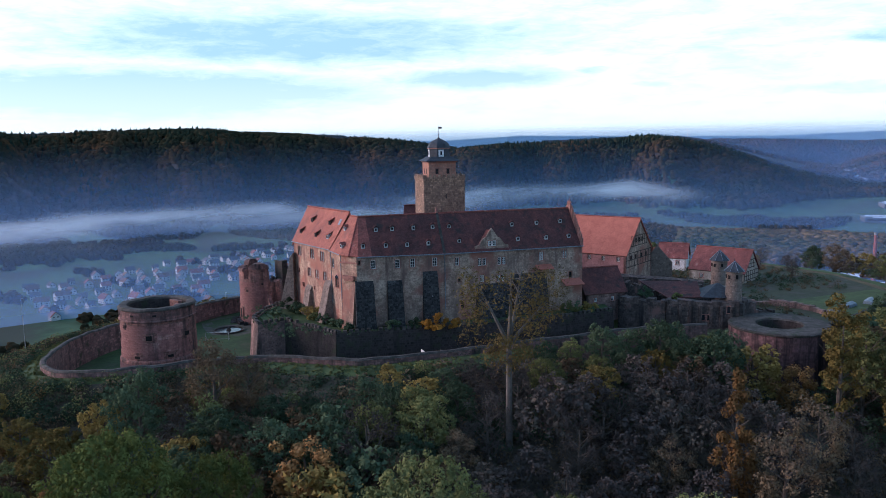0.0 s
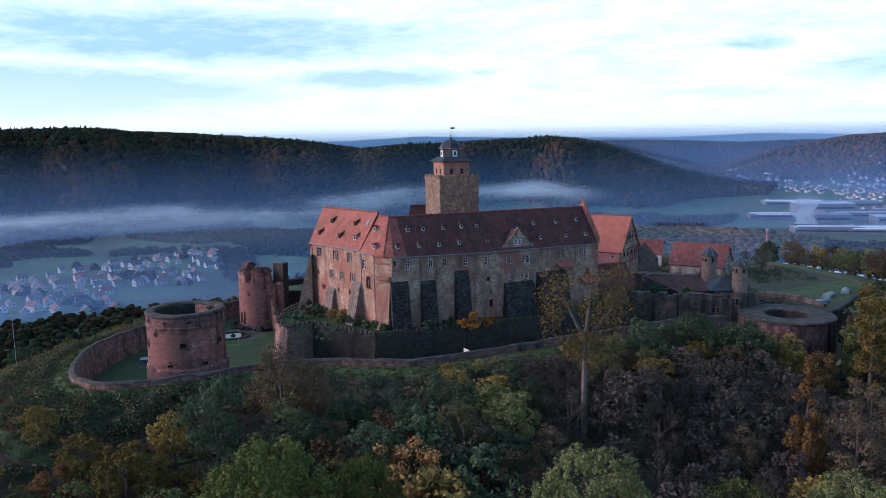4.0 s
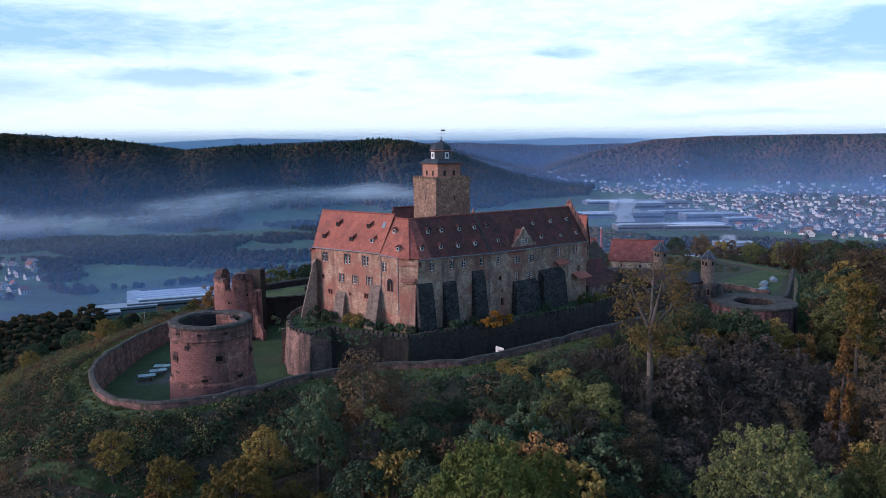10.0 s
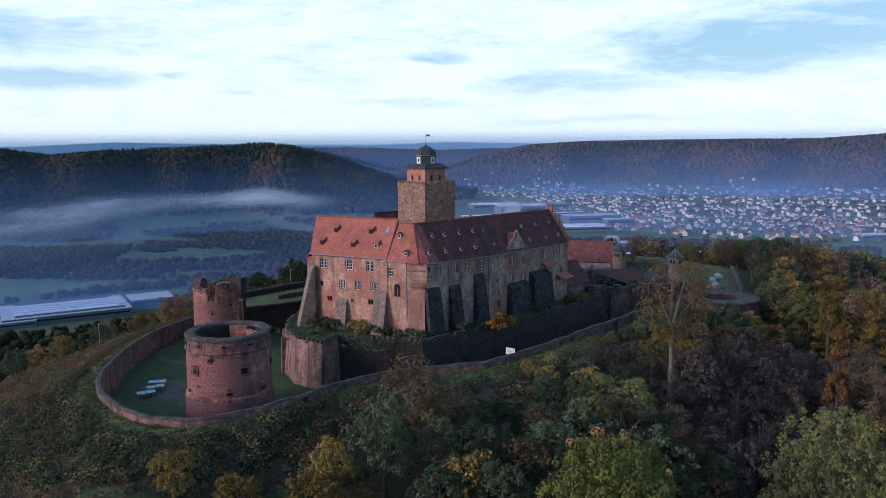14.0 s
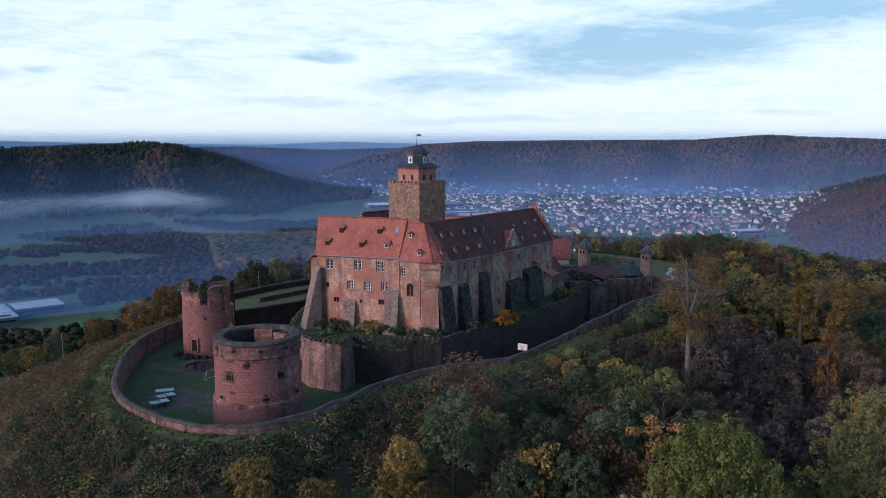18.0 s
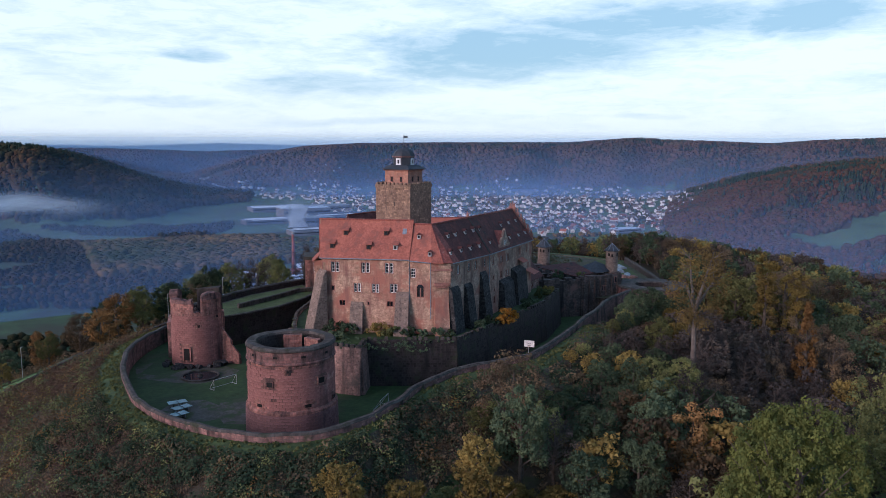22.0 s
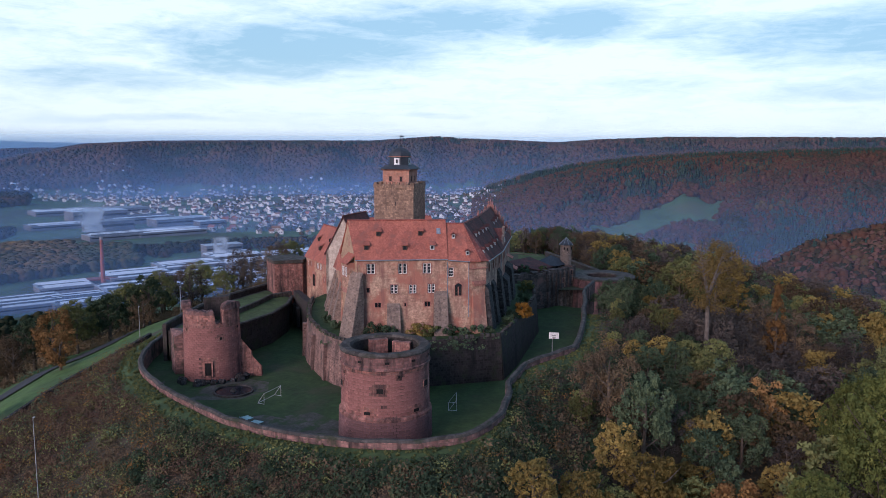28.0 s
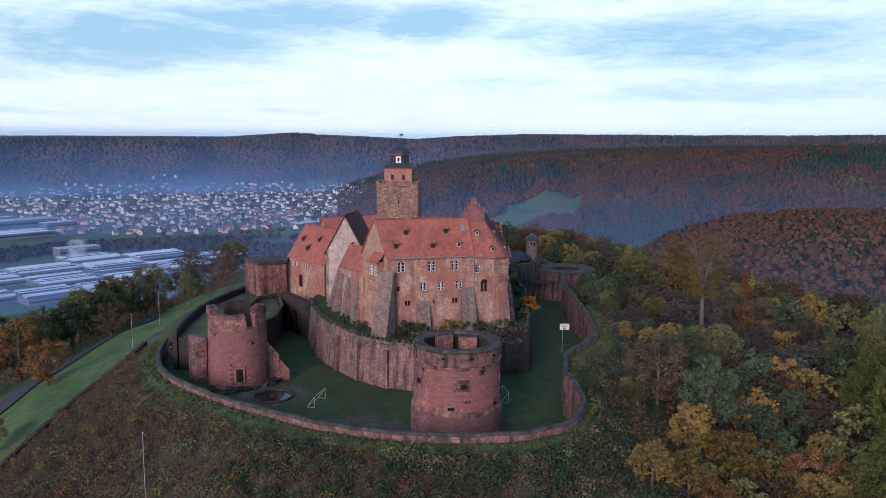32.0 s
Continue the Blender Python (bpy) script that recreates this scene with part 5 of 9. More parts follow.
P = [(g0, 19.1), (g1, 19.1), (g1, 19.9), (11.3, 20.2), (10.6, 21.2), (10.0, 21.5), (9.5, 22.3), (ga, 23.0), (8.4, 22.3), (7.9, 21.5), (7.3, 21.2), (6.6, 20.2), (g0, 19.9)]
fr = [bm.verts.new(fe.at(u, z, -0.06)) for u, z in P]
bk = [bm.verts.new(fe.at(u, z, 0.4)) for u, z in P]
bm.faces.new(fr)
bm.faces.new(bk[::-1])
for i in range(len(P)):
    j = (i + 1) % len(P)
    bm.faces.new((fr[i], bk[i], bk[j], fr[j]))
part("dormer_gable", bm, FACADE_SOUTH, wr, "curved sandstone dormer gable")
gw = Wall(fe.at(0, 0, -0.06)[:2], fe.at(fe.len, 0, -0.06)[:2], 19, 23)
window(gw, wr, 8.55, 20.35, 0.7, 0.95, 1, 2, solid=True)
window(gw, wr, 9.4, 20.35, 0.7, 0.95, 1, 2, solid=True)
bm = bmesh.new()
sheet(bm, [fe.at(6.0, 19.7, 0.2), fe.at(ga, 22.6, 0.2), fe.at(ga, 22.6, 2.5), fe.at(6.0, 19.7, 0.6)])
sheet(bm, [fe.at(11.9, 19.7, 0.2), fe.at(11.9, 19.7, 0.6), fe.at(ga, 22.6, 2.5), fe.at(ga, 22.6, 0.2)])
part("dormer_gable_roof", bm, ROOF_MAROON, wr)


def stepped(w, u, za, zr, half, lift, parent, steps=6, finials=True, material=DRESSED, thick=0.5, d0=-0.3):
    """A stepped gable parapet across the roof at u."""
    n = steps
    for side in (-1, 1):
        for i in range(n):
            dep = half * (i + 0.5) / n
            z = za + (zr - za) * (i + 1) / n + lift
            dd = dep + d0 * (1 - i / n) if side < 0 else 2 * half - dep - d0 * (1 - i / n)
            bm = bmesh.new()
            box(bm, w.at(u, (za + z) / 2, dd), (thick, half / n + 0.02, z - za), w.turn)
            part("gable_step", bm, material, parent, "stepped sandstone gable")
    if finials:
        for side in (-1, 1):
            for i in range(n):
                dep = half * (i + 0.5) / n
                z = za + (zr - za) * (i + 1) / n + lift
                dd = dep + d0 * (1 - i / n) if side < 0 else 2 * half - dep - d0 * (1 - i / n)
                bm = bmesh.new()
                box(bm, w.at(u, z + 0.2, dd), (0.3, 0.3, 0.4), w.turn)
                lathe(bm, w.at(u, 0, dd)[:2], [(0.17, z + 0.4), (0.24, z + 0.55), (0.10, z + 0.75), (0.02, z + 0.9)], 8)
                part("finial", bm, material, parent)


stepped(fe, fe.len - 0.25, 18.7, 25.4, 4.45, 0.45, wr)
bm = bmesh.new()
tube(bm, fe.at(fe.len - 0.25, 25.6, 4.45), fe.at(fe.len - 0.25, 27.2, 4.45), 0.22, 0.05, 6)
part("pinnacle", bm, DRESSED, wr)
bm = bmesh.new()
sheet(bm, [fs.at(fs.len - 0.2, 19.35, ov), fs.at(fs.len + 0.25, 19.35, ov), fs.at(fs.len + 0.25, 26.05, 4.45), fs.at(fs.len - 0.2, 26.05, 4.45)], 0.35)
part("fire_gable", bm, CAP_STONE, wr)
bm = bmesh.new()
tube(bm, fs.at(fs.len, 25.8, 4.45), fs.at(fs.len, 26.3, 4.45), 0.3, 0.25, 8)
tube(bm, fs.at(fs.len, 26.3, 4.45), fs.at(fs.len, 26.9, 4.45), 0.22, 0.04, 8)
part("pinnacle", bm, DRESSED, wr)


def dormer(w, u, z, slope, parent, pale, roofm, za, zr, half):
    """A tiny roof dormer; its depth follows from the slope of the roof."""
    dep = (z - za) / (zr - za) * (half - ov) + ov
    k = (zr - za) / (half - ov)
    bm = bmesh.new()
    ww, h = (0.74, 0.84) if roofm is ROOF_RED else (0.58, 0.70)
    fr = dep - 0.25
    P = [w.at(u - ww / 2, z - 0.30, fr), w.at(u + ww / 2, z - 0.30, fr), w.at(u + ww / 2, z + h - 0.30, fr), w.at(u - ww / 2, z + h - 0.30, fr)]
    Q = [w.at(u - ww / 2, z - 0.30, dep + 0.1), w.at(u + ww / 2, z - 0.30, dep + 0.1), w.at(u + ww / 2, z + h - 0.30, dep + 0.9), w.at(u - ww / 2, z + h - 0.30, dep + 0.9)]
    vp, vq = [bm.verts.new(p) for p in P], [bm.verts.new(p) for p in Q]
    for j in range(4):
        bm.faces.new((vp[j], vp[(j + 1) % 4], vq[(j + 1) % 4], vq[j]))
    bm.faces.new(vp[::-1])
    d = part("dormer", bm, pale, parent)
    bm = bmesh.new()
    e = ww / 2 + 0.24
    zt = z + h - 0.28
    if roofm is ROOF_RED:
        sheet(bm, [w.at(u - e, zt, fr - 0.25), w.at(u + e, zt, fr - 0.25), w.at(u + e * 0.8, zt + 0.75, dep + 1.25), w.at(u - e * 0.8, zt + 0.75, dep + 1.25)], 0.08)
    else:
        sheet(bm, [w.at(u - e, zt - 0.05, fr - 0.15), w.at(u, zt + 0.35, fr - 0.15), w.at(u, zt + 0.35, dep + 1.1), w.at(u - e, zt - 0.05, dep + 0.7)], 0.07)
        sheet(bm, [w.at(u + e, zt - 0.05, fr - 0.15), w.at(u + e, zt - 0.05, dep + 0.7), w.at(u, zt + 0.35, dep + 1.1), w.at(u, zt + 0.35, fr - 0.15)], 0.07)
    part("dormer_roof", bm, roofm, d)
    bm = bmesh.new()
    w.slab(bm, u, z + 0.10, ww * 0.58, h * 0.58, fr - 0.015, fr + 0.02)
    part("dormer_window", bm, GLASS, d, "small dark dormer window")


for u, z in ((3.64, 24.17), (10.78, 24.23), (1.59, 22.04), (8.06, 21.96)):
    dormer(fw, u, z - 0.1, 0, wr, TIMBER, ROOF_RED, EZ, RZ, 3.85)
dormer(fw, 12.7, 21.9, 0, wr, FRAME_GREY, ROOF_RED, EZ, RZ, 3.85)
for u, z in ((16.5, 23.6), (18.7, 20.95)):
    dormer(fw, u, z, 0, wr, FRAME_GREY, ROOF_MAROON, 19.9, 25.75, 3.85)
for u, z in ((4.61, 23.46), (7.43, 23.48), (11.18, 23.46), (14.6, 23.49), (2.03, 20.97), (5.9, 20.94), (9.57, 20.88), (13.31, 20.93)):
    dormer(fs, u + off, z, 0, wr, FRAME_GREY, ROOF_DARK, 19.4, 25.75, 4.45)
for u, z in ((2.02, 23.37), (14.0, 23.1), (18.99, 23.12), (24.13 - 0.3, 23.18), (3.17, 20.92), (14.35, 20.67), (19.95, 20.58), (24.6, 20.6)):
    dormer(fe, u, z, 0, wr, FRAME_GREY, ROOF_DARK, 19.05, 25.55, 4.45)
# roof light in the red slope
bm = bmesh.new()
dep = (24.46 - EZ) / (RZ - EZ) * 4.2 + ov
sheet(bm, [fw.at(13.6, 24.1, dep - 0.30), fw.at(14.3, 24.1, dep - 0.30), fw.at(14.3, 25.0, dep + 0.28), fw.at(13.6, 25.0, dep + 0.28)], 0.05)
part("roof_light", bm, LEAD, wr, "small metal roof light")

# ---- the keep ----
keep = thing("keep", (-0.4, 155.1, BASE), "square sandstone keep with a stone upper storey and slate lantern", "tower")
KC = Vector((-0.40, 155.08))
KT = math.atan2(1.92, 7.84)


def square(half, turn=KT, c=KC):
    r = Matrix.Rotation(turn, 2)
    return [tuple(c + r @ Vector(p) * half) for p in ((-1, -1), (1, -1), (1, 1), (-1, 1))]


bm = bmesh.new()
prism(bm, square(4.05), BASE, 30.9)
part("shaft", bm, TOWER_STONE, keep)
bm = bmesh.new()
for i in range(4):
    sq = square(4.17)
    p, q = Vector(sq[i]), Vector(sq[(i + 1) % 4])
    d = (q - p).normalized()
    n = Vector((-d.y, d.x))
    prism(bm, [tuple(p), tuple(q), tuple(q + n * 0.5 - d * 0.5), tuple(p + n * 0.5 + d * 0.5)], 30.7, 31.35)
part("parapet", bm, TOWER_STONE, keep)
for i in range(4):
    sq = square(4.17)
    p, q = Vector(sq[i]), Vector(sq[(i + 1) % 4])
    d = (q - p).normalized()
    n = Vector((-d.y, d.x))
    k = 9
    for j in range(k):
        c = p + d * ((q - p).length * (j + 0.5) / k) + n * 0.26
        bm = bmesh.new()
        box(bm, (c.x, c.y, 31.55), (0.5, 0.42, 0.45), math.atan2(d.y, d.x))
        part("merlon", bm, TOWER_STONE, keep)
bm = bmesh.new()
prism(bm, square(2.72), 30.8, 34.25)
part("upper_storey", bm, UPPER_STONE, keep)
bm = bmesh.new()
prism(bm, square(2.95), 34.1, 34.4)
part("cornice", bm, DRESSED, keep)
bm = bmesh.new()
s0, s1, s2 = square(3.35), square(2.55), square(2.1)
for a, za, b, zb in ((s0, 34.4, s1, 34.85), (s1, 34.85, s2, 35.2)):
    for i in range(4):
        j = (i + 1) % 4
        poly(bm, ((*a[i], za), (*a[j], za), (*b[j], zb), (*b[i], zb)))
prism(bm, square(3.35), 34.32, 34.4)
part("skirt_roof", bm, SLATE, keep, "flared slate skirt roof")


def octagon(r, c=KC):
    return [(c.x + math.cos(KT + math.pi / 8 + math.pi / 4 * i) * r, c.y + math.sin(KT + math.pi / 8 + math.pi / 4 * i) * r) for i in range(8)]


bm = bmesh.new()
prism(bm, octagon(2.12), 34.8, 36.75)
lan = part("lantern", bm, SLATE, keep, "slate-clad eight-sided lantern")
for i in range(8):
    p, q = Vector(octagon(2.12)[i]), Vector(octagon(2.12)[(i + 1) % 8])
    if i % 2:
        w = Wall(p, q, 34.8, 36.7)
        bm = bmesh.new()
        w.slab(bm, w.len / 2, 35.85, 1.05, 1.35, -0.05, 0.01)
        lw = part("lantern_window", bm, WHITEWASH, lan, "pale window panel")
        bm = bmesh.new()
        w.slab(bm, w.len / 2, 35.85, 0.36, 0.75, -0.07, 0.0)
        part("lantern_pane", bm, GLASS, lan)
bm = bmesh.new()
prism(bm, octagon(2.35), 36.72, 36.86)
part("lantern_cornice", bm, DRESSED, keep, "red painted lantern cornice")
bm = bmesh.new()
prof = [(2.3, 36.86), (2.22, 37.2), (1.95, 37.7), (1.5, 38.1), (0.9, 38.42), (0.35, 38.62), (0.12, 38.9), (0.05, 39.3)]
prev = None
for r, z in prof:
    cur = [bm.verts.new((*p, z)) for p in octagon(r)]
    if prev:
        for i in range(8):
            bm.faces.new((prev[i], prev[(i + 1) % 8], cur[(i + 1) % 8], cur[i]))
    prev = cur
part("dome", bm, SLATE, keep, "bell-shaped slate dome")
bm = bmesh.new()
tube(bm, (KC.x, KC.y, 39.0), (KC.x, KC.y, 41.2), 0.05, 0.03, 6)
box(bm, (KC.x + 0.35, KC.y - 0.25, 40.75), (0.8, 0.04, 0.35), radians(-30))
lathe(bm, (KC.x, KC.y), [(0.02, 39.25), (0.16, 39.4), (0.02, 39.55)], 8)
part("weather_vane", bm, IRON, keep, "iron spire with a weather vane")
for i in range(4):
    sq = square(2.72)
    w = Wall(sq[i], sq[(i + 1) % 4], 31, 34.2)
    for u in (w.len / 2 - 1.1, w.len / 2 + 1.1):
        window(w, keep, u, 32.4, 0.55, 1.0, 1, 2, solid=True, dark=True)
    sq = square(4.05)
    w = Wall(sq[i], sq[(i + 1) % 4], 20, 30)
    slit(w, keep, w.len / 2 + 0.3, 27.6, 0.2, 0.8, TOWER_STONE, solid=True)

# ---- north court: chapel, annex, hall ----
def house_body(parent, p, q, depth, z0, ze, zr, wall_m, roof_m, wins=(), small=(), over=0.35, gable_m=None, name=""):
    """A gabled building behind the front line p to q: walls with openings, gables, two slopes."""
    w = Wall(p, q, z0, ze, 0.6)
    bm = bmesh.new()
    w.build(bm, [x[:4] for x in wins] + list(small))
    part("front_wall", bm, wall_m, parent)
    b = Wall(w.at(w.len, 0, depth)[:2], w.at(0, 0, depth)[:2], z0, ze, 0.6)
    bm = bmesh.new()
    b.build(bm)
    part("back_wall", bm, wall_m, parent)
    for u, s in ((0, 1), (w.len, -1)):
        bm = bmesh.new()
        O = [w.at(u, z0), w.at(u, z0, depth), w.at(u, ze, depth), w.at(u, zr - 0.1, depth / 2), w.at(u, ze)]
        I = [w.at(u + s * 0.5, z, d) for z, d in ((z0, 0), (z0, depth), (ze, depth), (zr - 0.1, depth / 2), (ze, 0))]
        vo, vi = [bm.verts.new(x) for x in O], [bm.verts.new(x) for x in I]
        bm.faces.new(vo if s > 0 else vo[::-1])
        bm.faces.new(vi[::-1] if s > 0 else vi)
        for i in range(5):
            bm.faces.new((vo[i], vo[(i + 1) % 5], vi[(i + 1) % 5], vi[i]))
        bmesh.ops.recalc_face_normals(bm, faces=bm.faces)
        part("gable", bm, gable_m or wall_m, parent)
    k = (zr - ze) / (depth / 2)
    for side in (0, 1):
        bm = bmesh.new()
        da, dm = (-over, depth / 2) if side == 0 else (depth + over, depth / 2)
        sheet(bm, [w.at(-over, ze - over * k + 0.1, da), w.at(w.len + over, ze - over * k + 0.1, da), w.at(w.len + over, zr + 0.1, dm), w.at(-over, zr + 0.1, dm)], 0.16)
        part("roof", bm, roof_m, parent)
    bm = bmesh.new()
    tube(bm, w.at(-over, zr + 0.12, depth / 2), w.at(w.len + over, zr + 0.12, depth / 2), 0.14, 0.14, 6)
    part("ridge_tiles", bm, ROOF_MAROON, parent)
    for x in wins:
        window(w, parent, *x[:4], lights=x[4])
    for x in small:
        slit(w, parent, *x)
    return w


def timbering(w, parent, u0, u1, z0, z1, step=1.0, depth=-0.03):
    for z in (z0, (z0 + z1) / 2, z1):
        bm = bmesh.new()
        w.slab(bm, (u0 + u1) / 2, z, u1 - u0, 0.16, depth - 0.03, depth + 0.05)
        part("rail", bm, TIMBER, parent)
    n = max(2, round((u1 - u0) / step))
    for i in range(n + 1):
        bm = bmesh.new()
        w.slab(bm, u0 + (u1 - u0) * i / n, (z0 + z1) / 2, 0.15, z1 - z0, depth - 0.02, depth + 0.05)
        part("post", bm, TIMBER, parent)


chapel = thing("chapel", (-3, 165, BASE), "chapel with a tall pale rendered gable and dark tiled roof", "chapel")
CHAPEL_ROOF = surface("dark_maroon_tiles", (0.15, 0.052, 0.048), (0.10, 0.042, 0.040), 0.35, rough=0.75, cells=(4.6, 4.6, 5.2, 0.22, None))
ca = Vector((-7.6, 163.9))
cd = Vector((0.985, 0.17)).normalized()
cn = Vector((cd.y, -cd.x))
house_body(chapel, tuple(ca + cn * 4.0), tuple(ca + cn * 4.0 + cd * 10.5), 8.0, BASE, 17.6, 24.9, PALE_RENDER, CHAPEL_ROOF)
annex = thing("chapel_annex", (-18, 158, BASE), "battered annex wall with three buttresses under a red pent roof", "building")
AX = [(-25.3, 150.6), (-23.0, 153.6), (-19.5, 157.2), (-14.8, 161.6), (-9.6, 165.8)]
AT = [(-22.6, 152.2), (-20.6, 154.6), (-17.4, 158.0), (-13.2, 161.4), (-8.6, 165.0)]
for i in range(4):
    bm = bmesh.new()
    za = (16.6, 16.4, 16.0, 15.4, 14.8)
    v = [(*AX[i], BASE - 0.1), (*AX[i + 1], BASE - 0.1), (*AT[i + 1], za[i + 1]), (*AT[i], za[i])]
    inner = [(p[0] + 2.2, p[1] - 2.6, p[2]) for p in v]
    a, b = [bm.verts.new(x) for x in v], [bm.verts.new(x) for x in inner]
    bm.faces.new(a)
    bm.faces.new(b[::-1])
    for j in range(4):
        bm.faces.new((a[j], a[(j + 1) % 4], b[(j + 1) % 4], b[j]))
    bmesh.ops.recalc_face_normals(bm, faces=bm.faces)
    part("wall", bm, FACADE, annex)
for i, t in ((1, 0.3), (2, 0.2), (3, 0.1), (3, 0.7)):
    p, q = Vector(AX[i]).lerp(Vector(AX[i + 1]), t), Vector(AT[i]).lerp(Vector(AT[i + 1]), t)
    d = (Vector(AX[i + 1]) - Vector(AX[i])).normalized()
    n = Vector((-d.y, d.x))
    bm = bmesh.new()
    lo = [p + n * 1.5 - d * 0.9, p + n * 1.5 + d * 0.9, p - n * 0.4 + d * 0.9, p - n * 0.4 - d * 0.9]
    hi = [q + n * 0.35 - d * 0.7, q + n * 0.35 + d * 0.7, q - n * 0.4 + d * 0.7, q - n * 0.4 - d * 0.7]
    a = [bm.verts.new((*v, BASE - 0.1)) for v in lo]
    b = [bm.verts.new((*v, 14.2)) for v in hi]
    for j in range(4):
        bm.faces.new((a[j], a[(j + 1) % 4], b[(j + 1) % 4], b[j]))
    bm.faces.new(b)
    bmesh.ops.recalc_face_normals(bm, faces=bm.faces)
    part("buttress", bm, BUTTRESS, annex)
bm = bmesh.new()
sheet(bm, [(-22.9, 152.6, 16.6), (-17.6, 158.4, 16.0), (-13.8, 160.0, 20.2), (-19.3, 152.4, 20.4)])
sheet(bm, [(-17.6, 158.4, 16.0), (-12.2, 163.2, 15.4), (-9.6, 161.2, 20.0), (-13.8, 160.0, 20.2)])
part("roof", bm, ROOF_RED, annex, "red tile pent roof")
aw = Wall((-20.6, 154.6), (-22.6, 152.2), 9, 16.5)
for u, z in ((0.8, 15.2), (1.2, 12.4)):
    slit(aw, annex, u, z, 0.9, 1.0, PALE_RENDER)

hall = thing("north_hall", (2, 177, BASE), "hall with a red tiled roof, arched doorway and pale windows", "building")
HW = [(1.6, 12.6, 1.0, 1.1, 2), (3.4, 12.6, 1.0, 1.1, 2), (7.6, 12.7, 1.5, 1.3, 2), (9.6, 12.7, 1.5, 1.3, 2), (11.6, 10.2, 0.9, 1.1, 2)]
wh = house_body(hall, (4.8, 183.4), (-3.3, 170.6), 9.0, -0.5, 14.2, 20.8, FACADE, ROOF_RED, HW)
bm = bmesh.new()
wh.slab(bm, 5.2, 9.5, 1.9, 3.2, -0.08, 0.1)
door = part("doorway", bm, DRESSED, hall, "dressed stone archway")
bm = bmesh.new()
wh.slab(bm, 5.2, 9.2, 1.3, 2.6, -0.12, 0.0)
part("door_leaf", bm, OPENING_SHADE, door, "near-black block for the shade in the open archway")
for u, z in ((2.5, 17.8), (6.2, 16.2), (8.8, 18.2)):
    dormer(wh, u, z, 0, hall, TIMBER, ROOF_RED, 14.2, 20.8, 4.5)

flank = thing("gate_block", (0, 187, 0), "flat-topped red masonry block beside the hall", "building")
bm = bmesh.new()
prism(bm, [(-1.6, 187.2), (3.4, 183.4), (6.5, 184.6), (8.5, 190.5), (3.0, 193.5)], -0.5, [12.9, 12.3, 12.5, 13.0, 13.2])
part("wall", bm, SANDSTONE, flank)
bm = bmesh.new()
prism(bm, [(-1.9, 187.2), (3.3, 183.1), (6.7, 184.3), (8.8, 190.7), (3.0, 193.9)], 12.6, 13.3)
part("coping", bm, CAP_STONE, flank)

# terrace of the north bailey
nt = thing("north_terrace", (-18, 180, 0), "raised lawn terrace behind a dark retaining wall", "terrace", kind="structure")
NT_IN = [(-35.0, 173.5), (-27.0, 173.2), (-18.0, 174.0), (-9.0, 177.5), (-2.0, 182.0)]
NT_OUT = [(2.0, 193.2), (-14.0, 191.2), (-27.5, 186.2), (-37.0, 181.8)]
bm = bmesh.new()
prism(bm, NT_IN + NT_OUT, -0.5, 5.6)
part("retaining_wall", bm, ZWINGER_SHADED, nt)
bm = bmesh.new()
f = poly(bm, [(x, y, 5.62) for x, y in [(-34.2, 174.3), (-27.0, 173.9), (-18.2, 174.7), (-9.3, 178.2), (-2.6, 182.4), (1.2, 192.4), (-14.0, 190.4), (-27.3, 185.4), (-36.4, 181.2)]])
part("lawn", bm, VERGE, nt, "terrace lawn")
wall_run(nt, NT_IN, 5.5, 6.0, 0.6, ZWINGER_SHADED, cap_h=0.2)
wall_run(nt, fine([(3.0, 194.0), (-14.0, 191.8), (-28.0, 186.9), (-37.5, 182.2)], 2.5), 0.0, 6.6, 0.7, ZWINGER_SHADED, cap_h=0.3)
wall_run(nt, [(-24.0, 180.0), (-14.0, 182.4), (-5.0, 185.4), (0.0, 184.0)], 5.5, 6.4, 0.5, CAP_STONE, cap_h=0.2)
bm = bmesh.new()
prism(bm, [(-11.6, 170.0), (-2.8, 181.0), (-1.6, 180.2), (-10.4, 169.2)], -0.5, 7.4)
part("cross_wall", bm, ZWINGER_SHADED, nt)
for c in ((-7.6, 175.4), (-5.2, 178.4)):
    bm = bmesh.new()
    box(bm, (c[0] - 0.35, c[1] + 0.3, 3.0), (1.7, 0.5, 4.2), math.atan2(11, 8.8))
    part("archway", bm, OPENING_SHADE, nt, "near-black block for the shade in the archway")
tagged(part("lean_tower", prism(bmesh.new(), [(-42.6, 174.2), (-41.2, 173.2), (-38.8, 174.0), (-38.4, 176.2), (-40.6, 177.2)], -0.3, [6.6, 7.2, 6.8, 7.1, 7.4]), RING_STONE), "roofless stub of a red stone turret", "ruin")

# ---- east bailey ----
BAIL = 4.0
flat("bailey_lawn", [(36, 152), (46, 134), (54, 124.5), (64, 127), (70, 135.5), (82, 146.8), (96.8, 161.8), (95, 187), (83, 205), (66, 213), (44, 211), (22, 202), (9, 191), (12, 176), (30, 170)], BAIL, BAILEY_GROUND, "grassy outer bailey with worn paths", "lawn", heart=(55, 172))
zeug = thing("armoury_hall", (36, 178, BAIL), "large hall with an orange tiled roof, pink walls and half-timbered gable", "building")
ZWN = [(19.2, 11.8, 0.8, 1.0, 1), (15.6, 11.8, 0.8, 1.0, 1), (12.2, 11.8, 0.8, 1.0, 1), (8.8, 11.8, 0.8, 1.0, 1), (18.4, 8.9, 0.8, 0.7, 1), (14.6, 8.9, 0.8, 0.7, 1), (11.0, 8.9, 0.8, 0.7, 1)]
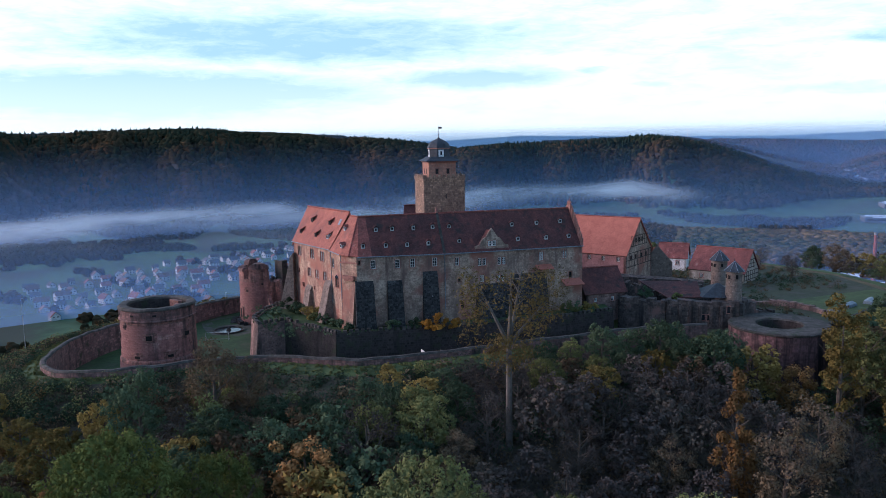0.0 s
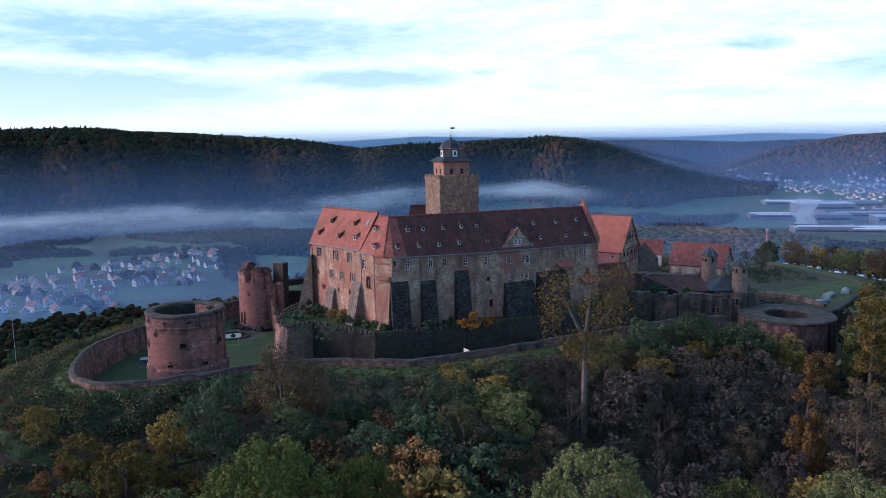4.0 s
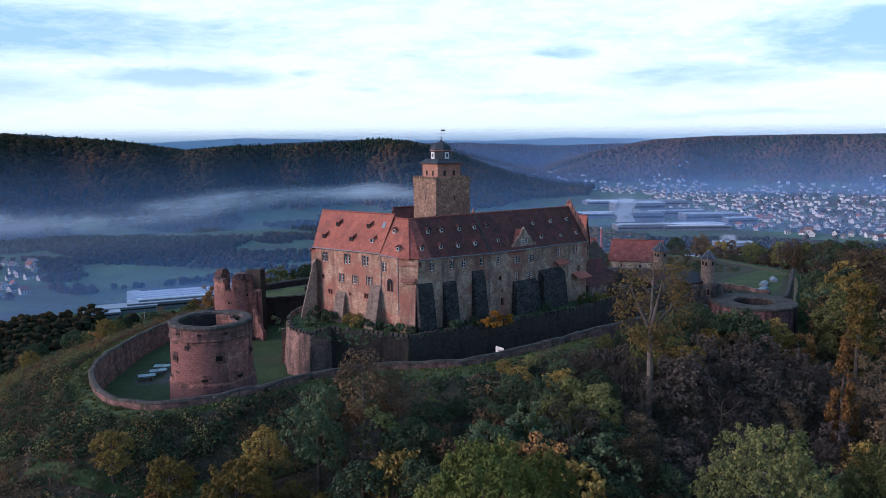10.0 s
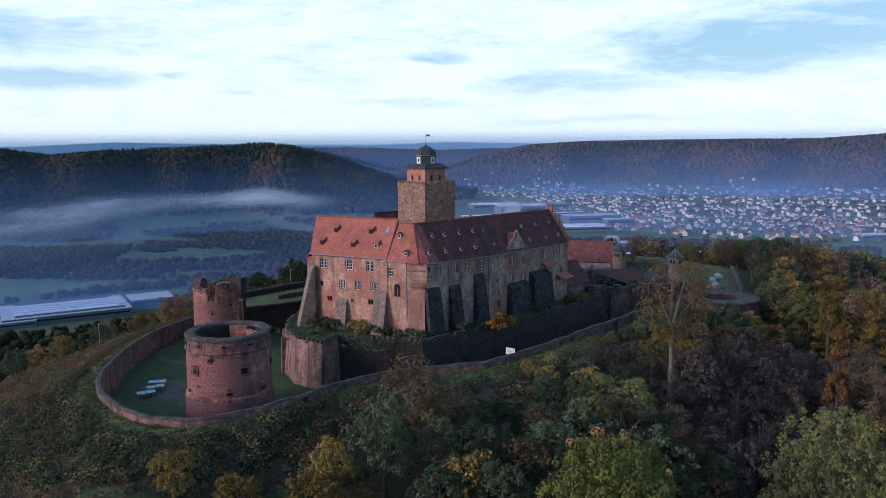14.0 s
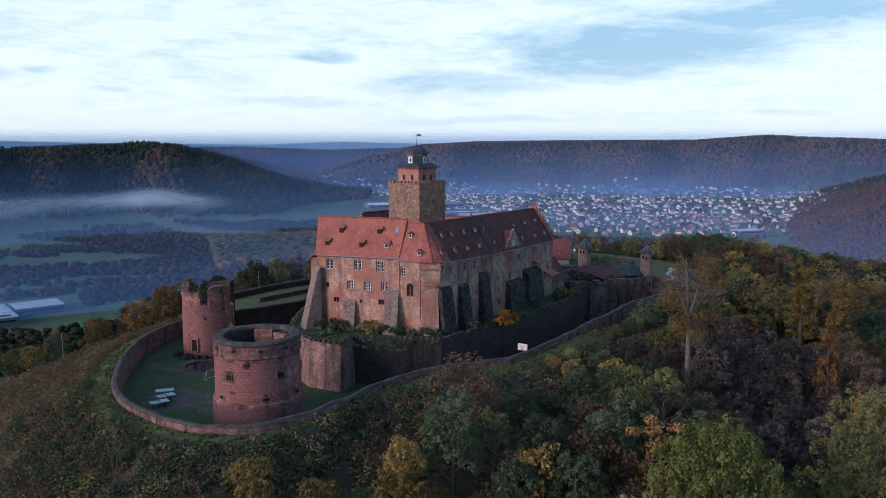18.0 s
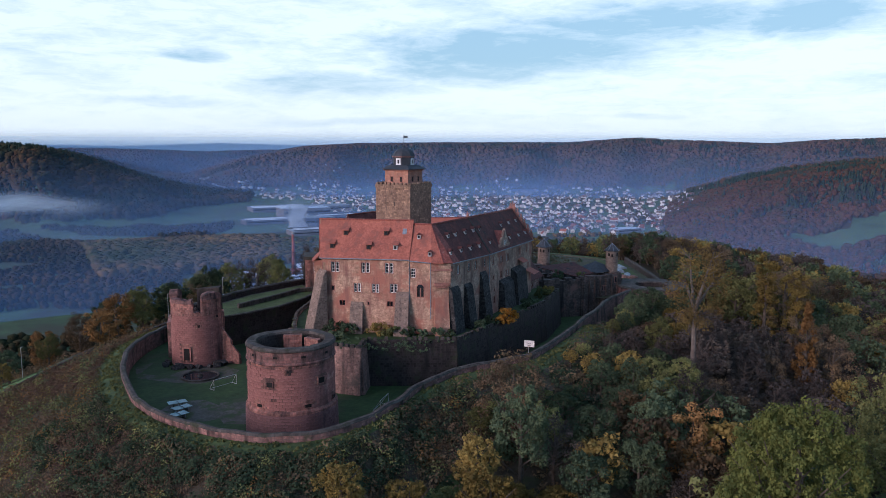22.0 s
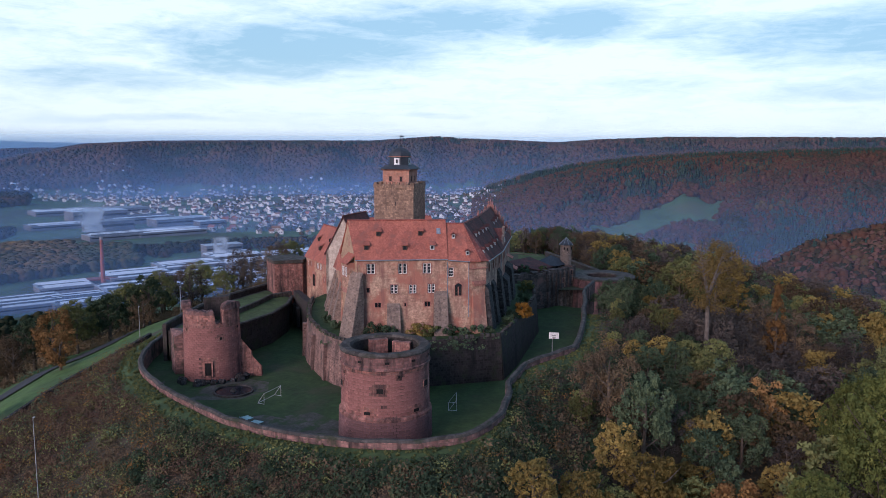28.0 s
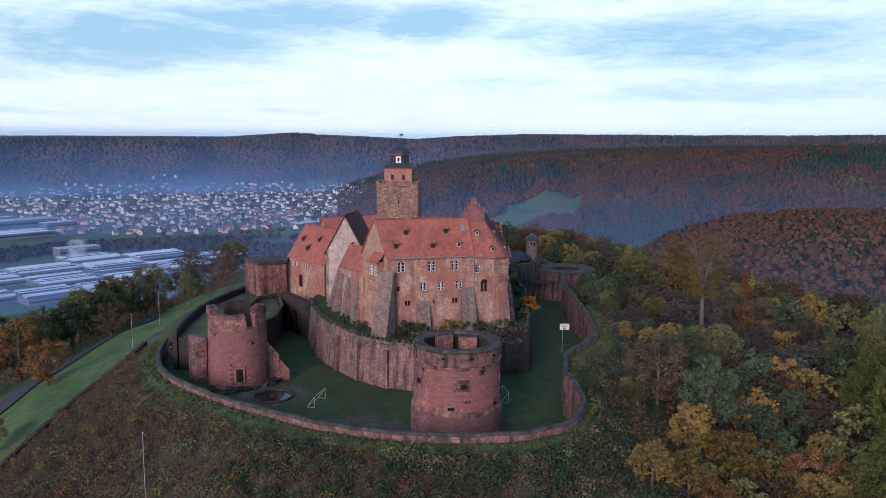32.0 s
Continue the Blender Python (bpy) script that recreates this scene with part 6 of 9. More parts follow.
wz = house_body(zeug, (23.2, 181.1), (39.7, 168.1), 13.4, BAIL, 13.0, 20.3, PINK_RENDER, ROOF_ORANGE, ZWN, gable_m=FACADE_SOUTH)
ge = Wall(wz.at(wz.len, 0)[:2], wz.at(wz.len, 0, 13.4)[:2], BAIL, 20)
timbering(ge, zeug, 0.2, 13.2, 10.0, 13.0, 1.5)
timbering(ge, zeug, 2.6, 10.8, 14.4, 16.6, 1.2)
for u in (2.2, 4.6, 7.6, 10):
    slit(ge, zeug, u + 0.4, 11.9, 0.7, 0.9, TIMBER, solid=True)
for u in (4.6, 6.2, 7.8):
    slit(ge, zeug, u + 0.5, 15.6, 0.6, 0.8, TIMBER, solid=True)
link = thing("link_wing", (28, 152, BASE), "low wing with a dark tiled roof beside the main range", "building")
house_body(link, (26.6, 143.6), (34.5, 146.0), 7.5, 4.0, 9.6, 13.6, ZWINGER_RED, ROOF_DARK, [(2.0, 8.2, 0.7, 0.8, 1), (5.5, 8.2, 0.7, 0.8, 1)])
east_wall = thing("east_ward_wall", (44, 142, 0), "massive dark streaked ward wall with a slate pent roof", "wall")
EWP = [(33.5, 144.8), (40.5, 139.6), (52.5, 136.6), (55.5, 141.5), (53.0, 158.0), (38.0, 160.0)]
ragged_wall(east_wall, EWP[:2], -3.0, 8.4, 1.5, WARD_STONE, 0.5)
ragged_wall(east_wall, EWP[1:3], -3.0, 8.9, 1.5, WARD_STONE, 0.28)
ragged_wall(east_wall, EWP[2:4], -3.0, 8.6, 1.5, WARD_STONE, 0.6)
ragged_wall(east_wall, EWP[3:5], -1.0, 7.4, 1.3, WARD_STONE, 0.9)
ragged_wall(east_wall, EWP[4:6], 0.0, 7.6, 1.3, WARD_STONE, 0.9)
ragged_wall(east_wall, [EWP[5], EWP[0]], 0.0, 8.0, 1.3, WARD_STONE, 0.7)
ragged_wall(east_wall, [(41.0, 150.5), (46.5, 149.5), (52.5, 149.0)], 5.5, 8.3, 0.9, WARD_STONE, 0.9)
ragged_wall(east_wall, [(35.8, 152.0), (43.0, 154.6), (50.0, 155.0)], 5.5, 9.4, 0.9, WARD_STONE, 1.0)
# broken flank falling from the turret towards the rondel
for x0, y0, x1, y1, z in ((53.4, 138.0, 56.2, 139.4, 8.4), (56.0, 139.2, 58.6, 140.6, 7.2), (58.4, 140.4, 60.6, 141.8, 5.8)):
    ragged_wall(east_wall, [(x0, y0), (x1, y1)], -2.0, z, 1.4, WARD_STONE, 0.5, 0.9)
bm = bmesh.new()
prism(bm, EWP, 0, 6.0)
part("floor", bm, SCRUB_SOIL, east_wall, "overgrown floor inside the ward walls")
bm = bmesh.new()
prism(bm, [(47.0, 139.2), (53.2, 138.0), (54.2, 144.0), (47.8, 145.4)], 9.3, 9.5)
apex = (50.4, 141.8, 11.5)
rg = [(46.6, 138.8, 9.4), (53.6, 137.4, 9.4), (54.6, 144.3, 9.4), (47.4, 145.8, 9.4)]
for i in range(4):
    poly(bm, (rg[i], rg[(i + 1) % 4], apex))
part("slate_roof", bm, SLATE, east_wall, "dark slate pavilion roof")
bm = bmesh.new()
sheet(bm, [(35.0, 146.2, 8.6), (41.2, 141.2, 9.0), (47.0, 139.9, 9.2), (48.2, 146.6, 11.0), (38.0, 150.0, 10.6)][1:], 0.15)
part("pent_roof", bm, ROOF_DARK, east_wall, "dark brown tiled pent roof")
ew = Wall((40.5, 139.6), (52.5, 136.6), 0, 9)
ewf = Wall(ew.at(0, 0, -0.76)[:2], ew.at(ew.len, 0, -0.76)[:2], 0, 9)
for u, z, w_, h in ((6.3, 6.0, 0.6, 1.0), (7.3, 6.0, 0.6, 1.0), (10.6, 7.6, 0.5, 1.2)):
    slit(ewf, east_wall, u, z, w_, h, solid=True)
random.seed(11)
for i in range(7):
    bm = bmesh.new()
    ew.slab(bm, 0.6 + i * 1.75, 3.2, 0.5, 10.0, -1.0 - 0.12 * random.random(), 0.1)
    part("pilaster", bm, WARD_STONE, east_wall)
ruin = thing("ruined_gable", (46, 170, BAIL), "ruined stone gable with weeds on its crown", "ruin")
bm = bmesh.new()
prism(bm, [(37.0, 163.0), (54.0, 160.0), (54.3, 161.2), (37.3, 164.4)], BAIL - 4, [9.2, 8.2, 8.4, 9.6])
part("wall", bm, WARD_STONE, ruin)
bm = bmesh.new()
prism(bm, [(46.0, 179.0), (49.3, 178.2), (52.6, 177.4), (52.8, 178.4), (49.5, 179.2), (46.3, 180.0)], BAIL, [9.2, 13.6, 9.6, 9.4, 13.4, 9.0])
part("gable", bm, BUTTRESS, ruin)
bm = bmesh.new()
sheet(bm, [(44.4, 180.6, 10.0), (47.4, 179.0, 10.0), (49.2, 179.2, 13.0), (47.4, 180.6, 12.6)], 0.12)
part("roof", bm, ROOF_ORANGE, ruin)
tbl = thing("whitewashed_house", (64, 208, BAIL), "small whitewashed house with a half-hipped red roof", "house")
house_body(tbl, (55.8, 200.6), (62.2, 197.8), 6.2, 0, 7.4, 10.6, WHITEWASH, ROOF_PATCHED, [(2.0, 6.0, 0.8, 1.0, 1), (4.8, 6.0, 0.8, 1.0, 1)])
gate = thing("gatehouse", (68, 184, BAIL), "gatehouse with a patched red roof and half-timbered gable", "building")
wg = house_body(gate, (59.8, 187.4), (69.6, 178.6), 9.0, 0.0, 6.6, 11.4, PALE_RENDER, ROOF_PATCHED, [(3, 5.0, 0.8, 0.9, 1), (8, 5.0, 0.8, 0.9, 1)])
gg = Wall(wg.at(wg.len, 0)[:2], wg.at(wg.len, 0, 9.0)[:2], 0, 11)
timbering(gg, gate, 0.3, 8.7, 4.6, 6.6, 1.2)
timbering(gg, gate, 2.4, 6.6, 7.4, 9.2, 1.0)
bm = bmesh.new()
gg.slab(bm, 3.0, 3.0, 2.4, 2.6, -0.05, 0.05)
part("gateway", bm, OPENING_SHADE, gate, "near-black block for the shade in the gateway")


def turret(c, r, z0, ze, apex, name_label, door=True):
    t = thing("turret", (*c, z0), name_label, "turret", "slate-roofed turrets")
    bm = bmesh.new()
    lathe(bm, c, [(r * 1.03, z0), (r, ze), (r * 1.12, ze + 0.05)], 24)
    part("drum", bm, BUTTRESS, t)
    bm = bmesh.new()
    n = 8
    rim = [(c[0] + math.cos(math.tau * i / n) * r * 1.35, c[1] + math.sin(math.tau * i / n) * r * 1.35, ze) for i in range(n)]
    for i in range(n):
        poly(bm, (rim[i], rim[(i + 1) % n], (*c, apex)))
    poly(bm, rim[::-1])
    part("roof", bm, SLATE, t, "pointed slate roof")
    bm = bmesh.new()
    for i in range(n):
        tube(bm, rim[i], (*c, apex + 0.02), 0.045, 0.03, 5)
    part("roof_seams", bm, LEAD, t, "pale lead seams")
    bm = bmesh.new()
    tube(bm, (*c, apex), (*c, apex + 0.6), 0.05, 0.03, 5)
    part("spike", bm, IRON, t)
    for az, z in ((180, ze - 0.9), (200, z0 + 2.6), (235, ze - 1.0), (265, ze - 0.9)):
        a = radians(az)
        bm = bmesh.new()
        box(bm, (c[0] + math.sin(a) * r, c[1] + math.cos(a) * r, z), (0.4, 0.14, 0.7), -a)
        part("window", bm, OPENING_SHADE, t, "near-black block for the shade in a slit window")
    return t


turret((52.2, 138.5), 1.4, 5.0, 14.2, 16.0, "round stone turret with slate roof on the ward wall")
turret((58.2, 162.9), 1.6, BAIL, 12.3, 14.5, "round stone turret with slate roof in the bailey")
re = thing("gun_rondel", (57.2, 130.5, -4), "broad low gun rondel of streaked red sandstone", "tower")
EC = (57.2, 130.5)
bm = bmesh.new()
lathe(bm, EC, [(8.5, -6), (8.15, 5.9), (8.3, 6.0)], 72)
part("shaft", bm, RONDEL_STONE, re)
bm = bmesh.new()
lathe(bm, EC, [(8.3, 6.0), (8.3, 6.25), (8.05, 6.42), (3.9, 6.38), (3.75, 6.1)], 72, wobble=0.05)
part("wall_walk", bm, CAP_STONE, re, "wide weathered wall walk")
# near-black stone again paints the shade inside the rondel
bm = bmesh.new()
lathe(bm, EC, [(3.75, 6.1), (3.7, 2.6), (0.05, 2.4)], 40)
part("interior", bm, ZWINGER_SHADED, re, "hollow interior with its shade painted into the stone")
bailey_wall = thing("bailey_wall", (82, 146, 0), "tall dark sandstone wall round the outer bailey", "wall", kind="structure")
wall_run(bailey_wall, fine([(64.5, 133.5), (70, 135.4), (82, 146.3), (91, 155), (97.4, 161.2)], 3), -5.0, 5.2, 0.9, ZWINGER_SHADED, cap_h=0.3)
ragged_wall(bailey_wall, [(58.5, 158.0), (66, 155.5), (71.5, 150.5), (73.5, 143.5)], BAIL - 4, 5.0, 0.8, ZWINGER_RED, 0.35)
flat("bailey_grass", [(73.4, 143.0), (80, 147.6), (88.6, 155.2), (96.0, 161.8), (95.5, 170), (84, 165), (73, 160.5), (70.5, 155)], BAIL + 0.012, VERGE, "short bright green grass in the outer bailey", "lawn")
for x, y, t in ((80.6, 153.0, 0.7), (86.6, 156.2, 0.9), (75.2, 147.6, 0.5)):
    tarp = thing("tarpaulin", (x, y, BAIL), "pale plastic sheet over stacked timber on the grass", "tarpaulin", "covered stacks in the bailey")
    m = Matrix.Translation((x, y, BAIL)) @ Matrix.Rotation(t, 4, "Z")
    bm = bmesh.new()
    prof = ((-0.9, 0.0), (-0.75, 0.55), (0.0, 0.85), (0.75, 0.55), (0.9, 0.0))
    ends = [[bm.verts.new(m @ Vector((sx * (2.1 - 0.1 * b), a, b + 0.05 * math.sin(3 * a + sx)))) for a, b in prof] for sx in (-1, -0.3, 0.4, 1)]
    for p, q in zip(ends[:-1], ends[1:]):
        for j in range(4):
            bm.faces.new((p[j], q[j], q[j + 1], p[j + 1]))
    bm.faces.new(ends[0])
    bm.faces.new(ends[-1][::-1])
    part("sheet", bm, LEAD, tarp)
    for sx in (-1.2, 0.0, 1.2):
        bm = bmesh.new()
        tube(bm, m @ Vector((sx, -1.0, 0.07)), m @ Vector((sx, 1.0, 0.07)), 0.07, 0.07, 6)
        part("bearer", bm, TIMBER, tarp)

# ---- trees and scrub ----
RNG = np.random.default_rng(7)


def leaf_cloud(centres, radii, per, size, squash=0.8, slim=0.8):
    """Small leaf sprays scattered in clumps: arrays of triangles."""
    k = len(centres)
    c = np.repeat(np.asarray(centres, float), per, 0)
    r = np.repeat(np.asarray(radii, float), per)
    n = len(c)
    v = RNG.normal(size=(n, 3))
    v /= np.linalg.norm(v, axis=1)[:, None]
    rad = r * RNG.uniform(0.35, 1.0, n) ** 0.6
    p = c + v * rad[:, None] * np.array([1, 1, squash])
    # sprays lie roughly along the outside of their clump
    nrm = v + np.array([0, 0, 0.45]) + RNG.normal(size=(n, 3)) * 0.42
    a = np.cross(nrm, RNG.normal(size=(n, 3)))
    a /= np.linalg.norm(a, axis=1)[:, None] + 1e-9
    b = np.cross(a, nrm)
    b /= np.linalg.norm(b, axis=1)[:, None] + 1e-9
    s = (size * RNG.uniform(0.6, 1.35, n))[:, None]
    a, b = a * s, b * s * slim
    return np.stack([p - a * 0.55 - b * 0.45, p + a * 0.65 - b * 0.1, p - a * 0.15 + b * 0.65], 1)


def cloud_mesh(name, q, material):
    n = len(q)
    me = bpy.data.meshes.new(name)
    me.vertices.add(n * 3)
    me.vertices.foreach_set("co", q.reshape(-1).astype(np.float32))
    me.loops.add(n * 3)
    me.loops.foreach_set("vertex_index", np.arange(n * 3, dtype=np.int32))
    me.polygons.add(n)
    me.polygons.foreach_set("loop_start", np.arange(0, n * 3, 3, dtype=np.int32))
    me.polygons.foreach_set("loop_total", np.full(n, 3, dtype=np.int32))
    me.update()
    me.materials.append(material)
    return me


def crown_clumps(h, r, base, n, shape):
    """Clump centres of a crown: fuller outside, uneven outline, gaps."""
    out, rad = [], []
    lob = RNG.uniform(0, 6.28, 3)
    while len(out) < n:
        v = RNG.normal(size=3)
        v /= np.linalg.norm(v)
        t = RNG.uniform(0.45, 1.0) ** 0.5
        az = math.atan2(v[1], v[0])
        lump = 1 + 0.22 * math.sin(2 * az + lob[0]) + 0.15 * math.sin(3 * az + 4 * v[2] + lob[1])
        z = base + (h - base) * (0.5 + 0.5 * v[2] * t)
        f = (z - base) / (h - base)
        prof = {"round": 1.0, "cone": max(0.12, 1.25 * (1 - f)), "column": 0.85 + 0.3 * math.sin(f * 9), "vase": 0.55 + 0.6 * f}[shape]
        out.append((v[0] * t * r * lump * prof, v[1] * t * r * lump * prof, z))
        rad.append(r * RNG.uniform(0.20, 0.36))
    return out, rad


def tufted_crown(h, r, base, lobes, tufts, per, size, tuft):
    """Leaf sprays of a full crown: rounded boughs, each covered in small tufts on its lit outer side, with dark gaps between."""
    mid, tall_ = (base + h) / 2, (h - base) / 2
    lc, lr = [], []
    for i in range(lobes):
        f = (i + 0.5) / lobes
        zz = 1.0 - 1.75 * f
        ring_r = math.sqrt(max(0.0, 1 - zz * zz)) * RNG.uniform(0.45, 0.72)
        a = 2.4 * i + RNG.uniform(-0.5, 0.5)
        lc.append((math.cos(a) * ring_r * r, math.sin(a) * ring_r * r, mid + tall_ * zz * RNG.uniform(0.50, 0.70)))
        lr.append(r * RNG.uniform(0.30, 0.46))
    lc, lr = np.array(lc), np.array(lr)
    tc_, tr_ = [], []
    for c, q in zip(lc, lr):
        out = np.array([c[0], c[1], (c[2] - mid) * r / tall_ + 0.5 * r])
        out /= np.linalg.norm(out) + 1e-6
        k = 0
        for tries in range(tufts * 12):
            if k >= tufts:
                break
            v = RNG.normal(size=3)
            v /= np.linalg.norm(v)
            if v @ out < -0.15:
                continue
            p = c + v * q * RNG.uniform(0.80, 1.12) * np.array([1, 1, 0.85])
            d = np.linalg.norm((p - lc) * np.array([1, 1, 1.15]), axis=1) / lr
            if np.sum(d < 0.72):
                continue
            tc_.append(p)
            tr_.append(tuft * RNG.uniform(0.6, 1.35))
            k += 1
    leaves = leaf_cloud(tc_, tr_, per, size, 0.85)
    inner = leaf_cloud(lc, lr * 0.80, max(6, per * tufts // 12), size * 1.3, 0.85)
    return np.concatenate([leaves, inner])


def trunk_mesh(h, r, base, tr, bark, limbs=7, lean=0.0):
    bm = bmesh.new()
    top = Vector((lean * h, lean * h * 0.4, h * 0.78))
    pts = [Vector((0, 0, -0.8)), Vector((lean * h * 0.3 + 0.1, 0.05, h * 0.3)), Vector((lean * h * 0.6, -0.1, h * 0.55)), top]
    rs = [tr * 1.25, tr, tr * 0.7, tr * 0.25]
    for i in range(3):
        tube(bm, pts[i], pts[i + 1], rs[i], rs[i + 1], 7, False)
    for i in range(limbs):
        a = 2.4 * i + RNG.uniform(0, 0.6)
        z0 = base + (h * 0.7 - base) * (i / max(1, limbs - 1)) * 0.8
        p = Vector((lean * z0, lean * z0 * 0.4, z0))
        L = r * RNG.uniform(0.6, 0.95)
        m = p + Vector((math.cos(a) * L * 0.5, math.sin(a) * L * 0.5, L * 0.35))
        e = p + Vector((math.cos(a + 0.3) * L, math.sin(a + 0.3) * L, L * 0.95))
        tube(bm, p, m, tr * 0.45, tr * 0.28, 5, False)
        tube(bm, m, e, tr * 0.28, tr * 0.07, 5, False)
        for s in (-0.7, 0.8):
            f = m + Vector((math.cos(a + s) * L * 0.5, math.sin(a + s) * L * 0.5, L * 0.4))
            tube(bm, m, f, tr * 0.2, tr * 0.05, 4, False)
    return to_mesh("trunk", bm, bark)


KINDS = {}


def tree_kind(key, h, r, base, clumps, per, size, leaf, bark=BARK, shape="round", tr=0.25, limbs=7, variants=3, squash=0.8, tufts=0, tuft=0.5):
    KINDS[key] = []
    for i in range(variants):
        if tufts:
            leaves = tufted_crown(h, r, base, clumps, tufts, per, size, tuft)
        else:
            cc, rr = crown_clumps(h, r, base, clumps, shape)
            leaves = leaf_cloud(cc, rr, per, size, squash)
        KINDS[key].append((trunk_mesh(h, r, base, tr, bark, limbs), cloud_mesh("crown", leaves, leaf), h, r))


tree_kind("green", 12, 4.2, 1.0, 12, 40, 0.23, LEAF_GREEN, tufts=16, tuft=0.52)
tree_kind("olive", 13, 4.8, 1.2, 13, 40, 0.24, LEAF_OLIVE, tufts=17, tuft=0.55)
tree_kind("yellow", 10, 3.6, 0.8, 12, 34, 0.24, LEAF_YELLOW, tufts=15, tuft=0.42)
tree_kind("orange", 9, 3.2, 0.9, 48, 80, 0.27, LEAF_ORANGE)
tree_kind("brown", 11, 3.6, 1.2, 54, 80, 0.24, LEAF_BROWN, limbs=10)
tree_kind("bare", 11, 3.4, 1.6, 48, 56, 0.20, LEAF_TWIG, limbs=16, variants=3)
tree_kind("dark", 9, 3.4, 0.9, 11, 40, 0.23, LEAF_DARK, tufts=14, tuft=0.48)
tree_kind("spire", 13, 2.4, 0.8, 60, 86, 0.25, LEAF_ORANGE, shape="cone", variants=2)
tree_kind("poplar", 17, 2.6, 2.0, 64, 90, 0.26, LEAF_YELLOW, shape="column", variants=2)
tree_kind("oak", 26, 8.4, 6.0, 26, 42, 0.25, LEAF_OLIVE, tr=0.5, limbs=10, variants=2, tufts=26, tuft=0.62)
tree_kind("lime", 24, 7.6, 5.0, 26, 42, 0.25, LEAF_LIME, tr=0.5, limbs=10, variants=2, tufts=24, tuft=0.62)
tree_kind("thin", 8, 2.2, 1.0, 40, 52, 0.18, LEAF_TWIG, limbs=14, variants=3)
for wk, wl in (("w_brown", LEAF_BROWN), ("w_twig", LEAF_TWIG), ("w_olive", LEAF_OLIVE), ("w_green", LEAF_GREEN), ("w_dark", LEAF_DARK), ("w_yellow", LEAF_YELLOW), ("w_orange", LEAF_ORANGE)):
    tree_kind(wk, 12, 4.4, 1.2, 11, 11, 0.50, wl, variants=3, tufts=9, tuft=0.66)
    tree_kind(wk.replace("w_", "v_"), 12, 4.2, 1.0, 26, 12, 1.05, wl, variants=2)
TREE_TEXT = {
    "thin": "thin leafless sapling in a dense brown stand",
    "oak": "large spreading oak with yellow-green autumn leaves", "lime": "large broad tree with dense green leaves",
    "green": "leafy green broadleaf tree on the castle slope", "olive": "large oak with yellowing olive leaves on the slope", "yellow": "small tree with bright yellow autumn leaves",
    "orange": "small tree with thin orange autumn leaves", "brown": "tree with withered brown leaves on the slope", "bare": "nearly bare tree with a few brown leaves",
    "dark": "dense dark green bushy tree", "spire": "slender tapering tree with rusty orange leaves", "poplar": "tall narrow tree with yellow autumn leaves",
}
COUNT = {}


def plant(key, x, y, h, z=None, wide=1.0):
    i = COUNT.get(key, 0)
    COUNT[key] = i + 1
    trunk, crown_me, h0, r0 = KINDS[key][i % len(KINDS[key])]
    gz = float(height(x, y)) if z is None else z
    ob = new("tree")
    s = h / h0
    ob.matrix_basis = Matrix.Translation((x, y, gz)) @ Matrix.Rotation(RNG.uniform(0, 6.28), 4, "Z") @ Matrix.Diagonal((s * wide, s * wide, s, 1))
    tagged(ob, TREE_TEXT[key], "tree", "trees on the castle hill")
    for nm, me in (("trunk", trunk), ("crown", crown_me)):
        c = new(nm, me)
        c.parent = ob
    return ob


def plant_to(key, x, y, top, wide=1.0):
    return plant(key, x, y, top - float(height(x, y)), wide=wide)


placed = []
for key, x, y, top, wide in (("oak", -2, 63, 13.5, 0.8), ("oak", 9, 59, 11, 0.7), ("lime", -30, 66, 15.5, 0.8), ("lime", -22, 71, 11, 0.7), ("yellow", -61, 101, 7.2, 1.1), ("yellow", -55, 97, 4.5, 1.0),
                             ("yellow", -44, 97, 6.8, 0.9), ("brown", -31, 102, 12.5, 0.95), ("brown", -27, 104, 10.5, 0.9), ("poplar", 53.3, 102, 17.5, 1.0), ("spire", 33.7, 86.8, 12.5, 0.8), ("green", -38.5, 95, 12.0, 0.8),
                             ("yellow", -32, 79, 0.5, 1.1), ("oak", 22, 61, 10, 0.75), ("lime", -46, 74, 6, 0.8), ("orange", -16, 84, 6, 1.0), ("dark", 15, 113, 9, 0.9), ("green", 24, 116, 11, 1.0), ("green", 33, 117, 11.5, 1.0), ("dark", 40, 113, 10, 1.0),
                             ("olive", 62, 112, 12, 1.0), ("brown", 70, 104, 13, 1.0), ("poplar", 60, 98, 13, 1.1), ("olive", 14, 105, 9, 1.0), ("yellow", -48.3, 91.3, 5.2, 1.0), ("olive", 12, 113.5, 8.2, 1.1), ("olive", 19, 115, 8.6, 1.1), ("green", 28.5, 119.5, 9.2, 1.1), ("green", 36, 121.5, 9.6, 1.1), ("olive", 41, 119, 8.6, 1.1), ("yellow", 47, 116, 7.6, 1.1), ("green", 44.5, 122.0, 8.4, 1.0), ("yellow", 31, 112, 8.0, 1.0), ("orange", 52, 113, 4.5, 1.0), ("olive", 22, 109, 8.0, 1.0)):
    plant_to(key, x, y, top, wide)
    placed.append((x, y))
# the tall lone tree with a pale forked trunk
cc, rr = crown_clumps(26, 6.6, 11.0, 54, "vase")
tall = new("tree")
tall.matrix_basis = pose(8.0, 95.8, float(height(8.0, 95.8)), 0, 0, 40)
tagged(tall, "tall thin tree with a pale forked trunk and sparse rusty leaves", "tree", "trees on the castle hill")
gz = float(height(8.0, 95.8))
bm = bmesh.new()
fork = 13.2 - gz
tube(bm, (0, 0, -1), (0.2, 0.1, fork), 0.48, 0.34, 9, False)
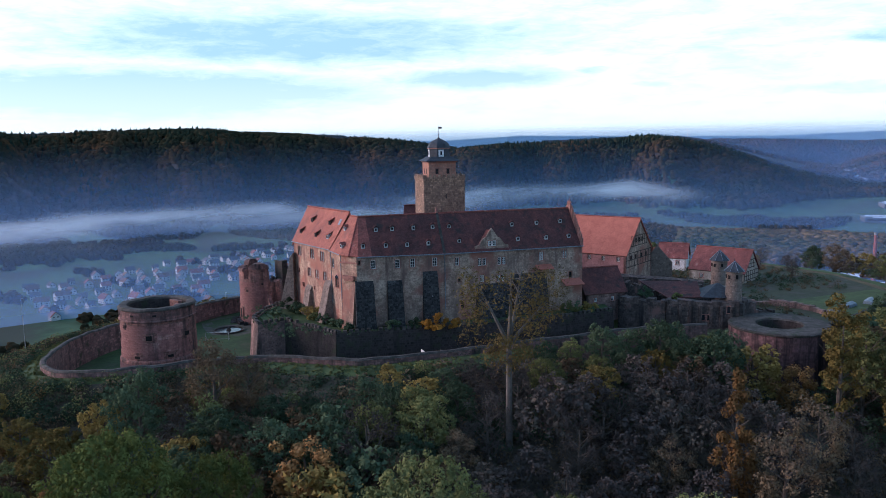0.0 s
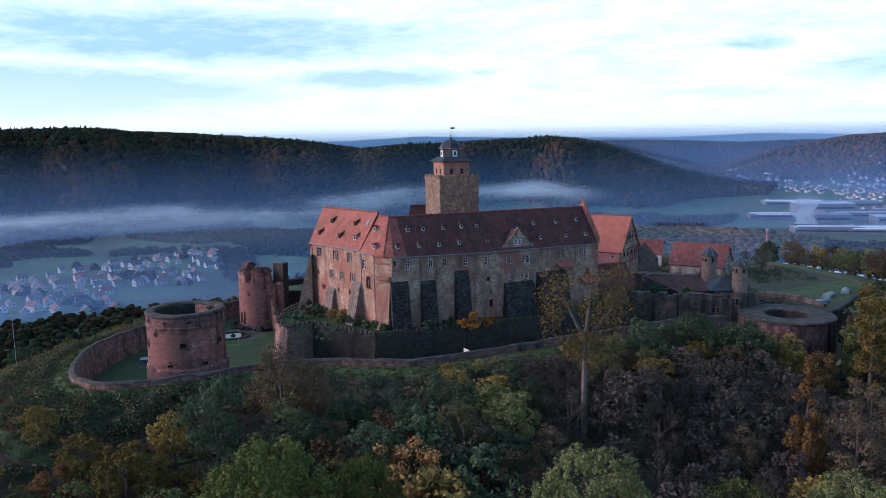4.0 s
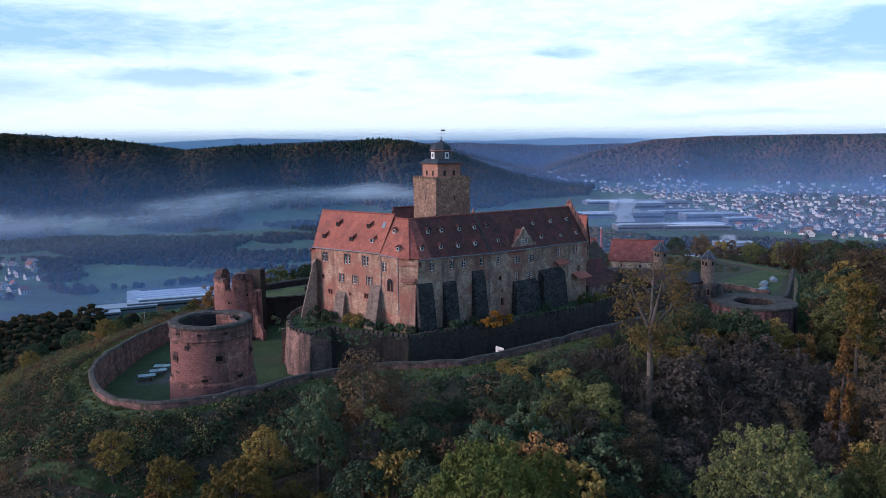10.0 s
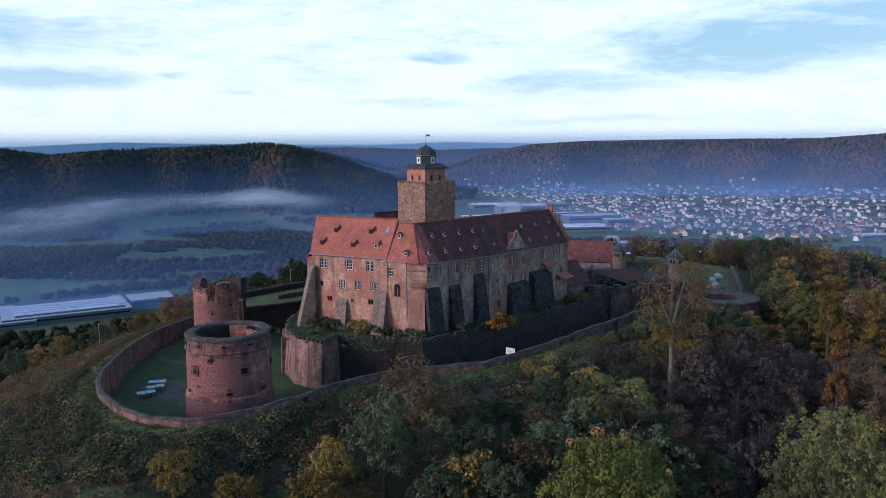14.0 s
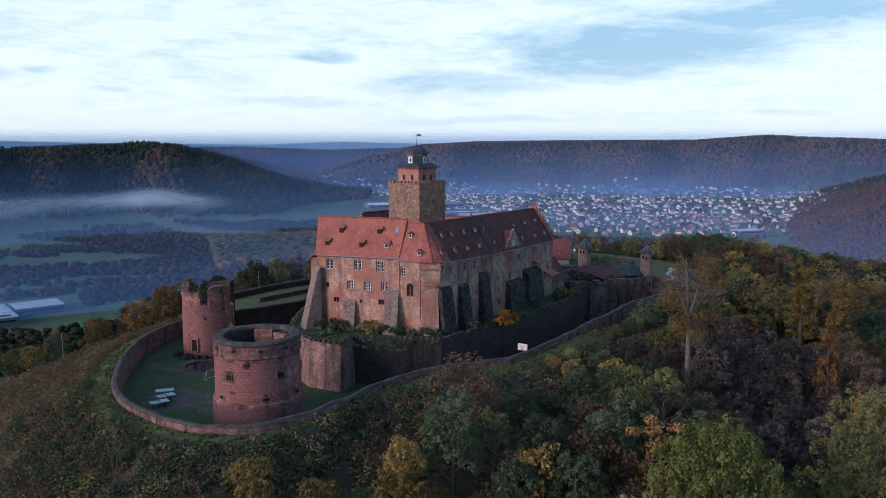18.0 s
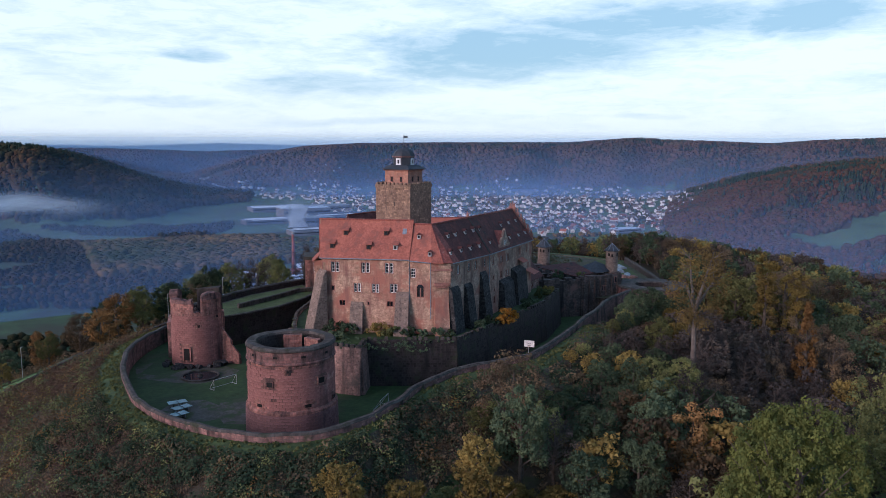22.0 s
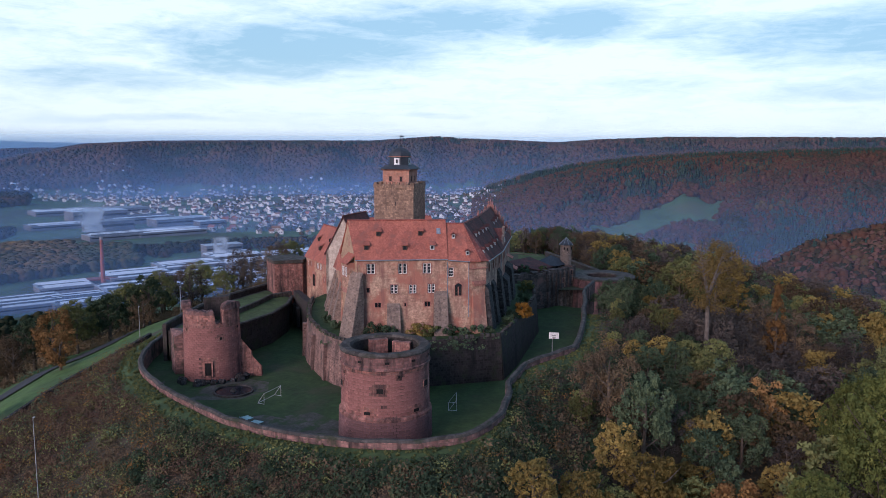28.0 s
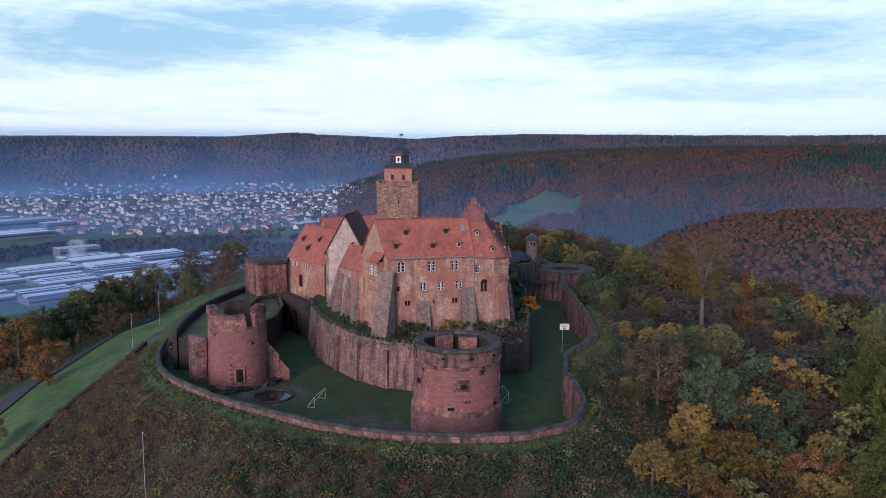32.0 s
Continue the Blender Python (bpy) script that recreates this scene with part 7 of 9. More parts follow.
for a, L, up in ((0.2, 3.0, 8.5), (2.2, 3.6, 7.0), (4.1, 2.6, 9.5), (5.2, 4.2, 5.0)):
    m = Vector((0.2 + math.cos(a) * L * 0.5, 0.1 + math.sin(a) * L * 0.5, fork + up * 0.45))
    e = Vector((math.cos(a) * L, math.sin(a) * L, fork + up))
    tube(bm, (0.2, 0.1, fork - 0.4), m, 0.32, 0.20, 7, False)
    tube(bm, m, e, 0.20, 0.05, 6, False)
    for k in range(9):
        b = a + RNG.uniform(-1.3, 1.3)
        s = m.lerp(e, RNG.uniform(0, 0.9))
        tube(bm, s, s + Vector((math.cos(b) * 2.2, math.sin(b) * 2.2, RNG.uniform(0.3, 2.0))), 0.08, 0.02, 4, False)
tk = part("trunk", to_mesh("trunk", bm, PALE_BARK), None)
tk.parent = tall
cc = [(x, y, z * (24.0 - gz) / 26) for x, y, z in cc]
LEAF_RUST = foliage("rust_leaves", ((0.095, 0.070, 0.034), (0.155, 0.108, 0.042), (0.225, 0.155, 0.054)), patch=0.3)
cr = new("crown", cloud_mesh("crown", leaf_cloud(cc, [r * 0.95 for r in rr], 95, 0.25), LEAF_RUST))
cr.parent = tall
placed.append((8, 96))


def far_from(x, y, gap):
    return all((x - a) ** 2 + (y - b) ** 2 > gap * gap for a, b in placed)


def edge_distance(x, y):
    r, az = math.hypot(x - CX, y - CY), math.degrees(math.atan2(x - CX, y - CY)) % 360
    return r - float(np.interp(az, O_AZ, O_R))


REST_TREES = {}


def thicket(key, x, y, gz, h, wide):
    """One more crown for the joined rest of the wood."""
    i = int(RNG.integers(len(KINDS[key])))
    _, me, h0, _ = KINDS[key][i]
    co = np.empty(len(me.vertices) * 3, np.float32)
    me.vertices.foreach_get("co", co)
    a, s = RNG.uniform(0, 6.28), h / h0
    q = co.reshape(-1, 3) @ np.array([[math.cos(a), math.sin(a), 0], [-math.sin(a), math.cos(a), 0], [0, 0, 1]]) * np.array([s * wide, s * wide, s]) + np.array([x, y, gz])
    REST_TREES.setdefault(key, []).append(q.reshape(-1, 3, 3))


JOINED = {"thin": "w_twig", "bare": "w_twig"}


def slope_tree(x, y, d, h):
    """Which kind of tree grows at a place on the slope."""
    f = noise.noise((x * 0.05, y * 0.05, 3.0)) + RNG.uniform(-0.35, 0.35)
    u = RNG.uniform()
    if x < -36:
        return ("yellow", "olive", "yellow", "brown", "green", "olive", "orange")[int(u * 7)]
    if 2 < x < 52 and 74 < y < 111:
        return "thin" if u < 0.66 else "bare" if u < 0.84 else "brown" if u < 0.95 else "yellow"
    if -32 < x < 8 and y > 90:
        return "green" if u < 0.5 else "olive" if u < 0.72 else "yellow" if u < 0.82 else "brown" if u < 0.93 else "dark"
    if h < 5.5:
        return ("green", "olive", "dark", "yellow", "olive")[int(u * 5)]
    if d > 48:
        return ("olive", "green", "olive", "brown", "bare", "yellow", "green", "brown")[int(u * 8)]
    if x > 55:
        return ("brown", "olive", "brown", "dark", "bare", "yellow", "bare")[int(u * 7)]
    if u < 0.08:
        return "yellow"
    return "bare" if f > 0.2 else "brown" if f > 0.02 else "green" if f > -0.2 else "dark" if f > -0.38 else "olive"


n = 0
for tries in range(9000):
    if n >= 460:
        break
    x, y = RNG.uniform(-68, 125), RNG.uniform(38, 175)
    d = edge_distance(x, y)
    if not 4.5 < d < 78 or (x < 60 and y > 122) or (x < -52 and y > 102 + (x + 52) * 0.3) or (x < -45 and d < 12):
        continue
    if not far_from(x, y, 3.7 if d < 40 else 4.8):
        continue
    cap = 2.6 + 0.20 * d if x < -12 else (7.0 + 0.05 * d if x < 45 else 10.5 + 0.05 * d)
    if x < -12 and d < 9:
        cap = 4.4
    if x < -36:
        cap = min(cap, 1.2)
    if 42 < x < 66 and y > 92:
        cap = -1.5
    gz = float(height(x, y))
    h = min(RNG.uniform(7.0, 13.5), cap - gz)
    if h < 2.5:
        continue
    key = slope_tree(x, y, d, h)
    if key == "thin":
        h = min(h, RNG.uniform(6, 9))
    wide = 1.0 if h > 7 else 1.25
    if n < 225:
        plant(key, x, y, h, wide=wide)
    else:
        thicket(JOINED.get(key, "w_" + key), x, y, gz, h, wide)
    placed.append((x, y))
    n += 1
# the wood on the eastern spur and the lower slopes, joined
n = 0
for tries in range(12000):
    if n >= 520:
        break
    x, y = RNG.uniform(62, 230), RNG.uniform(20, 215)
    d = edge_distance(x, y)
    if not 7 < d < 150 or not far_from(x, y, 5.0):
        continue
    gz = float(height(x, y))
    h = RNG.uniform(9, 15) * (0.75 if d < 14 else 1.0)
    if y > 122:
        h = min(h, RNG.uniform(3.0, 7.5) - gz)
        if h < 3:
            continue
    u, f = RNG.uniform(), noise.noise((x * 0.03, y * 0.03, 8.0))
    key = ("w_brown", "w_twig", "w_brown", "w_olive", "w_green", "w_twig", "w_yellow", "w_dark")[int(min(7, max(0, u * 7 + 3 * f + 0.5)))]
    thicket(key, x, y, gz, h, RNG.uniform(0.85, 1.15))
    placed.append((x, y))
    n += 1
for i in range(1250):
    az, r = RNG.uniform(48, 150), math.sqrt(RNG.uniform(190 ** 2, 560 ** 2))
    x, y = CX + math.sin(radians(az)) * r, CY + math.cos(radians(az)) * r
    if edge_distance(x, y) < 120:
        continue
    u, f = RNG.uniform(), noise.noise((x * 0.012, y * 0.012, 5.0))
    key = ("v_brown", "v_dark", "v_twig", "v_orange", "v_olive", "v_green", "v_orange", "v_dark")[int(min(7, max(0, u * 5 + 4 * f + 1.5)))]
    thicket(key, x, y, float(height(x, y)), RNG.uniform(9, 15), RNG.uniform(0.9, 1.3))
for key, qs in REST_TREES.items():
    tagged(new("slope_wood", cloud_mesh("slope_wood", np.concatenate(qs), KINDS[key][0][1].materials[0])), "dense mixed wood on the castle slope", "woodland", kind="stuff")
# trees by the meadow and the road, in the bailey and in the ward: x, y, kind, height
for x, y, key, h in ((-41.5, 206.5, "orange", 8.5), (-66, 192.5, "yellow", 6.5), (-30, 225, "orange", 12.5), (-22, 228, "olive", 13), (-15, 226, "dark", 12), (-11, 219, "brown", 8.5), (-5, 224, "dark", 13), (-38, 227, "brown", 10), (-47, 222, "olive", 8), (-56, 220, "dark", 8), (-65, 218, "olive", 8), (-75, 216, "dark", 8),
                     (-84, 212, "yellow", 7), (-93, 208, "olive", 8), (-102, 202, "dark", 9), (-110, 196, "brown", 8), (-34, 236, "brown", 12), (-26, 238, "dark", 13), (-18, 238, "olive", 13), (-10, 236, "green", 13), (-2, 236, "olive", 14), (6, 232, "olive", 14), (12, 228, "bare", 13), (5, 242, "dark", 14), (14, 240, "brown", 14), (20, 232, "olive", 14),
                     (28, 228, "bare", 13), (24, 240, "brown", 14), (36, 232, "brown", 13), (44, 236, "bare", 13), (52, 232, "brown", 12), (60, 234, "olive", 12), (-44, 234, "orange", 10), (-54, 231, "brown", 9), (-64, 228, "dark", 9), (-74, 226, "olive", 9), (-84, 222, "dark", 9), (-95, 218, "olive", 9), (-106, 212, "dark", 10), (-116, 206, "olive", 9), (-88, 232, "brown", 10), (-70, 238, "orange", 10), (-52, 242, "dark", 10),
                     (84, 186, "bare", 6.5), (76, 196, "bare", 7), (82, 200, "bare", 6), (70, 190, "thin", 6), (104, 205, "brown", 9), (108, 188, "olive", 8), (104, 218, "dark", 9), (20, 214, "bare", 9), (8, 212, "olive", 9), (30, 217, "brown", 9)):
    inside = edge_distance(x, y) < 0
    plant(key, x, y, h, z=(0.0 if y < 130 else BAIL) if inside else None)


def clump_field(name, pts, size_lo, size_hi, per, leaf, leafm, label, category, flat_=0.7, stems=None):
    """Low growth that nobody could count, as one mesh."""
    cc, rr = [], []
    for x, y, z in pts:
        r = RNG.uniform(size_lo, size_hi)
        cc.append((x, y, z + r * 0.45))
        rr.append(r)
    ob = new(name, cloud_mesh(name, leaf_cloud(cc, rr, per, leaf, flat_), leafm))
    return tagged(ob, label, category, kind="stuff")


def scatter(n, x0, x1, y0, y1, ok, z=None):
    out = []
    while len(out) < n:
        x, y = RNG.uniform(x0, x1), RNG.uniform(y0, y1)
        if ok(x, y):
            out.append((x, y, float(height(x, y)) if z is None else z))
    return out


WAY = [(10, 104), (-12, 103.5), (-34, 101.5), (-50, 99.5), (-62, 101), (-70, 106)]


def off_path(x, y):
    """Away from the trodden path round the hill."""
    best = 99.0
    for (ax, ay), (bx, by) in zip(WAY[:-1], WAY[1:]):
        dx, dy = bx - ax, by - ay
        k = min(1.0, max(0.0, ((x - ax) * dx + (y - ay) * dy) / (dx * dx + dy * dy)))
        best = min(best, math.hypot(x - ax - k * dx, y - ay - k * dy))
    return best > 1.5


def west_slope(x, y):
    d = edge_distance(x, y)
    wx, wy = zip(*LOW_WALL)
    return 4.0 < d < 75 and off_path(x, y) and x < -29 and not (x > -66 and y < 100) and y < float(np.interp(x, wx, wy)) - 0.6


def brambly(x, y):
    return west_slope(x, y) and noise.noise((x * 0.06, y * 0.06, 1.0)) + (y - 140) * 0.006 > 0.0


clump_field("scrub", scatter(6400, -140, -29, 75, 215, west_slope), 0.6, 1.5, 64, 0.18, LEAF_SCRUB, "tangled autumn scrub of brambles and saplings on the slope", "scrub")
clump_field("scrub", scatter(2000, -140, -29, 75, 215, brambly), 0.6, 1.5, 70, 0.17, LEAF_BRAMBLE, "reddish brown bramble thicket on the slope", "scrub")
clump_field("scrub", scatter(520, -140, -29, 75, 215, west_slope), 0.9, 2.1, 110, 0.23, LEAF_OLIVE, "yellow green bushes among the scrub", "scrub", 0.9)
clump_field("scrub", scatter(260, -140, -29, 75, 215, west_slope), 0.9, 1.9, 110, 0.22, LEAF_ORANGE, "rusty saplings among the scrub", "scrub", 1.1)
clump_field("scrub", scatter(420, -140, -29, 75, 215, west_slope), 0.8, 1.9, 100, 0.23, LEAF_GREEN, "green bushes among the scrub", "scrub", 0.9)
clump_field("scrub", scatter(110, -140, -29, 75, 215, west_slope), 0.7, 1.5, 90, 0.20, LEAF_YELLOW, "yellow saplings among the scrub", "scrub", 1.1)
clump_field("scrub", scatter(260, -140, -40, 75, 150, lambda x, y: west_slope(x, y) and 4 < edge_distance(x, y) < 14), 0.9, 1.6, 100, 0.25, LEAF_DARK, "dark green bushes below the ring wall", "scrub")
clump_field("undergrowth", scatter(2300, -70, 125, 40, 130, lambda x, y: 3.6 < edge_distance(x, y) < 75), 0.8, 1.8, 36, 0.36, LEAF_BROWN, "brown leafy undergrowth beneath the trees", "undergrowth")
clump_field("undergrowth", scatter(1700, 0, 78, 66, 122, lambda x, y: 3.4 < edge_distance(x, y)), 0.9, 2.1, 60, 0.24, LEAF_TWIG, "dense twiggy thicket on the slope", "undergrowth", 1.2)
clump_field("undergrowth", scatter(900, -70, 125, 70, 130, lambda x, y: 3.4 < edge_distance(x, y) < 22), 0.7, 1.5, 60, 0.30, LEAF_DARK, "dark green bushes below the ring wall", "undergrowth")
clump_field("undergrowth", scatter(900, -118, 60, 205, 262, lambda x, y: y > 222 + 0.0016 * (x + 12) ** 2 * -1 + 2), 1.2, 2.6, 60, 0.34, LEAF_BROWN, "bushes below the road", "undergrowth")
clump_field("bailey_weeds", scatter(420, 36, 92, 126, 212, lambda x, y: edge_distance(x, y) < -3 and (x > 58 or y > 186) and not (x > 69 and y < 170), BAIL), 0.4, 1.1, 44, 0.22, LEAF_BROWN, "rank weeds and brambles in the outer bailey", "weeds")
clump_field("bailey_weeds", scatter(260, 36, 92, 126, 212, lambda x, y: edge_distance(x, y) < -3 and (x > 58 or y > 186) and not (x > 69 and y < 170), BAIL), 0.5, 1.3, 50, 0.24, LEAF_DARK, "dark bushes in the outer bailey", "weeds")
clump_field("grass_tufts", scatter(1500, -75, 60, 95, 192, lambda x, y: 0.6 < edge_distance(x, y) < 4.3), 0.15, 0.35, 14, 0.22, LEAF_OLIVE, "long grass on the verge", "grass")


def bush(x, y, z, r, leafm, label, per=560, size=0.24):
    cc, rr = crown_clumps(r * 1.5, r, 0.0, 16, "round")
    ob = new("bush", cloud_mesh("bush", leaf_cloud(cc, [q * 1.2 for q in rr], per // 8, size), leafm))
    ob.matrix_basis = Matrix.Translation((x, y, z))
    return tagged(ob, label, "bush")


TZ = 7.25
for x, y, r, m, t in ((-1.2, 127.6, 1.7, LEAF_ROWAN, "bright orange bush on the terrace edge"), (1.2, 128.6, 1.4, LEAF_ROWAN, "bright orange bush on the terrace edge"), (-3.0, 127.6, 1.0, LEAF_ROWAN, "bright orange bush on the terrace edge"),
                      (22.5, 136.8, 1.5, LEAF_OLIVE, "yellow green bush below the south wall"), (26.0, 138.0, 1.3, LEAF_YELLOW, "yellow bush below the south wall"), (24.0, 138.6, 1.2, LEAF_GREEN, "green bush below the south wall"), (12.5, 133.0, 1.5, LEAF_GREEN, "green bush beside the buttress"),
                      (-8.5, 127.3, 1.2, LEAF_DARK, "dark ivy bush by the buttress"), (-5.0, 128.2, 1.3, LEAF_DARK, "dark ivy bush by the buttress"), (-23.6, 137.0, 1.7, LEAF_YELLOW, "yellow bush by the west wall"), (-22.4, 135.4, 1.3, LEAF_OLIVE, "yellow bush by the west wall"), (-28.4, 143.2, 1.7, LEAF_DARK, "dark green bush on the terrace"), (-26.8, 141.0, 1.3, LEAF_GREEN, "green bush between the buttresses"), (-20.6, 132.8, 1.2, LEAF_GREEN, "green bush at the wall foot"), (-17.4, 129.2, 1.2, LEAF_GREEN, "green bush at the wall corner"),
                      (-30.6, 140.0, 1.1, LEAF_GREEN, "green bush on the terrace"), (-19.0, 131.0, 0.9, LEAF_GREEN, "green bush at the wall foot"), (-16.0, 127.6, 0.8, LEAF_GREEN, "green bush at the wall foot"), (-26.0, 152.8, 1.0, LEAF_DARK, "dark ivy at the annex foot"), (-22.6, 157.0, 0.9, LEAF_DARK, "dark ivy at the annex foot"),
                      (38.0, 144.0, 1.4, LEAF_DARK, "weeds on the ruined wall"), (43.0, 141.0, 0.9, LEAF_OLIVE, "weeds on the ruined wall")):
    bush(x, y, TZ if x < 31 else 8.4, r, m, t)
clump_field("terrace_weeds", scatter(200, -36, 30, 124, 160, lambda x, y: (x < -17 and -20 < (y - 146.5) + (x + 28) * 1.45 < -7.5) or (x >= -17 and 0.3 < y - (126.6 + (x + 8) * 0.29) < 2.2), TZ), 0.2, 0.5, 16, 0.22, LEAF_GREEN, "weeds and low shrubs along the terrace", "weeds")
clump_field("coping_weeds", [(a[0] + (b[0] - a[0]) * t + 0.3, a[1] + (b[1] - a[1]) * t + 0.3, 7.45) for a, b in zip(ZW[:-1], ZW[1:]) for t in RNG.uniform(0, 1, 7)], 0.12, 0.34, 12, 0.18, LEAF_GREEN, "weeds growing on the wall top", "weeds")

# ---- far country: woods, town, factories ----
def polar(az, r):
    a = radians(az)
    return CX + math.sin(a) * r, CY + math.cos(a) * r


def far_trees(name, n, az0, az1, r0, r1, size, material, keep_it, label, cone=False, k=4):
    """Woodland seen from afar, as one mesh of small lumpy crowns."""
    az = np.radians(RNG.uniform(az0, az1, n))
    r = np.sqrt(RNG.uniform(r0 ** 2, r1 ** 2, n))
    x, y = CX + np.sin(az) * r, CY + np.cos(az) * r
    z = height(x, y)
    ok = keep_it(np.degrees(az), r, z, x, y)
    x, y, z = x[ok], y[ok], z[ok]
    m = len(x)
    s = size * np.minimum(RNG.uniform(0.6, 1.15, m) * np.exp(RNG.normal(0, 0.14, m)), 1.15)
    t = np.arange(k) * math.tau / k
    rings = ((0.40, 0.02), (0.30, 0.55), (0.16, 1.05)) if cone else ((0.44, -0.05), (0.62, 0.36), (0.50, 0.74))
    cols = []
    for q, (f, up) in enumerate(rings):
        w = RNG.uniform(0.55, 1.35, (m, k)) * f * s[:, None]
        cols.append(np.stack([x[:, None] + np.cos(t + 0.6 * q) * w, y[:, None] + np.sin(t + 0.6 * q) * w, z[:, None] + s[:, None] * up * RNG.uniform(0.85, 1.15, (m, k))], -1))
    cols.append(np.stack([x, y, z + s * (1.40 if cone else 0.94)], -1)[:, None, :])
    V = np.concatenate(cols, 1).reshape(-1, 3)
    base = (np.arange(m) * (3 * k + 1))[:, None]
    i = np.arange(k)
    j = (i + 1) % k
    tri = np.concatenate([np.stack([q * k + i, q * k + j, q * k + k + j], -1) for q in (0, 1)] + [np.stack([q * k + i, q * k + k + j, q * k + k + i], -1) for q in (0, 1)] + [np.stack([2 * k + i, 2 * k + j, np.full(k, 3 * k)], -1)], 0)
    F = (base[:, :, None] + tri[None]).reshape(-1, 3)
    me = bpy.data.meshes.new(name)
    me.vertices.add(len(V))
    me.vertices.foreach_set("co", V.reshape(-1).astype(np.float32))
    nf = len(F)
    me.loops.add(nf * 3)
    me.loops.foreach_set("vertex_index", F.reshape(-1).astype(np.int32))
    me.polygons.add(nf)
    me.polygons.foreach_set("loop_start", np.arange(0, nf * 3, 3, dtype=np.int32))
    me.polygons.foreach_set("loop_total", np.full(nf, 3, dtype=np.int32))
    me.update()
    me.materials.append(material)
    return tagged(new(name, me), label, "woodland", kind="stuff")


def patch(x, y, s=0.004, ph=0.0):
    return np.sin(x * s + ph) * np.cos(y * s * 1.3 - ph) + 0.6 * np.sin((x + y) * s * 2.1 + ph * 2)


def conifer_stand(x, y):
    """Ragged plots of spruce among the broadleaved woods."""
    edge = 0.35 * np.sin(x * 0.031 + y * 0.017) + 0.25 * np.sin(y * 0.053 - x * 0.021)
    return patch(x, y, 0.0062, 1.0) + edge + 0.45 * RNG.normal(0, 1, len(x)) > 0.42


far_trees("hill_woods", 11000, -42, 5, 1450, 2650, 18, FAR_MIX, lambda a, r, z, x, y: (z > VALLEY + 12), "wooded hillside in autumn colours")
far_trees("hill_woods", 7000, -42, 36, 1500, 2600, 16, FAR_DARK, lambda a, r, z, x, y: (z > VALLEY + 16) & (patch(x, y) > -0.1), "dark conifer woods on the hills", True)
far_trees("hill_woods", 6500, 0, 37, 1700, 2600, 17, FAR_MIX, lambda a, r, z, x, y: (z > VALLEY + 10), "wooded spur in autumn colours")
far_trees("hill_woods", 30000, 26, 106, 2450, 3600, 16, FAR_LEAF, lambda a, r, z, x, y: (z > VALLEY + 22) & ~conifer_stand(x, y) & ~meadow_patch(a, r), "wooded ridge in autumn colours")
far_trees("hill_woods", 22000, 61, 112, 1000, 2150, 11, SPUR_LEAF, lambda a, r, z, x, y: (z > VALLEY + 8) & ~conifer_stand(x, y) & ~meadow_patch(a, r), "wooded spur in rust and green")
far_trees("hill_woods", 26000, 40, 108, 1500, 3500, 11, FAR_DARK, lambda a, r, z, x, y: (z > VALLEY + 14) & (conifer_stand(x, y) | (RNG.uniform(0, 1, len(x)) < 0.12)) & ~meadow_patch(a, r), "conifers among the autumn woods", True)
far_trees("beech_wood", 13000, 85, 128, 560, 1010, 6.2, RUST_LEAF, lambda a, r, z, x, y: (z > VALLEY + 20) & ~conifer_stand(x, y), "rust red beech wood on the low ridge", k=5)
far_trees("beech_wood", 9000, 85, 128, 540, 1010, 6.4, FAR_MIX, lambda a, r, z, x, y: z > VALLEY + 6, "mixed trees among the beeches of the low ridge", k=5)
far_trees("spruce_wood", 12000, 83.6, 114, 1030, 1500, 6.5, FAR_DARK, lambda a, r, z, x, y: patch(x, y, 0.0085, 0.4) + 0.35 * RNG.normal(0, 1, len(x)) > -0.15, "dark spruce plantation on the spur", True)
far_trees("hill_woods", 15000, 8, 48, 3380, 3950, 15, FAR_LEAF, lambda a, r, z, x, y: (z > VALLEY + 22) & ~conifer_stand(x, y), "farther wooded ridge in autumn colours")
far_trees("hill_woods", 6000, 8, 48, 3380, 3950, 12, FAR_DARK, lambda a, r, z, x, y: (z > VALLEY + 22) & conifer_stand(x, y), "conifers on the farther ridge", True)


def works_zone(a, r):
    return ((a > 25) & (a < 55) & (r > 740) & (r < 1130)) | ((a > 30) & (a < 44) & (r > 1320)) | ((a > -8) & (a < 8) & (r > 690) & (r < 880))


def valley_ok(a, r, z, x, y):
    hedge = (np.sin(x * 0.021 + 1) + np.sin(y * 0.027 + x * 0.006) + 0.8 * patch(x, y, 0.012, 2.0)) > np.where(r < 640, -0.6, np.where(a > 6, -0.35, 0.35))
    wood = np.where(a > 0, patch(x, y, 0.009, 2.0) > 0.55, patch(x, y, 0.008, 2.0) > -0.15)
    village = (a < -11) & (r > 750) & (r < 1200) & (patch(x, y, 0.03, 1.0) < 0.9)
    return (z < VALLEY + 60) & (hedge | wood) & ~village & ~works_zone(a, r) & ~((a > 42) & (r > 1300))


far_trees("valley_woods", 34000, -45, 62, 300, 1650, 9, VALLEY_LEAF, valley_ok, "hedges and copses in the valley")
far_trees("valley_woods", 6000, 40, 66, 1120, 2700, 8, VALLEY_LEAF, lambda a, r, z, x, y: (patch(x, y, 0.02, 1.0) > 0.5) & ~works_zone(a, r), "trees among the houses of the town")
far_trees("valley_woods", 18000, 56, 112, 520, 1900, 10, SPUR_LEAF, lambda a, r, z, x, y: ((a > 66) | (r < 1000)) & ~conifer_stand(x, y) & ~meadow_patch(a, r) & ~works_zone(a, r), "autumn woods below the castle hill")
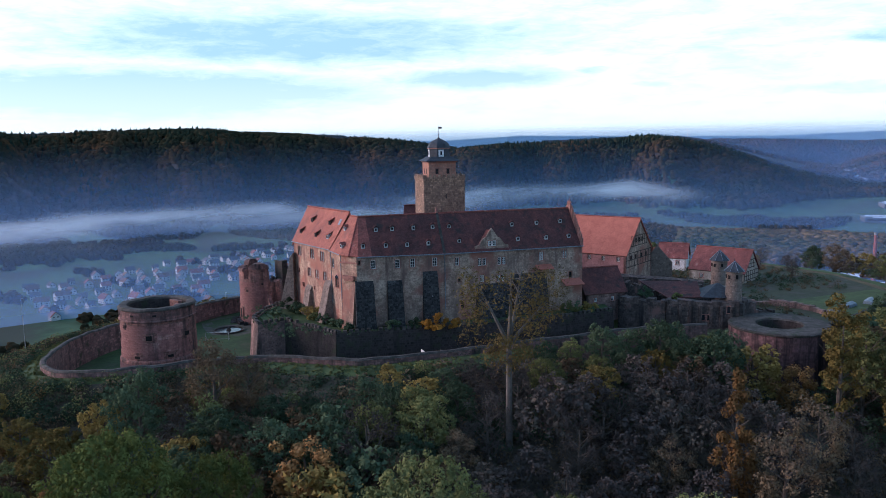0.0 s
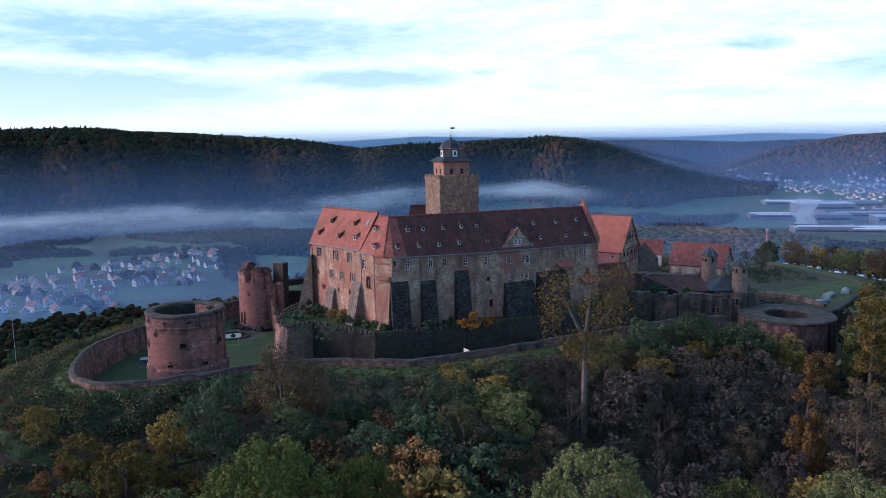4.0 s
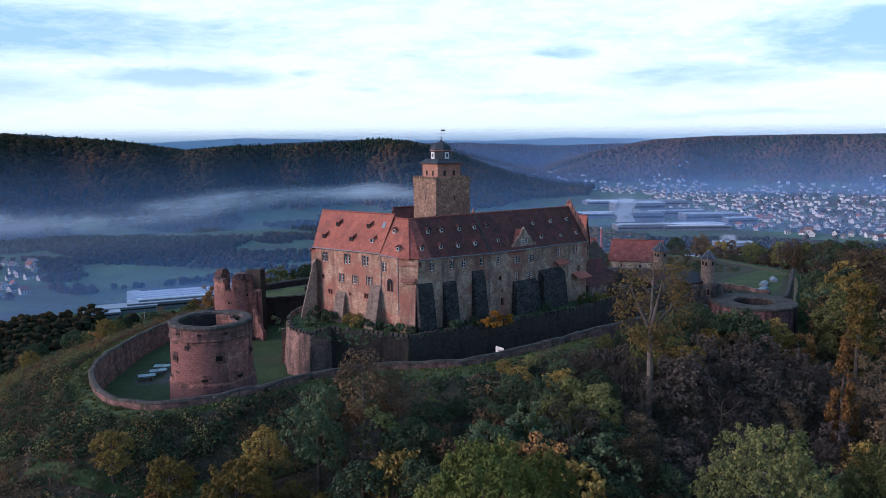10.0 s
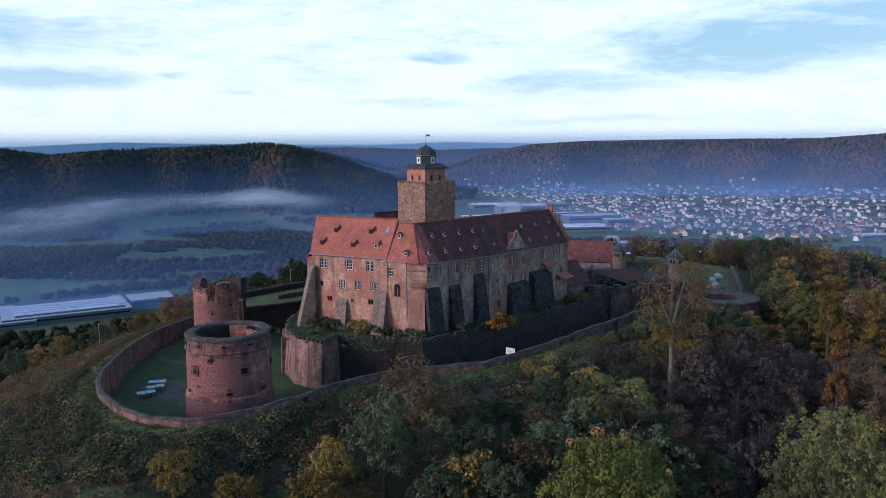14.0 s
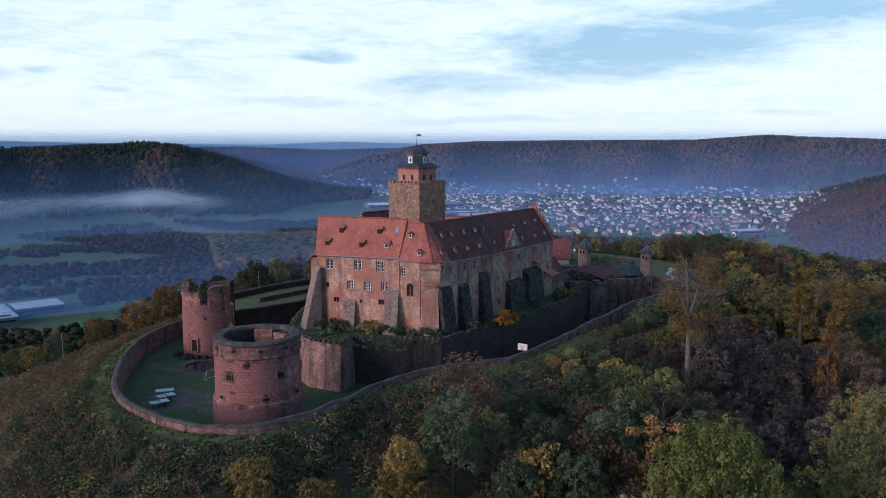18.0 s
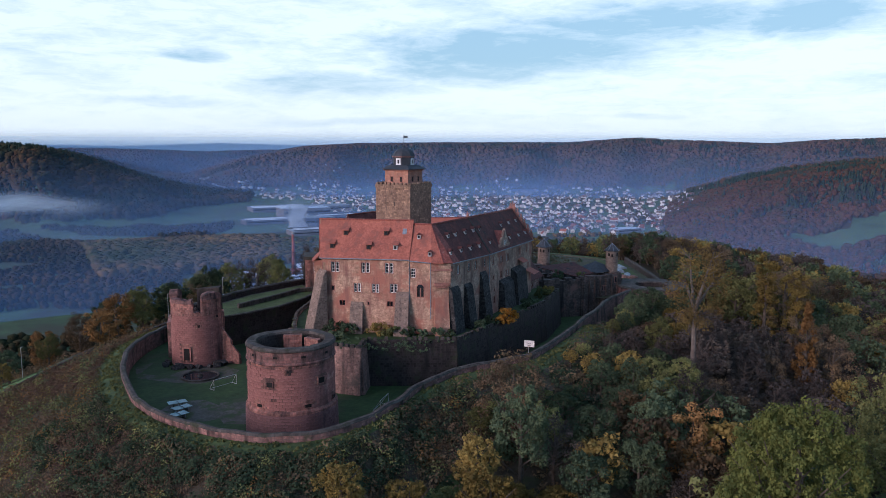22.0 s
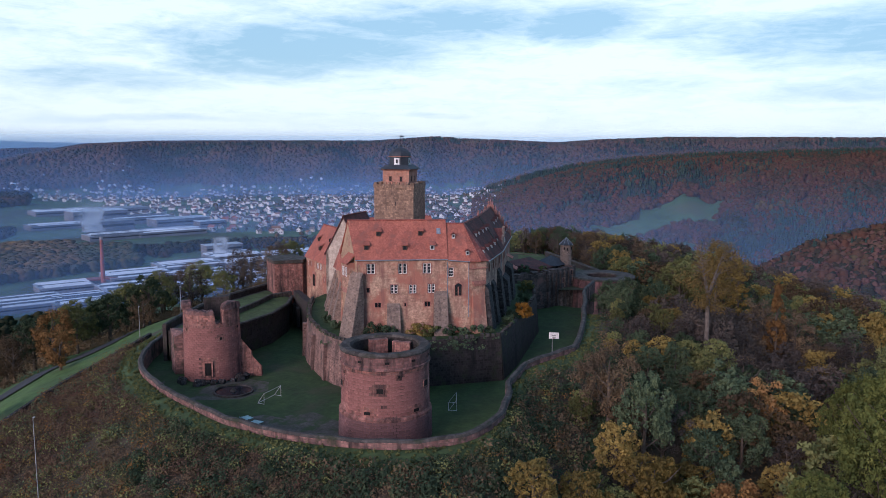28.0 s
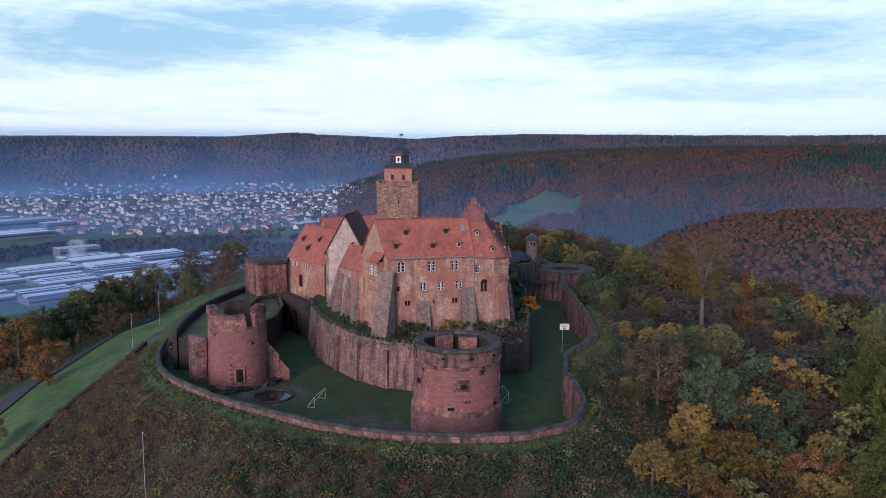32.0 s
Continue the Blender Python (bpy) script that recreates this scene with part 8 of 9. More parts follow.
far_trees("valley_woods", 14000, 56, 112, 560, 1900, 8, FAR_DARK, lambda a, r, z, x, y: ((a > 66) | (r < 1000)) & (conifer_stand(x, y) | (RNG.uniform(0, 1, len(x)) < 0.1)) & ~meadow_patch(a, r) & ~works_zone(a, r), "spruces in the woods below the castle hill", True)
far_trees("valley_woods", 2600, -50, 66, 215, 520, 8, VALLEY_LEAF, lambda a, r, z, x, y: z < -45, "woods on the lower slope of the castle hill")

far_trees("valley_woods", 3600, 19, 37, 965, 1330, 15, VALLEY_LEAF, lambda a, r, z, x, y: (r > 1000 - (30 - a) * 8) & ~((a > 33) & (r > 1250)), "wood at the foot of the spur")

ROOFS = [surface("house_roof_red", (0.26, 0.095, 0.065), (0.20, 0.08, 0.06), 0.5, bump=0, each=0.3), surface("house_roof_grey", (0.13, 0.12, 0.125), (0.10, 0.095, 0.10), 0.5, bump=0, each=0.3), surface("house_roof_brown", (0.17, 0.10, 0.075), (0.13, 0.08, 0.065), 0.5, bump=0, each=0.3)]
HOUSE_WALL = surface("house_render", (0.58, 0.58, 0.58), (0.46, 0.46, 0.46), 0.2, bump=0, each=0.18)
HOUSE_KINDS = []
for L, D, e, r in ((12, 9, 5.5, 9.5), (10, 8.5, 4.2, 8.4), (15, 10, 6.5, 10.5), (9, 9, 5.8, 9.2)):
    wm = bmesh.new()
    prism(wm, [(-L / 2, -D / 2), (L / 2, -D / 2), (L / 2, D / 2), (-L / 2, D / 2)], -3, e)
    for s in (-1, 1):
        poly(wm, ((s * L / 2, -D / 2, e), (s * L / 2, D / 2, e), (s * L / 2, 0, r - 0.2)))
    wme = to_mesh("wall", wm, HOUSE_WALL)
    gm = bmesh.new()
    for s in (-1, 1):
        for i in range(3):
            for z in (1.6, 4.0):
                if z + 0.6 < e:
                    box(gm, (-L / 2 + L * (i + 0.5) / 3, s * D / 2, z), (1.3, 0.1, 1.3))
        for y in (-1.8, 1.8):
            box(gm, (s * L / 2, y, 3.4), (0.1, 1.2, 1.3))
    gme = to_mesh("windows", gm, GLASS)
    rms = []
    for m in ROOFS:
        rm = bmesh.new()
        for s in (-1, 1):
            sheet(rm, [(-L / 2 - 0.5, s * (D / 2 + 0.6), e - 0.5), (L / 2 + 0.5, s * (D / 2 + 0.6), e - 0.5), (L / 2 + 0.5, 0, r), (-L / 2 - 0.5, 0, r)], 0.25)
        rms.append(to_mesh("roof", rm, m))
    HOUSE_KINDS.append((wme, gme, rms))


def house(x, y, z, turn, scale, k, rf, group):
    ob = new("house")
    ob.matrix_basis = Matrix.Translation((x, y, z)) @ Matrix.Rotation(turn, 4, "Z") @ Matrix.Scale(scale, 4)
    roofname = ("red", "grey", "brown")[rf]
    tagged(ob, f"white rendered house with a {roofname} gabled roof in the town", "house", group)
    wme, gme, rms = HOUSE_KINDS[k]
    for nm, me in (("wall", wme), ("window_band", gme), ("roof", rms[rf])):
        c = new(nm, me)
        c.parent = ob


def spread(n, az0, az1, r0, r1, gap, ok=None):
    pts = []
    tries = 0
    while len(pts) < n and tries < 40000:
        tries += 1
        az, r = RNG.uniform(az0, az1), RNG.uniform(r0, r1)
        if ok and not ok(az, r):
            continue
        x, y = polar(az, r)
        if all((x - a) ** 2 + (y - b) ** 2 > gap * gap for a, b, _, _ in pts[-160:]):
            pts.append((x, y, az, r))
    return pts


def far_houses(name, pts, label):
    """More of the town, past counting: joined."""
    bw, br = bmesh.new(), bmesh.new()
    V = {"w": [], "r": []}
    vw, fw_, vr, fr_ = [], [], [], []
    for x, y, az, r in pts:
        t, L, D, e, rr = RNG.uniform(0, 3.14), RNG.uniform(9, 17), RNG.uniform(8, 11), RNG.uniform(4.5, 7), 0
        rr = e + RNG.uniform(3, 4.5)
        z = float(height(x, y))
        c, s = math.cos(t), math.sin(t)

        def P(a, b, h):
            return (x + a * c - b * s, y + a * s + b * c, z + h)
        n0 = len(vw)
        vw += [P(-L / 2, -D / 2, -3), P(L / 2, -D / 2, -3), P(L / 2, D / 2, -3), P(-L / 2, D / 2, -3), P(-L / 2, -D / 2, e), P(L / 2, -D / 2, e), P(L / 2, D / 2, e), P(-L / 2, D / 2, e), P(-L / 2, 0, rr - .2), P(L / 2, 0, rr - .2)]
        fw_ += [tuple(n0 + i for i in f) for f in ((0, 1, 5, 4), (1, 2, 6, 9, 5), (2, 3, 7, 6), (3, 0, 4, 8, 7))]
        n1 = len(vr)
        vr += [P(-L / 2 - .5, -D / 2 - .5, e - .4), P(L / 2 + .5, -D / 2 - .5, e - .4), P(L / 2 + .5, 0, rr), P(-L / 2 - .5, 0, rr), P(L / 2 + .5, D / 2 + .5, e - .4), P(-L / 2 - .5, D / 2 + .5, e - .4)]
        fr_ += [tuple(n1 + i for i in f) for f in ((0, 1, 2, 3), (3, 2, 4, 5))]
    bw.free(), br.free()
    FR = foliage("town_roofs", ((0.20, 0.085, 0.065), (0.12, 0.11, 0.115), (0.16, 0.13, 0.12), (0.40, 0.41, 0.43)), sheen=0.0, each=0.0, patch=0.02)
    tagged(new(name, quads(name, vw, fw_, HOUSE_WALL)), label, "houses", kind="stuff")
    tagged(new(name + "_roofs", quads(name, vr, fr_, FR)), "roofs of the town seen from afar", "houses", kind="stuff")


def town_ok(az, r):
    return not (38 < az < 46 and r < 1450) and (r > 1350 + abs(az - 50) * 8)


pts = spread(105, -33, -11, 760, 1180, 22, lambda a, r: r < 960 + (a + 33) * 11 and (r > 900 or a < -20))
for i, (x, y, az, r) in enumerate(pts):
    house(x, y, float(height(x, y)), RNG.uniform(0, 0.5) + (1.57 if RNG.uniform() < 0.4 else 0) + 0.4, RNG.uniform(0.85, 1.2), int(RNG.integers(4)), int(RNG.choice([0, 1, 1, 2])), "houses of the village")
pts = spread(150, 43, 64, 1380, 1800, 24, town_ok)
for i, (x, y, az, r) in enumerate(pts):
    house(x, y, float(height(x, y)), RNG.uniform(0, 3.1), RNG.uniform(0.85, 1.15), int(RNG.integers(4)), int(RNG.choice([0, 1, 2])), "houses of the town")
far_houses("town", spread(620, 36, 66, 1650, 2750, 23, lambda a, r: r > 1600 + abs(a - 52) * 10 and height(*polar(a, r)) < VALLEY + 60) + spread(150, 28, 40, 2350, 2900, 24) + spread(110, 25, 32.5, 2650, 3300, 26, lambda a, r: height(*polar(a, r)) < VALLEY + 40), "white houses of the town across the valley")

HALL_ROOF = surface("factory_roof", (0.34, 0.39, 0.46), (0.22, 0.26, 0.32), 0.02, rough=0.5, bump=0, each=0.55)
HALL_WALL = surface("factory_wall", (0.17, 0.18, 0.20), (0.12, 0.13, 0.15), 0.03, bump=0, each=0.2)


STRIP_PALE = surface("pale_roof_lights", (0.68, 0.74, 0.80), (0.52, 0.58, 0.65), 0.05, rough=0.4, bump=0)
STRIP_DARK = surface("dark_roof_ridges", (0.10, 0.12, 0.15), (0.07, 0.085, 0.11), 0.05, rough=0.5, bump=0)
WHITE_ROOF = surface("white_sheet_roof", (0.40, 0.45, 0.51), (0.30, 0.34, 0.39), 0.02, rough=0.5, bump=0)


def works(az, r, L, D, h, turn, bays=0, roof=HALL_ROOF):
    x, y = polar(az, r)
    z = float(height(x, y))
    ob = thing("factory_hall", (x, y, z), "long factory hall with a pale flat roof in the valley", "factory", "factory halls")
    m = Matrix.Translation((x, y, z)) @ Matrix.Rotation(turn, 4, "Z")

    def corner(a, b):
        v = m @ Vector((a, b, 0))
        return v.x, v.y
    bm = bmesh.new()
    prism(bm, [corner(-L / 2, -D / 2), corner(L / 2, -D / 2), corner(L / 2, D / 2), corner(-L / 2, D / 2)], z - 4, z + h)
    part("wall", bm, HALL_WALL, ob)
    bm = bmesh.new()
    prism(bm, [corner(-L / 2 - 0.5, -D / 2), corner(L / 2 + 0.5, -D / 2), corner(L / 2 + 0.5, D / 2), corner(-L / 2 - 0.5, D / 2)], z + h + 0.1, z + h + 0.7)
    part("roof", bm, roof, ob)
    n = bays * 2
    for i in range(n):
        b0 = -D / 2 + D * (i + 0.5) / n
        l0, l1 = -L / 2 + L * 0.12 * RNG.uniform(0, 1), L / 2 - L * 0.12 * RNG.uniform(0, 1)
        bm = bmesh.new()
        prism(bm, [corner(l0, b0 - 1.1), corner(l1, b0 - 1.1), corner(l1, b0 + 1.1), corner(l0, b0 + 1.1)], z + h + 0.6, [z + h + 1.0, z + h + 1.0, z + h + 2.2, z + h + 2.2])
        part("roof_light", bm, STRIP_PALE if RNG.uniform() < 0.6 else STRIP_DARK, ob)
    bm = bmesh.new()
    box(bm, m @ Vector((0, -D / 2, h * 0.6)), (L * 0.96, 0.3, h * 0.22), turn)
    part("window_band", bm, GLASS, ob)


for az, r, L, D, h, turn, bays in ((-1.8, 775, 120, 80, 8, 0.02, 3), (4.6, 800, 46, 40, 7, 0.02, 0), (-6.5, 745, 60, 24, 6, 0.05, 0), (-8.5, 728, 34, 20, 5, 0.1, 0)):
    works(az, r, L, D, h, turn, bays, WHITE_ROOF)
for az, r, L, D, bays in ((28, 815, 70, 66, 6), (31.5, 800, 60, 60, 5), (31, 900, 60, 40, 4), (35.5, 850, 64, 70, 6), (40, 830, 64, 66, 6), (44.5, 840, 60, 66, 6), (36.5, 950, 80, 60, 5), (41.5, 925, 72, 70, 7), (46.5, 925, 72, 70, 7), (40.5, 1015, 84, 60, 6), (45.5, 1015, 80, 66, 6), (50.5, 985, 70, 66, 6),
                          (44.2, 1090, 80, 50, 4), (49, 1085, 84, 56, 5), (53.6, 1060, 70, 60, 5)):
    works(az, r, L, D, 7, -0.42, bays)
works(43.5, 1160, 60, 26, 14, -0.42, 0, WHITE_ROOF)
for a in ((41, 1620, 120, 50, 16, -0.3, 0), (38, 1700, 150, 60, 14, -0.3, 3), (35.5, 1800, 120, 60, 22, -0.3, 0), (37, 1960, 140, 70, 14, -0.3, 0), (33.5, 1950, 140, 60, 12, -0.3, 4), (40, 1450, 130, 60, 9, -0.35, 6),
          (36.5, 1420, 120, 50, 9, -0.35, 5), (36, 1560, 90, 40, 20, -0.3, 0), (33, 1650, 130, 50, 9, -0.3, 4), (43.2, 1560, 60, 30, 14, -0.3, 0), (61, 1480, 60, 30, 8, -0.3, 0)):
    works(*a)
shed = thing("factory_shed", (*polar(33.4, 925), VALLEY), "long low shed with a red roof at the chimney foot", "shed")
bm = bmesh.new()
sx, sy = polar(33.4, 925)
box(bm, (sx, sy, VALLEY + 2.5), (44, 16, 7), -0.45)
part("wall", bm, HALL_WALL, shed)
bm = bmesh.new()
box(bm, (sx, sy, VALLEY + 6.9), (46, 18, 1.8), -0.45)
part("roof", bm, ROOF_MAROON, shed)
ch = thing("brick_chimney", (497, 891, VALLEY), "tall slender red brick factory chimney", "chimney")
bm = bmesh.new()
tube(bm, (497, 891, VALLEY - 3), (497, 891, -79), 3.0, 1.7, 14)
part("shaft", bm, surface("chimney_brick", (0.30, 0.10, 0.075), (0.24, 0.08, 0.06), 0.3, bump=0), ch)
bm = bmesh.new()
tube(bm, (497, 891, -80), (497, 891, -77.5), 2.1, 2.1, 14)
part("crown", bm, CONCRETE, ch)
mast = thing("radio_mast", (1260, 3828, 20), "thin radio mast on the far ridge", "mast")
bm = bmesh.new()
mx, my = polar(18.0, 3900)
tube(bm, (mx, my, 0), (mx, my, 76), 2.0, 1.0, 6)
part("shaft", bm, GALV, mast)

# ---- things in the outer ward ----
def tennis_table(x, y, turn):
    ob = thing("table_tennis_table", (x, y, 0), "outdoor table tennis table with a pale blue-green top", "table", "tables in the ward")
    m = Matrix.Translation((x, y, 0)) @ Matrix.Rotation(turn, 4, "Z")
    for s in (-1, 1):
        bm = bmesh.new()
        box(bm, m @ Vector((s * 0.69, 0, 0.735)), (1.35, 1.52, 0.06), turn)
        part("tabletop", bm, TABLE_TOP, ob)
    for s in (-1, 1):
        bm = bmesh.new()
        box(bm, m @ Vector((s * 0.85, 0, 0.36)), (0.18, 1.1, 0.70), turn)
        part("leg", bm, CONCRETE, ob)
    bm = bmesh.new()
    box(bm, m @ Vector((0, 0, 0.84)), (0.03, 1.6, 0.15), turn)
    part("net", bm, GALV, ob)


for x, y, t in ((-54.9, 147.6, -0.25), (-55.6, 145.0, 0.05), (-57.4, 142.6, 0.02)):
    tennis_table(x, y, t)


def goal(x, y, turn, w=4.4, h=1.7):
    ob = thing("football_goal", (x, y, 0), "small white steel football goal without a net", "goal", "goals in the ward")
    m = Matrix.Translation((x, y, 0)) @ Matrix.Rotation(turn, 4, "Z")
    segs = [("post", (-w / 2, 0, 0), (-w / 2, 0, h)), ("post", (w / 2, 0, 0), (w / 2, 0, h)), ("crossbar", (-w / 2, 0, h), (w / 2, 0, h)), ("stay", (-w / 2, 0, h), (-w / 2, 1.2, 0.03)), ("stay", (w / 2, 0, h), (w / 2, 1.2, 0.03)), ("ground_bar", (-w / 2, 1.2, 0.04), (w / 2, 1.2, 0.04)),
            ("ground_bar", (-w / 2, 0, 0.04), (-w / 2, 1.2, 0.04)), ("ground_bar", (w / 2, 0, 0.04), (w / 2, 1.2, 0.04))]
    for nm, a, b in segs:
        bm = bmesh.new()
        tube(bm, m @ Vector(a), m @ Vector(b), 0.04, 0.04, 8)
        part(nm, bm, FRAME_GREY, ob)


goal(-44.8, 150.8, 0.10)
goal(-33.6, 124.6, 0.50, 3.6)
bb = thing("basketball_hoop", (-3.3, 120.6, 0), "basketball backboard on a grey steel pole", "basketball hoop")
bm = bmesh.new()
tube(bm, (-3.1, 120.9, 0), (-3.1, 120.9, 4.3), 0.08, 0.07, 8)
tube(bm, (-3.1, 120.9, 4.3), (-3.3, 120.6, 4.9), 0.06, 0.05, 8)
part("pole", bm, GALV, bb)
bm = bmesh.new()
box(bm, (-3.4, 120.5, 5.0), (1.8, 0.05, 1.15), -1.22)
part("backboard", bm, WHITE, bb)
bm = bmesh.new()
for s in (-0.25, 0.25):
    box(bm, (-3.43, 120.49, 4.85 + s * 0.7), (0.6, 0.06, 0.06), -1.22)
part("target_frame", bm, IRON, bb)
bm = bmesh.new()
n = 14
for i in range(n):
    a, b = math.tau * i / n, math.tau * (i + 1) / n
    tube(bm, (-3.84 + 0.23 * math.cos(a), 120.34 + 0.23 * math.sin(a), 4.6), (-3.84 + 0.23 * math.cos(b), 120.34 + 0.23 * math.sin(b), 4.6), 0.015, 0.015, 4)
part("rim", bm, ROOF_ORANGE, bb)


def lamp_post(x, y, top, arm=False):
    z = float(height(x, y))
    ob = thing("street_lamp", (x, y, z), "slim grey steel lamp post on the hillside", "street lamp", "lamp posts by the road")
    bm = bmesh.new()
    tube(bm, (x, y, z - 0.5), (x, y, top), 0.06, 0.04, 8)
    part("pole", bm, GALV, ob)
    bm = bmesh.new()
    box(bm, (x + 0.25, y + 0.2, top + 0.04), (0.4, 0.16, 0.08), 0.6)
    part("lamp_head", bm, GALV, ob)


lamp_post(-83.2, 151.8, 9.0)
for x, y, h in ((-31.0, 196.5, 6.5), (-13.0, 204.5, 7.0), (-58, 205, 6.5)):
    lamp_post(x, y, float(height(x, y)) + h)


# road below the meadow and a path round the hill
def strip(name, pts, width, material, label, lift=0.08):
    pts = fine(pts, 4)
    v, f = [], []
    for i, p in enumerate(pts):
        a, b = Vector(pts[max(0, i - 1)]), Vector(pts[min(len(pts) - 1, i + 1)])
        d = (b - a).normalized()
        n = Vector((-d.y, d.x))
        for s in (-1, -0.33, 0.33, 1):
            q = Vector(p) + n * s * width / 2
            v.append((q.x, q.y, float(height(q.x, q.y)) + lift))
        if i:
            for j in range(3):
                f.append((4 * i - 4 + j, 4 * i - 3 + j, 4 * i + 1 + j, 4 * i + j))
    return tagged(new(name, quads(name, v, f, material)), label, "road", kind="structure")


strip("road", [(-128, 168), (-112, 186), (-92, 200), (-74, 206), (-58, 208.5), (-46, 211), (-35, 215.5), (-24, 219), (-10, 218.5), (4, 222), (24, 232)], 5.0, ROAD, "narrow asphalt road on the hillside", 0.25)
strip("path", WAY, 2.4, VERGE, "grassy path round the castle hill", 0.15)
fence = thing("low_wall", (-60, 190, -2), "low dark stone wall beside the meadow", "wall", kind="structure")
fp = fine(LOW_WALL, 4)
for a, b in zip(fp[:-1], fp[1:]):
    bm = bmesh.new()
    p, q = Vector(a), Vector(b)
    d = (q - p).normalized()
    n = Vector((-d.y, d.x)) * 0.3
    za, zb = float(height(*a)), float(height(*b))
    prism(bm, [tuple(p - n), tuple(q - n), tuple(q + n), tuple(p + n)], min(za, zb) - 0.8, [za + 0.8, zb + 0.8, zb + 0.8, za + 0.8])
    part("wall", bm, RUBBLE, fence)


# ---- facing stones of the two round towers ----
def facing(tower, centre, radius, z0, z1, az0, az1, own0, own1, width=0.78, course=0.40, ports=(), stone=BLOCK_STONE):
    """Courses of slightly uneven blocks on a drum; those between two bearings are single stones, the rest one mesh."""
    shared = []
    for k in range(4):
        bm = bmesh.new()
        g, h, d = width / 2 - 0.006, course / 2 - 0.006, 0.008 + 0.005 * k
        a = [bm.verts.new((x * g, -0.16, z * h)) for x, z in ((-1, -1), (1, -1), (1, 1), (-1, 1))]
        b = [bm.verts.new((x * (g - 0.014), d, z * (h - 0.014))) for x, z in ((-1, -1), (1, -1), (1, 1), (-1, 1))]
        for j in range(4):
            bm.faces.new((a[j], b[j], b[(j + 1) % 4], a[(j + 1) % 4]))
        bm.faces.new(b[::-1])
        shared.append(to_mesh("block", bm, stone))
    rest_v, rest_f = [], []
    n, row, z = 0, 0, z0
    while z + course <= z1:
        r = radius(z + course / 2)
        step = math.degrees(width / r)
        count = int((az1 - az0) / step)
        step = (az1 - az0) / count
        for i in range(count):
            az = radians(az0 + step * (i + 0.5 + 0.5 * (row % 2)))
            if RNG.uniform() < 0.015:
                continue
            if any(abs((math.degrees(az) - p[0] + 180) % 360 - 180) < math.degrees((p[2] / 2 + 0.62) / r) and abs(z + course / 2 - p[1]) < p[3] / 2 + 0.42 for p in ports):
                continue
            k = int(RNG.integers(4))
            m = Matrix.Translation((centre[0] + math.sin(az) * r, centre[1] + math.cos(az) * r, z + course / 2)) @ Matrix.Rotation(-az, 4, "Z")
            deg = math.degrees(az)
            if own0 < deg < own1 and n < 300:
                ob = part("block", shared[k], None, tower)
                ob.matrix_basis = m
                n += 1
            else:
                o = len(rest_v)
                rest_v += [tuple(m @ v.co) for v in shared[k].vertices]
                rest_f += [tuple(o + j for j in p.vertices) for p in shared[k].polygons]
        z += course
        row += 1
    if rest_f:
        ob = part("facing", quads("facing", rest_v, rest_f, stone), None, tower)
        tagged(ob, "remaining courses of squared sandstone blocks", kind="stuff")


facing(rt, RC, lambda z: 6.40 - 0.02 * z if z < 4.0 else 6.03 - 0.014 * (z - 4), 0.05, 4.0, -250, 0, -180, -70, ports=RT_PORTS, stone=BASE_STONE)
facing(rt, RC, lambda z: 6.02 - 0.0135 * (z - 4.25), 4.3, 10.25, -250, 0, -180, -70, ports=RT_PORTS)
facing(ft, FC, lambda z: 4.76 - 0.0115 * z, 0.1, 9.6, -210, -24, -180, -60, 0.74, 0.38, FT_PORTS)

# ---- mist and haze over the valley ----
def haze_ring(name, radius, z0, z1, material, a0=-75, a1=125):
    az = np.radians(np.arange(a0, a1 + 0.1, 2.5))
    v, f = [], []
    for i, a in enumerate(az):
        v += [(CX + math.sin(a) * radius, CY + math.cos(a) * radius, z0), (CX + math.sin(a) * radius, CY + math.cos(a) * radius, z1)]
        if i:
            f.append((2 * i - 2, 2 * i, 2 * i + 1, 2 * i - 1))
    me = quads(name, v, f, material)
    me.polygons.foreach_set("use_smooth", [True] * len(me.polygons))
    ob = new(name, me)
    return tagged(ob, "see-through sheet tinted bluish to stand in for aerial haze", "haze", kind="stuff")


# curved sheets stand in for aerial haze; its blue is put into their colour
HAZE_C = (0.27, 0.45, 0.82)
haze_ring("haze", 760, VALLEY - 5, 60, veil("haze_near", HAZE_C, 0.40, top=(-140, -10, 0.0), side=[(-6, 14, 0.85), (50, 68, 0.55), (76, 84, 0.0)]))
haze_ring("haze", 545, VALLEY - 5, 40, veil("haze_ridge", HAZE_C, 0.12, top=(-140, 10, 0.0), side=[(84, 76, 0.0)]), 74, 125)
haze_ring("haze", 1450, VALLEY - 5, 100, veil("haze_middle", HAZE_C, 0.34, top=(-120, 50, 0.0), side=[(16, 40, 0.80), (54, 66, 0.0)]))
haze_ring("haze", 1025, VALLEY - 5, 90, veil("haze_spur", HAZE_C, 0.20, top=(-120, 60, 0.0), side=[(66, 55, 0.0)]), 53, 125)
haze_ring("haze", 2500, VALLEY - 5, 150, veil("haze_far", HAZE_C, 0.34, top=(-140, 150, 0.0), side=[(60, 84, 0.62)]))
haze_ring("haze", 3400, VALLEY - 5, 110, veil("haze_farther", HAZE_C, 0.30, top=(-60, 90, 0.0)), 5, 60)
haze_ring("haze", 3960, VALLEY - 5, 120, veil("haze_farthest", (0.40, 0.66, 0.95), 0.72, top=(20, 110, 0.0)))


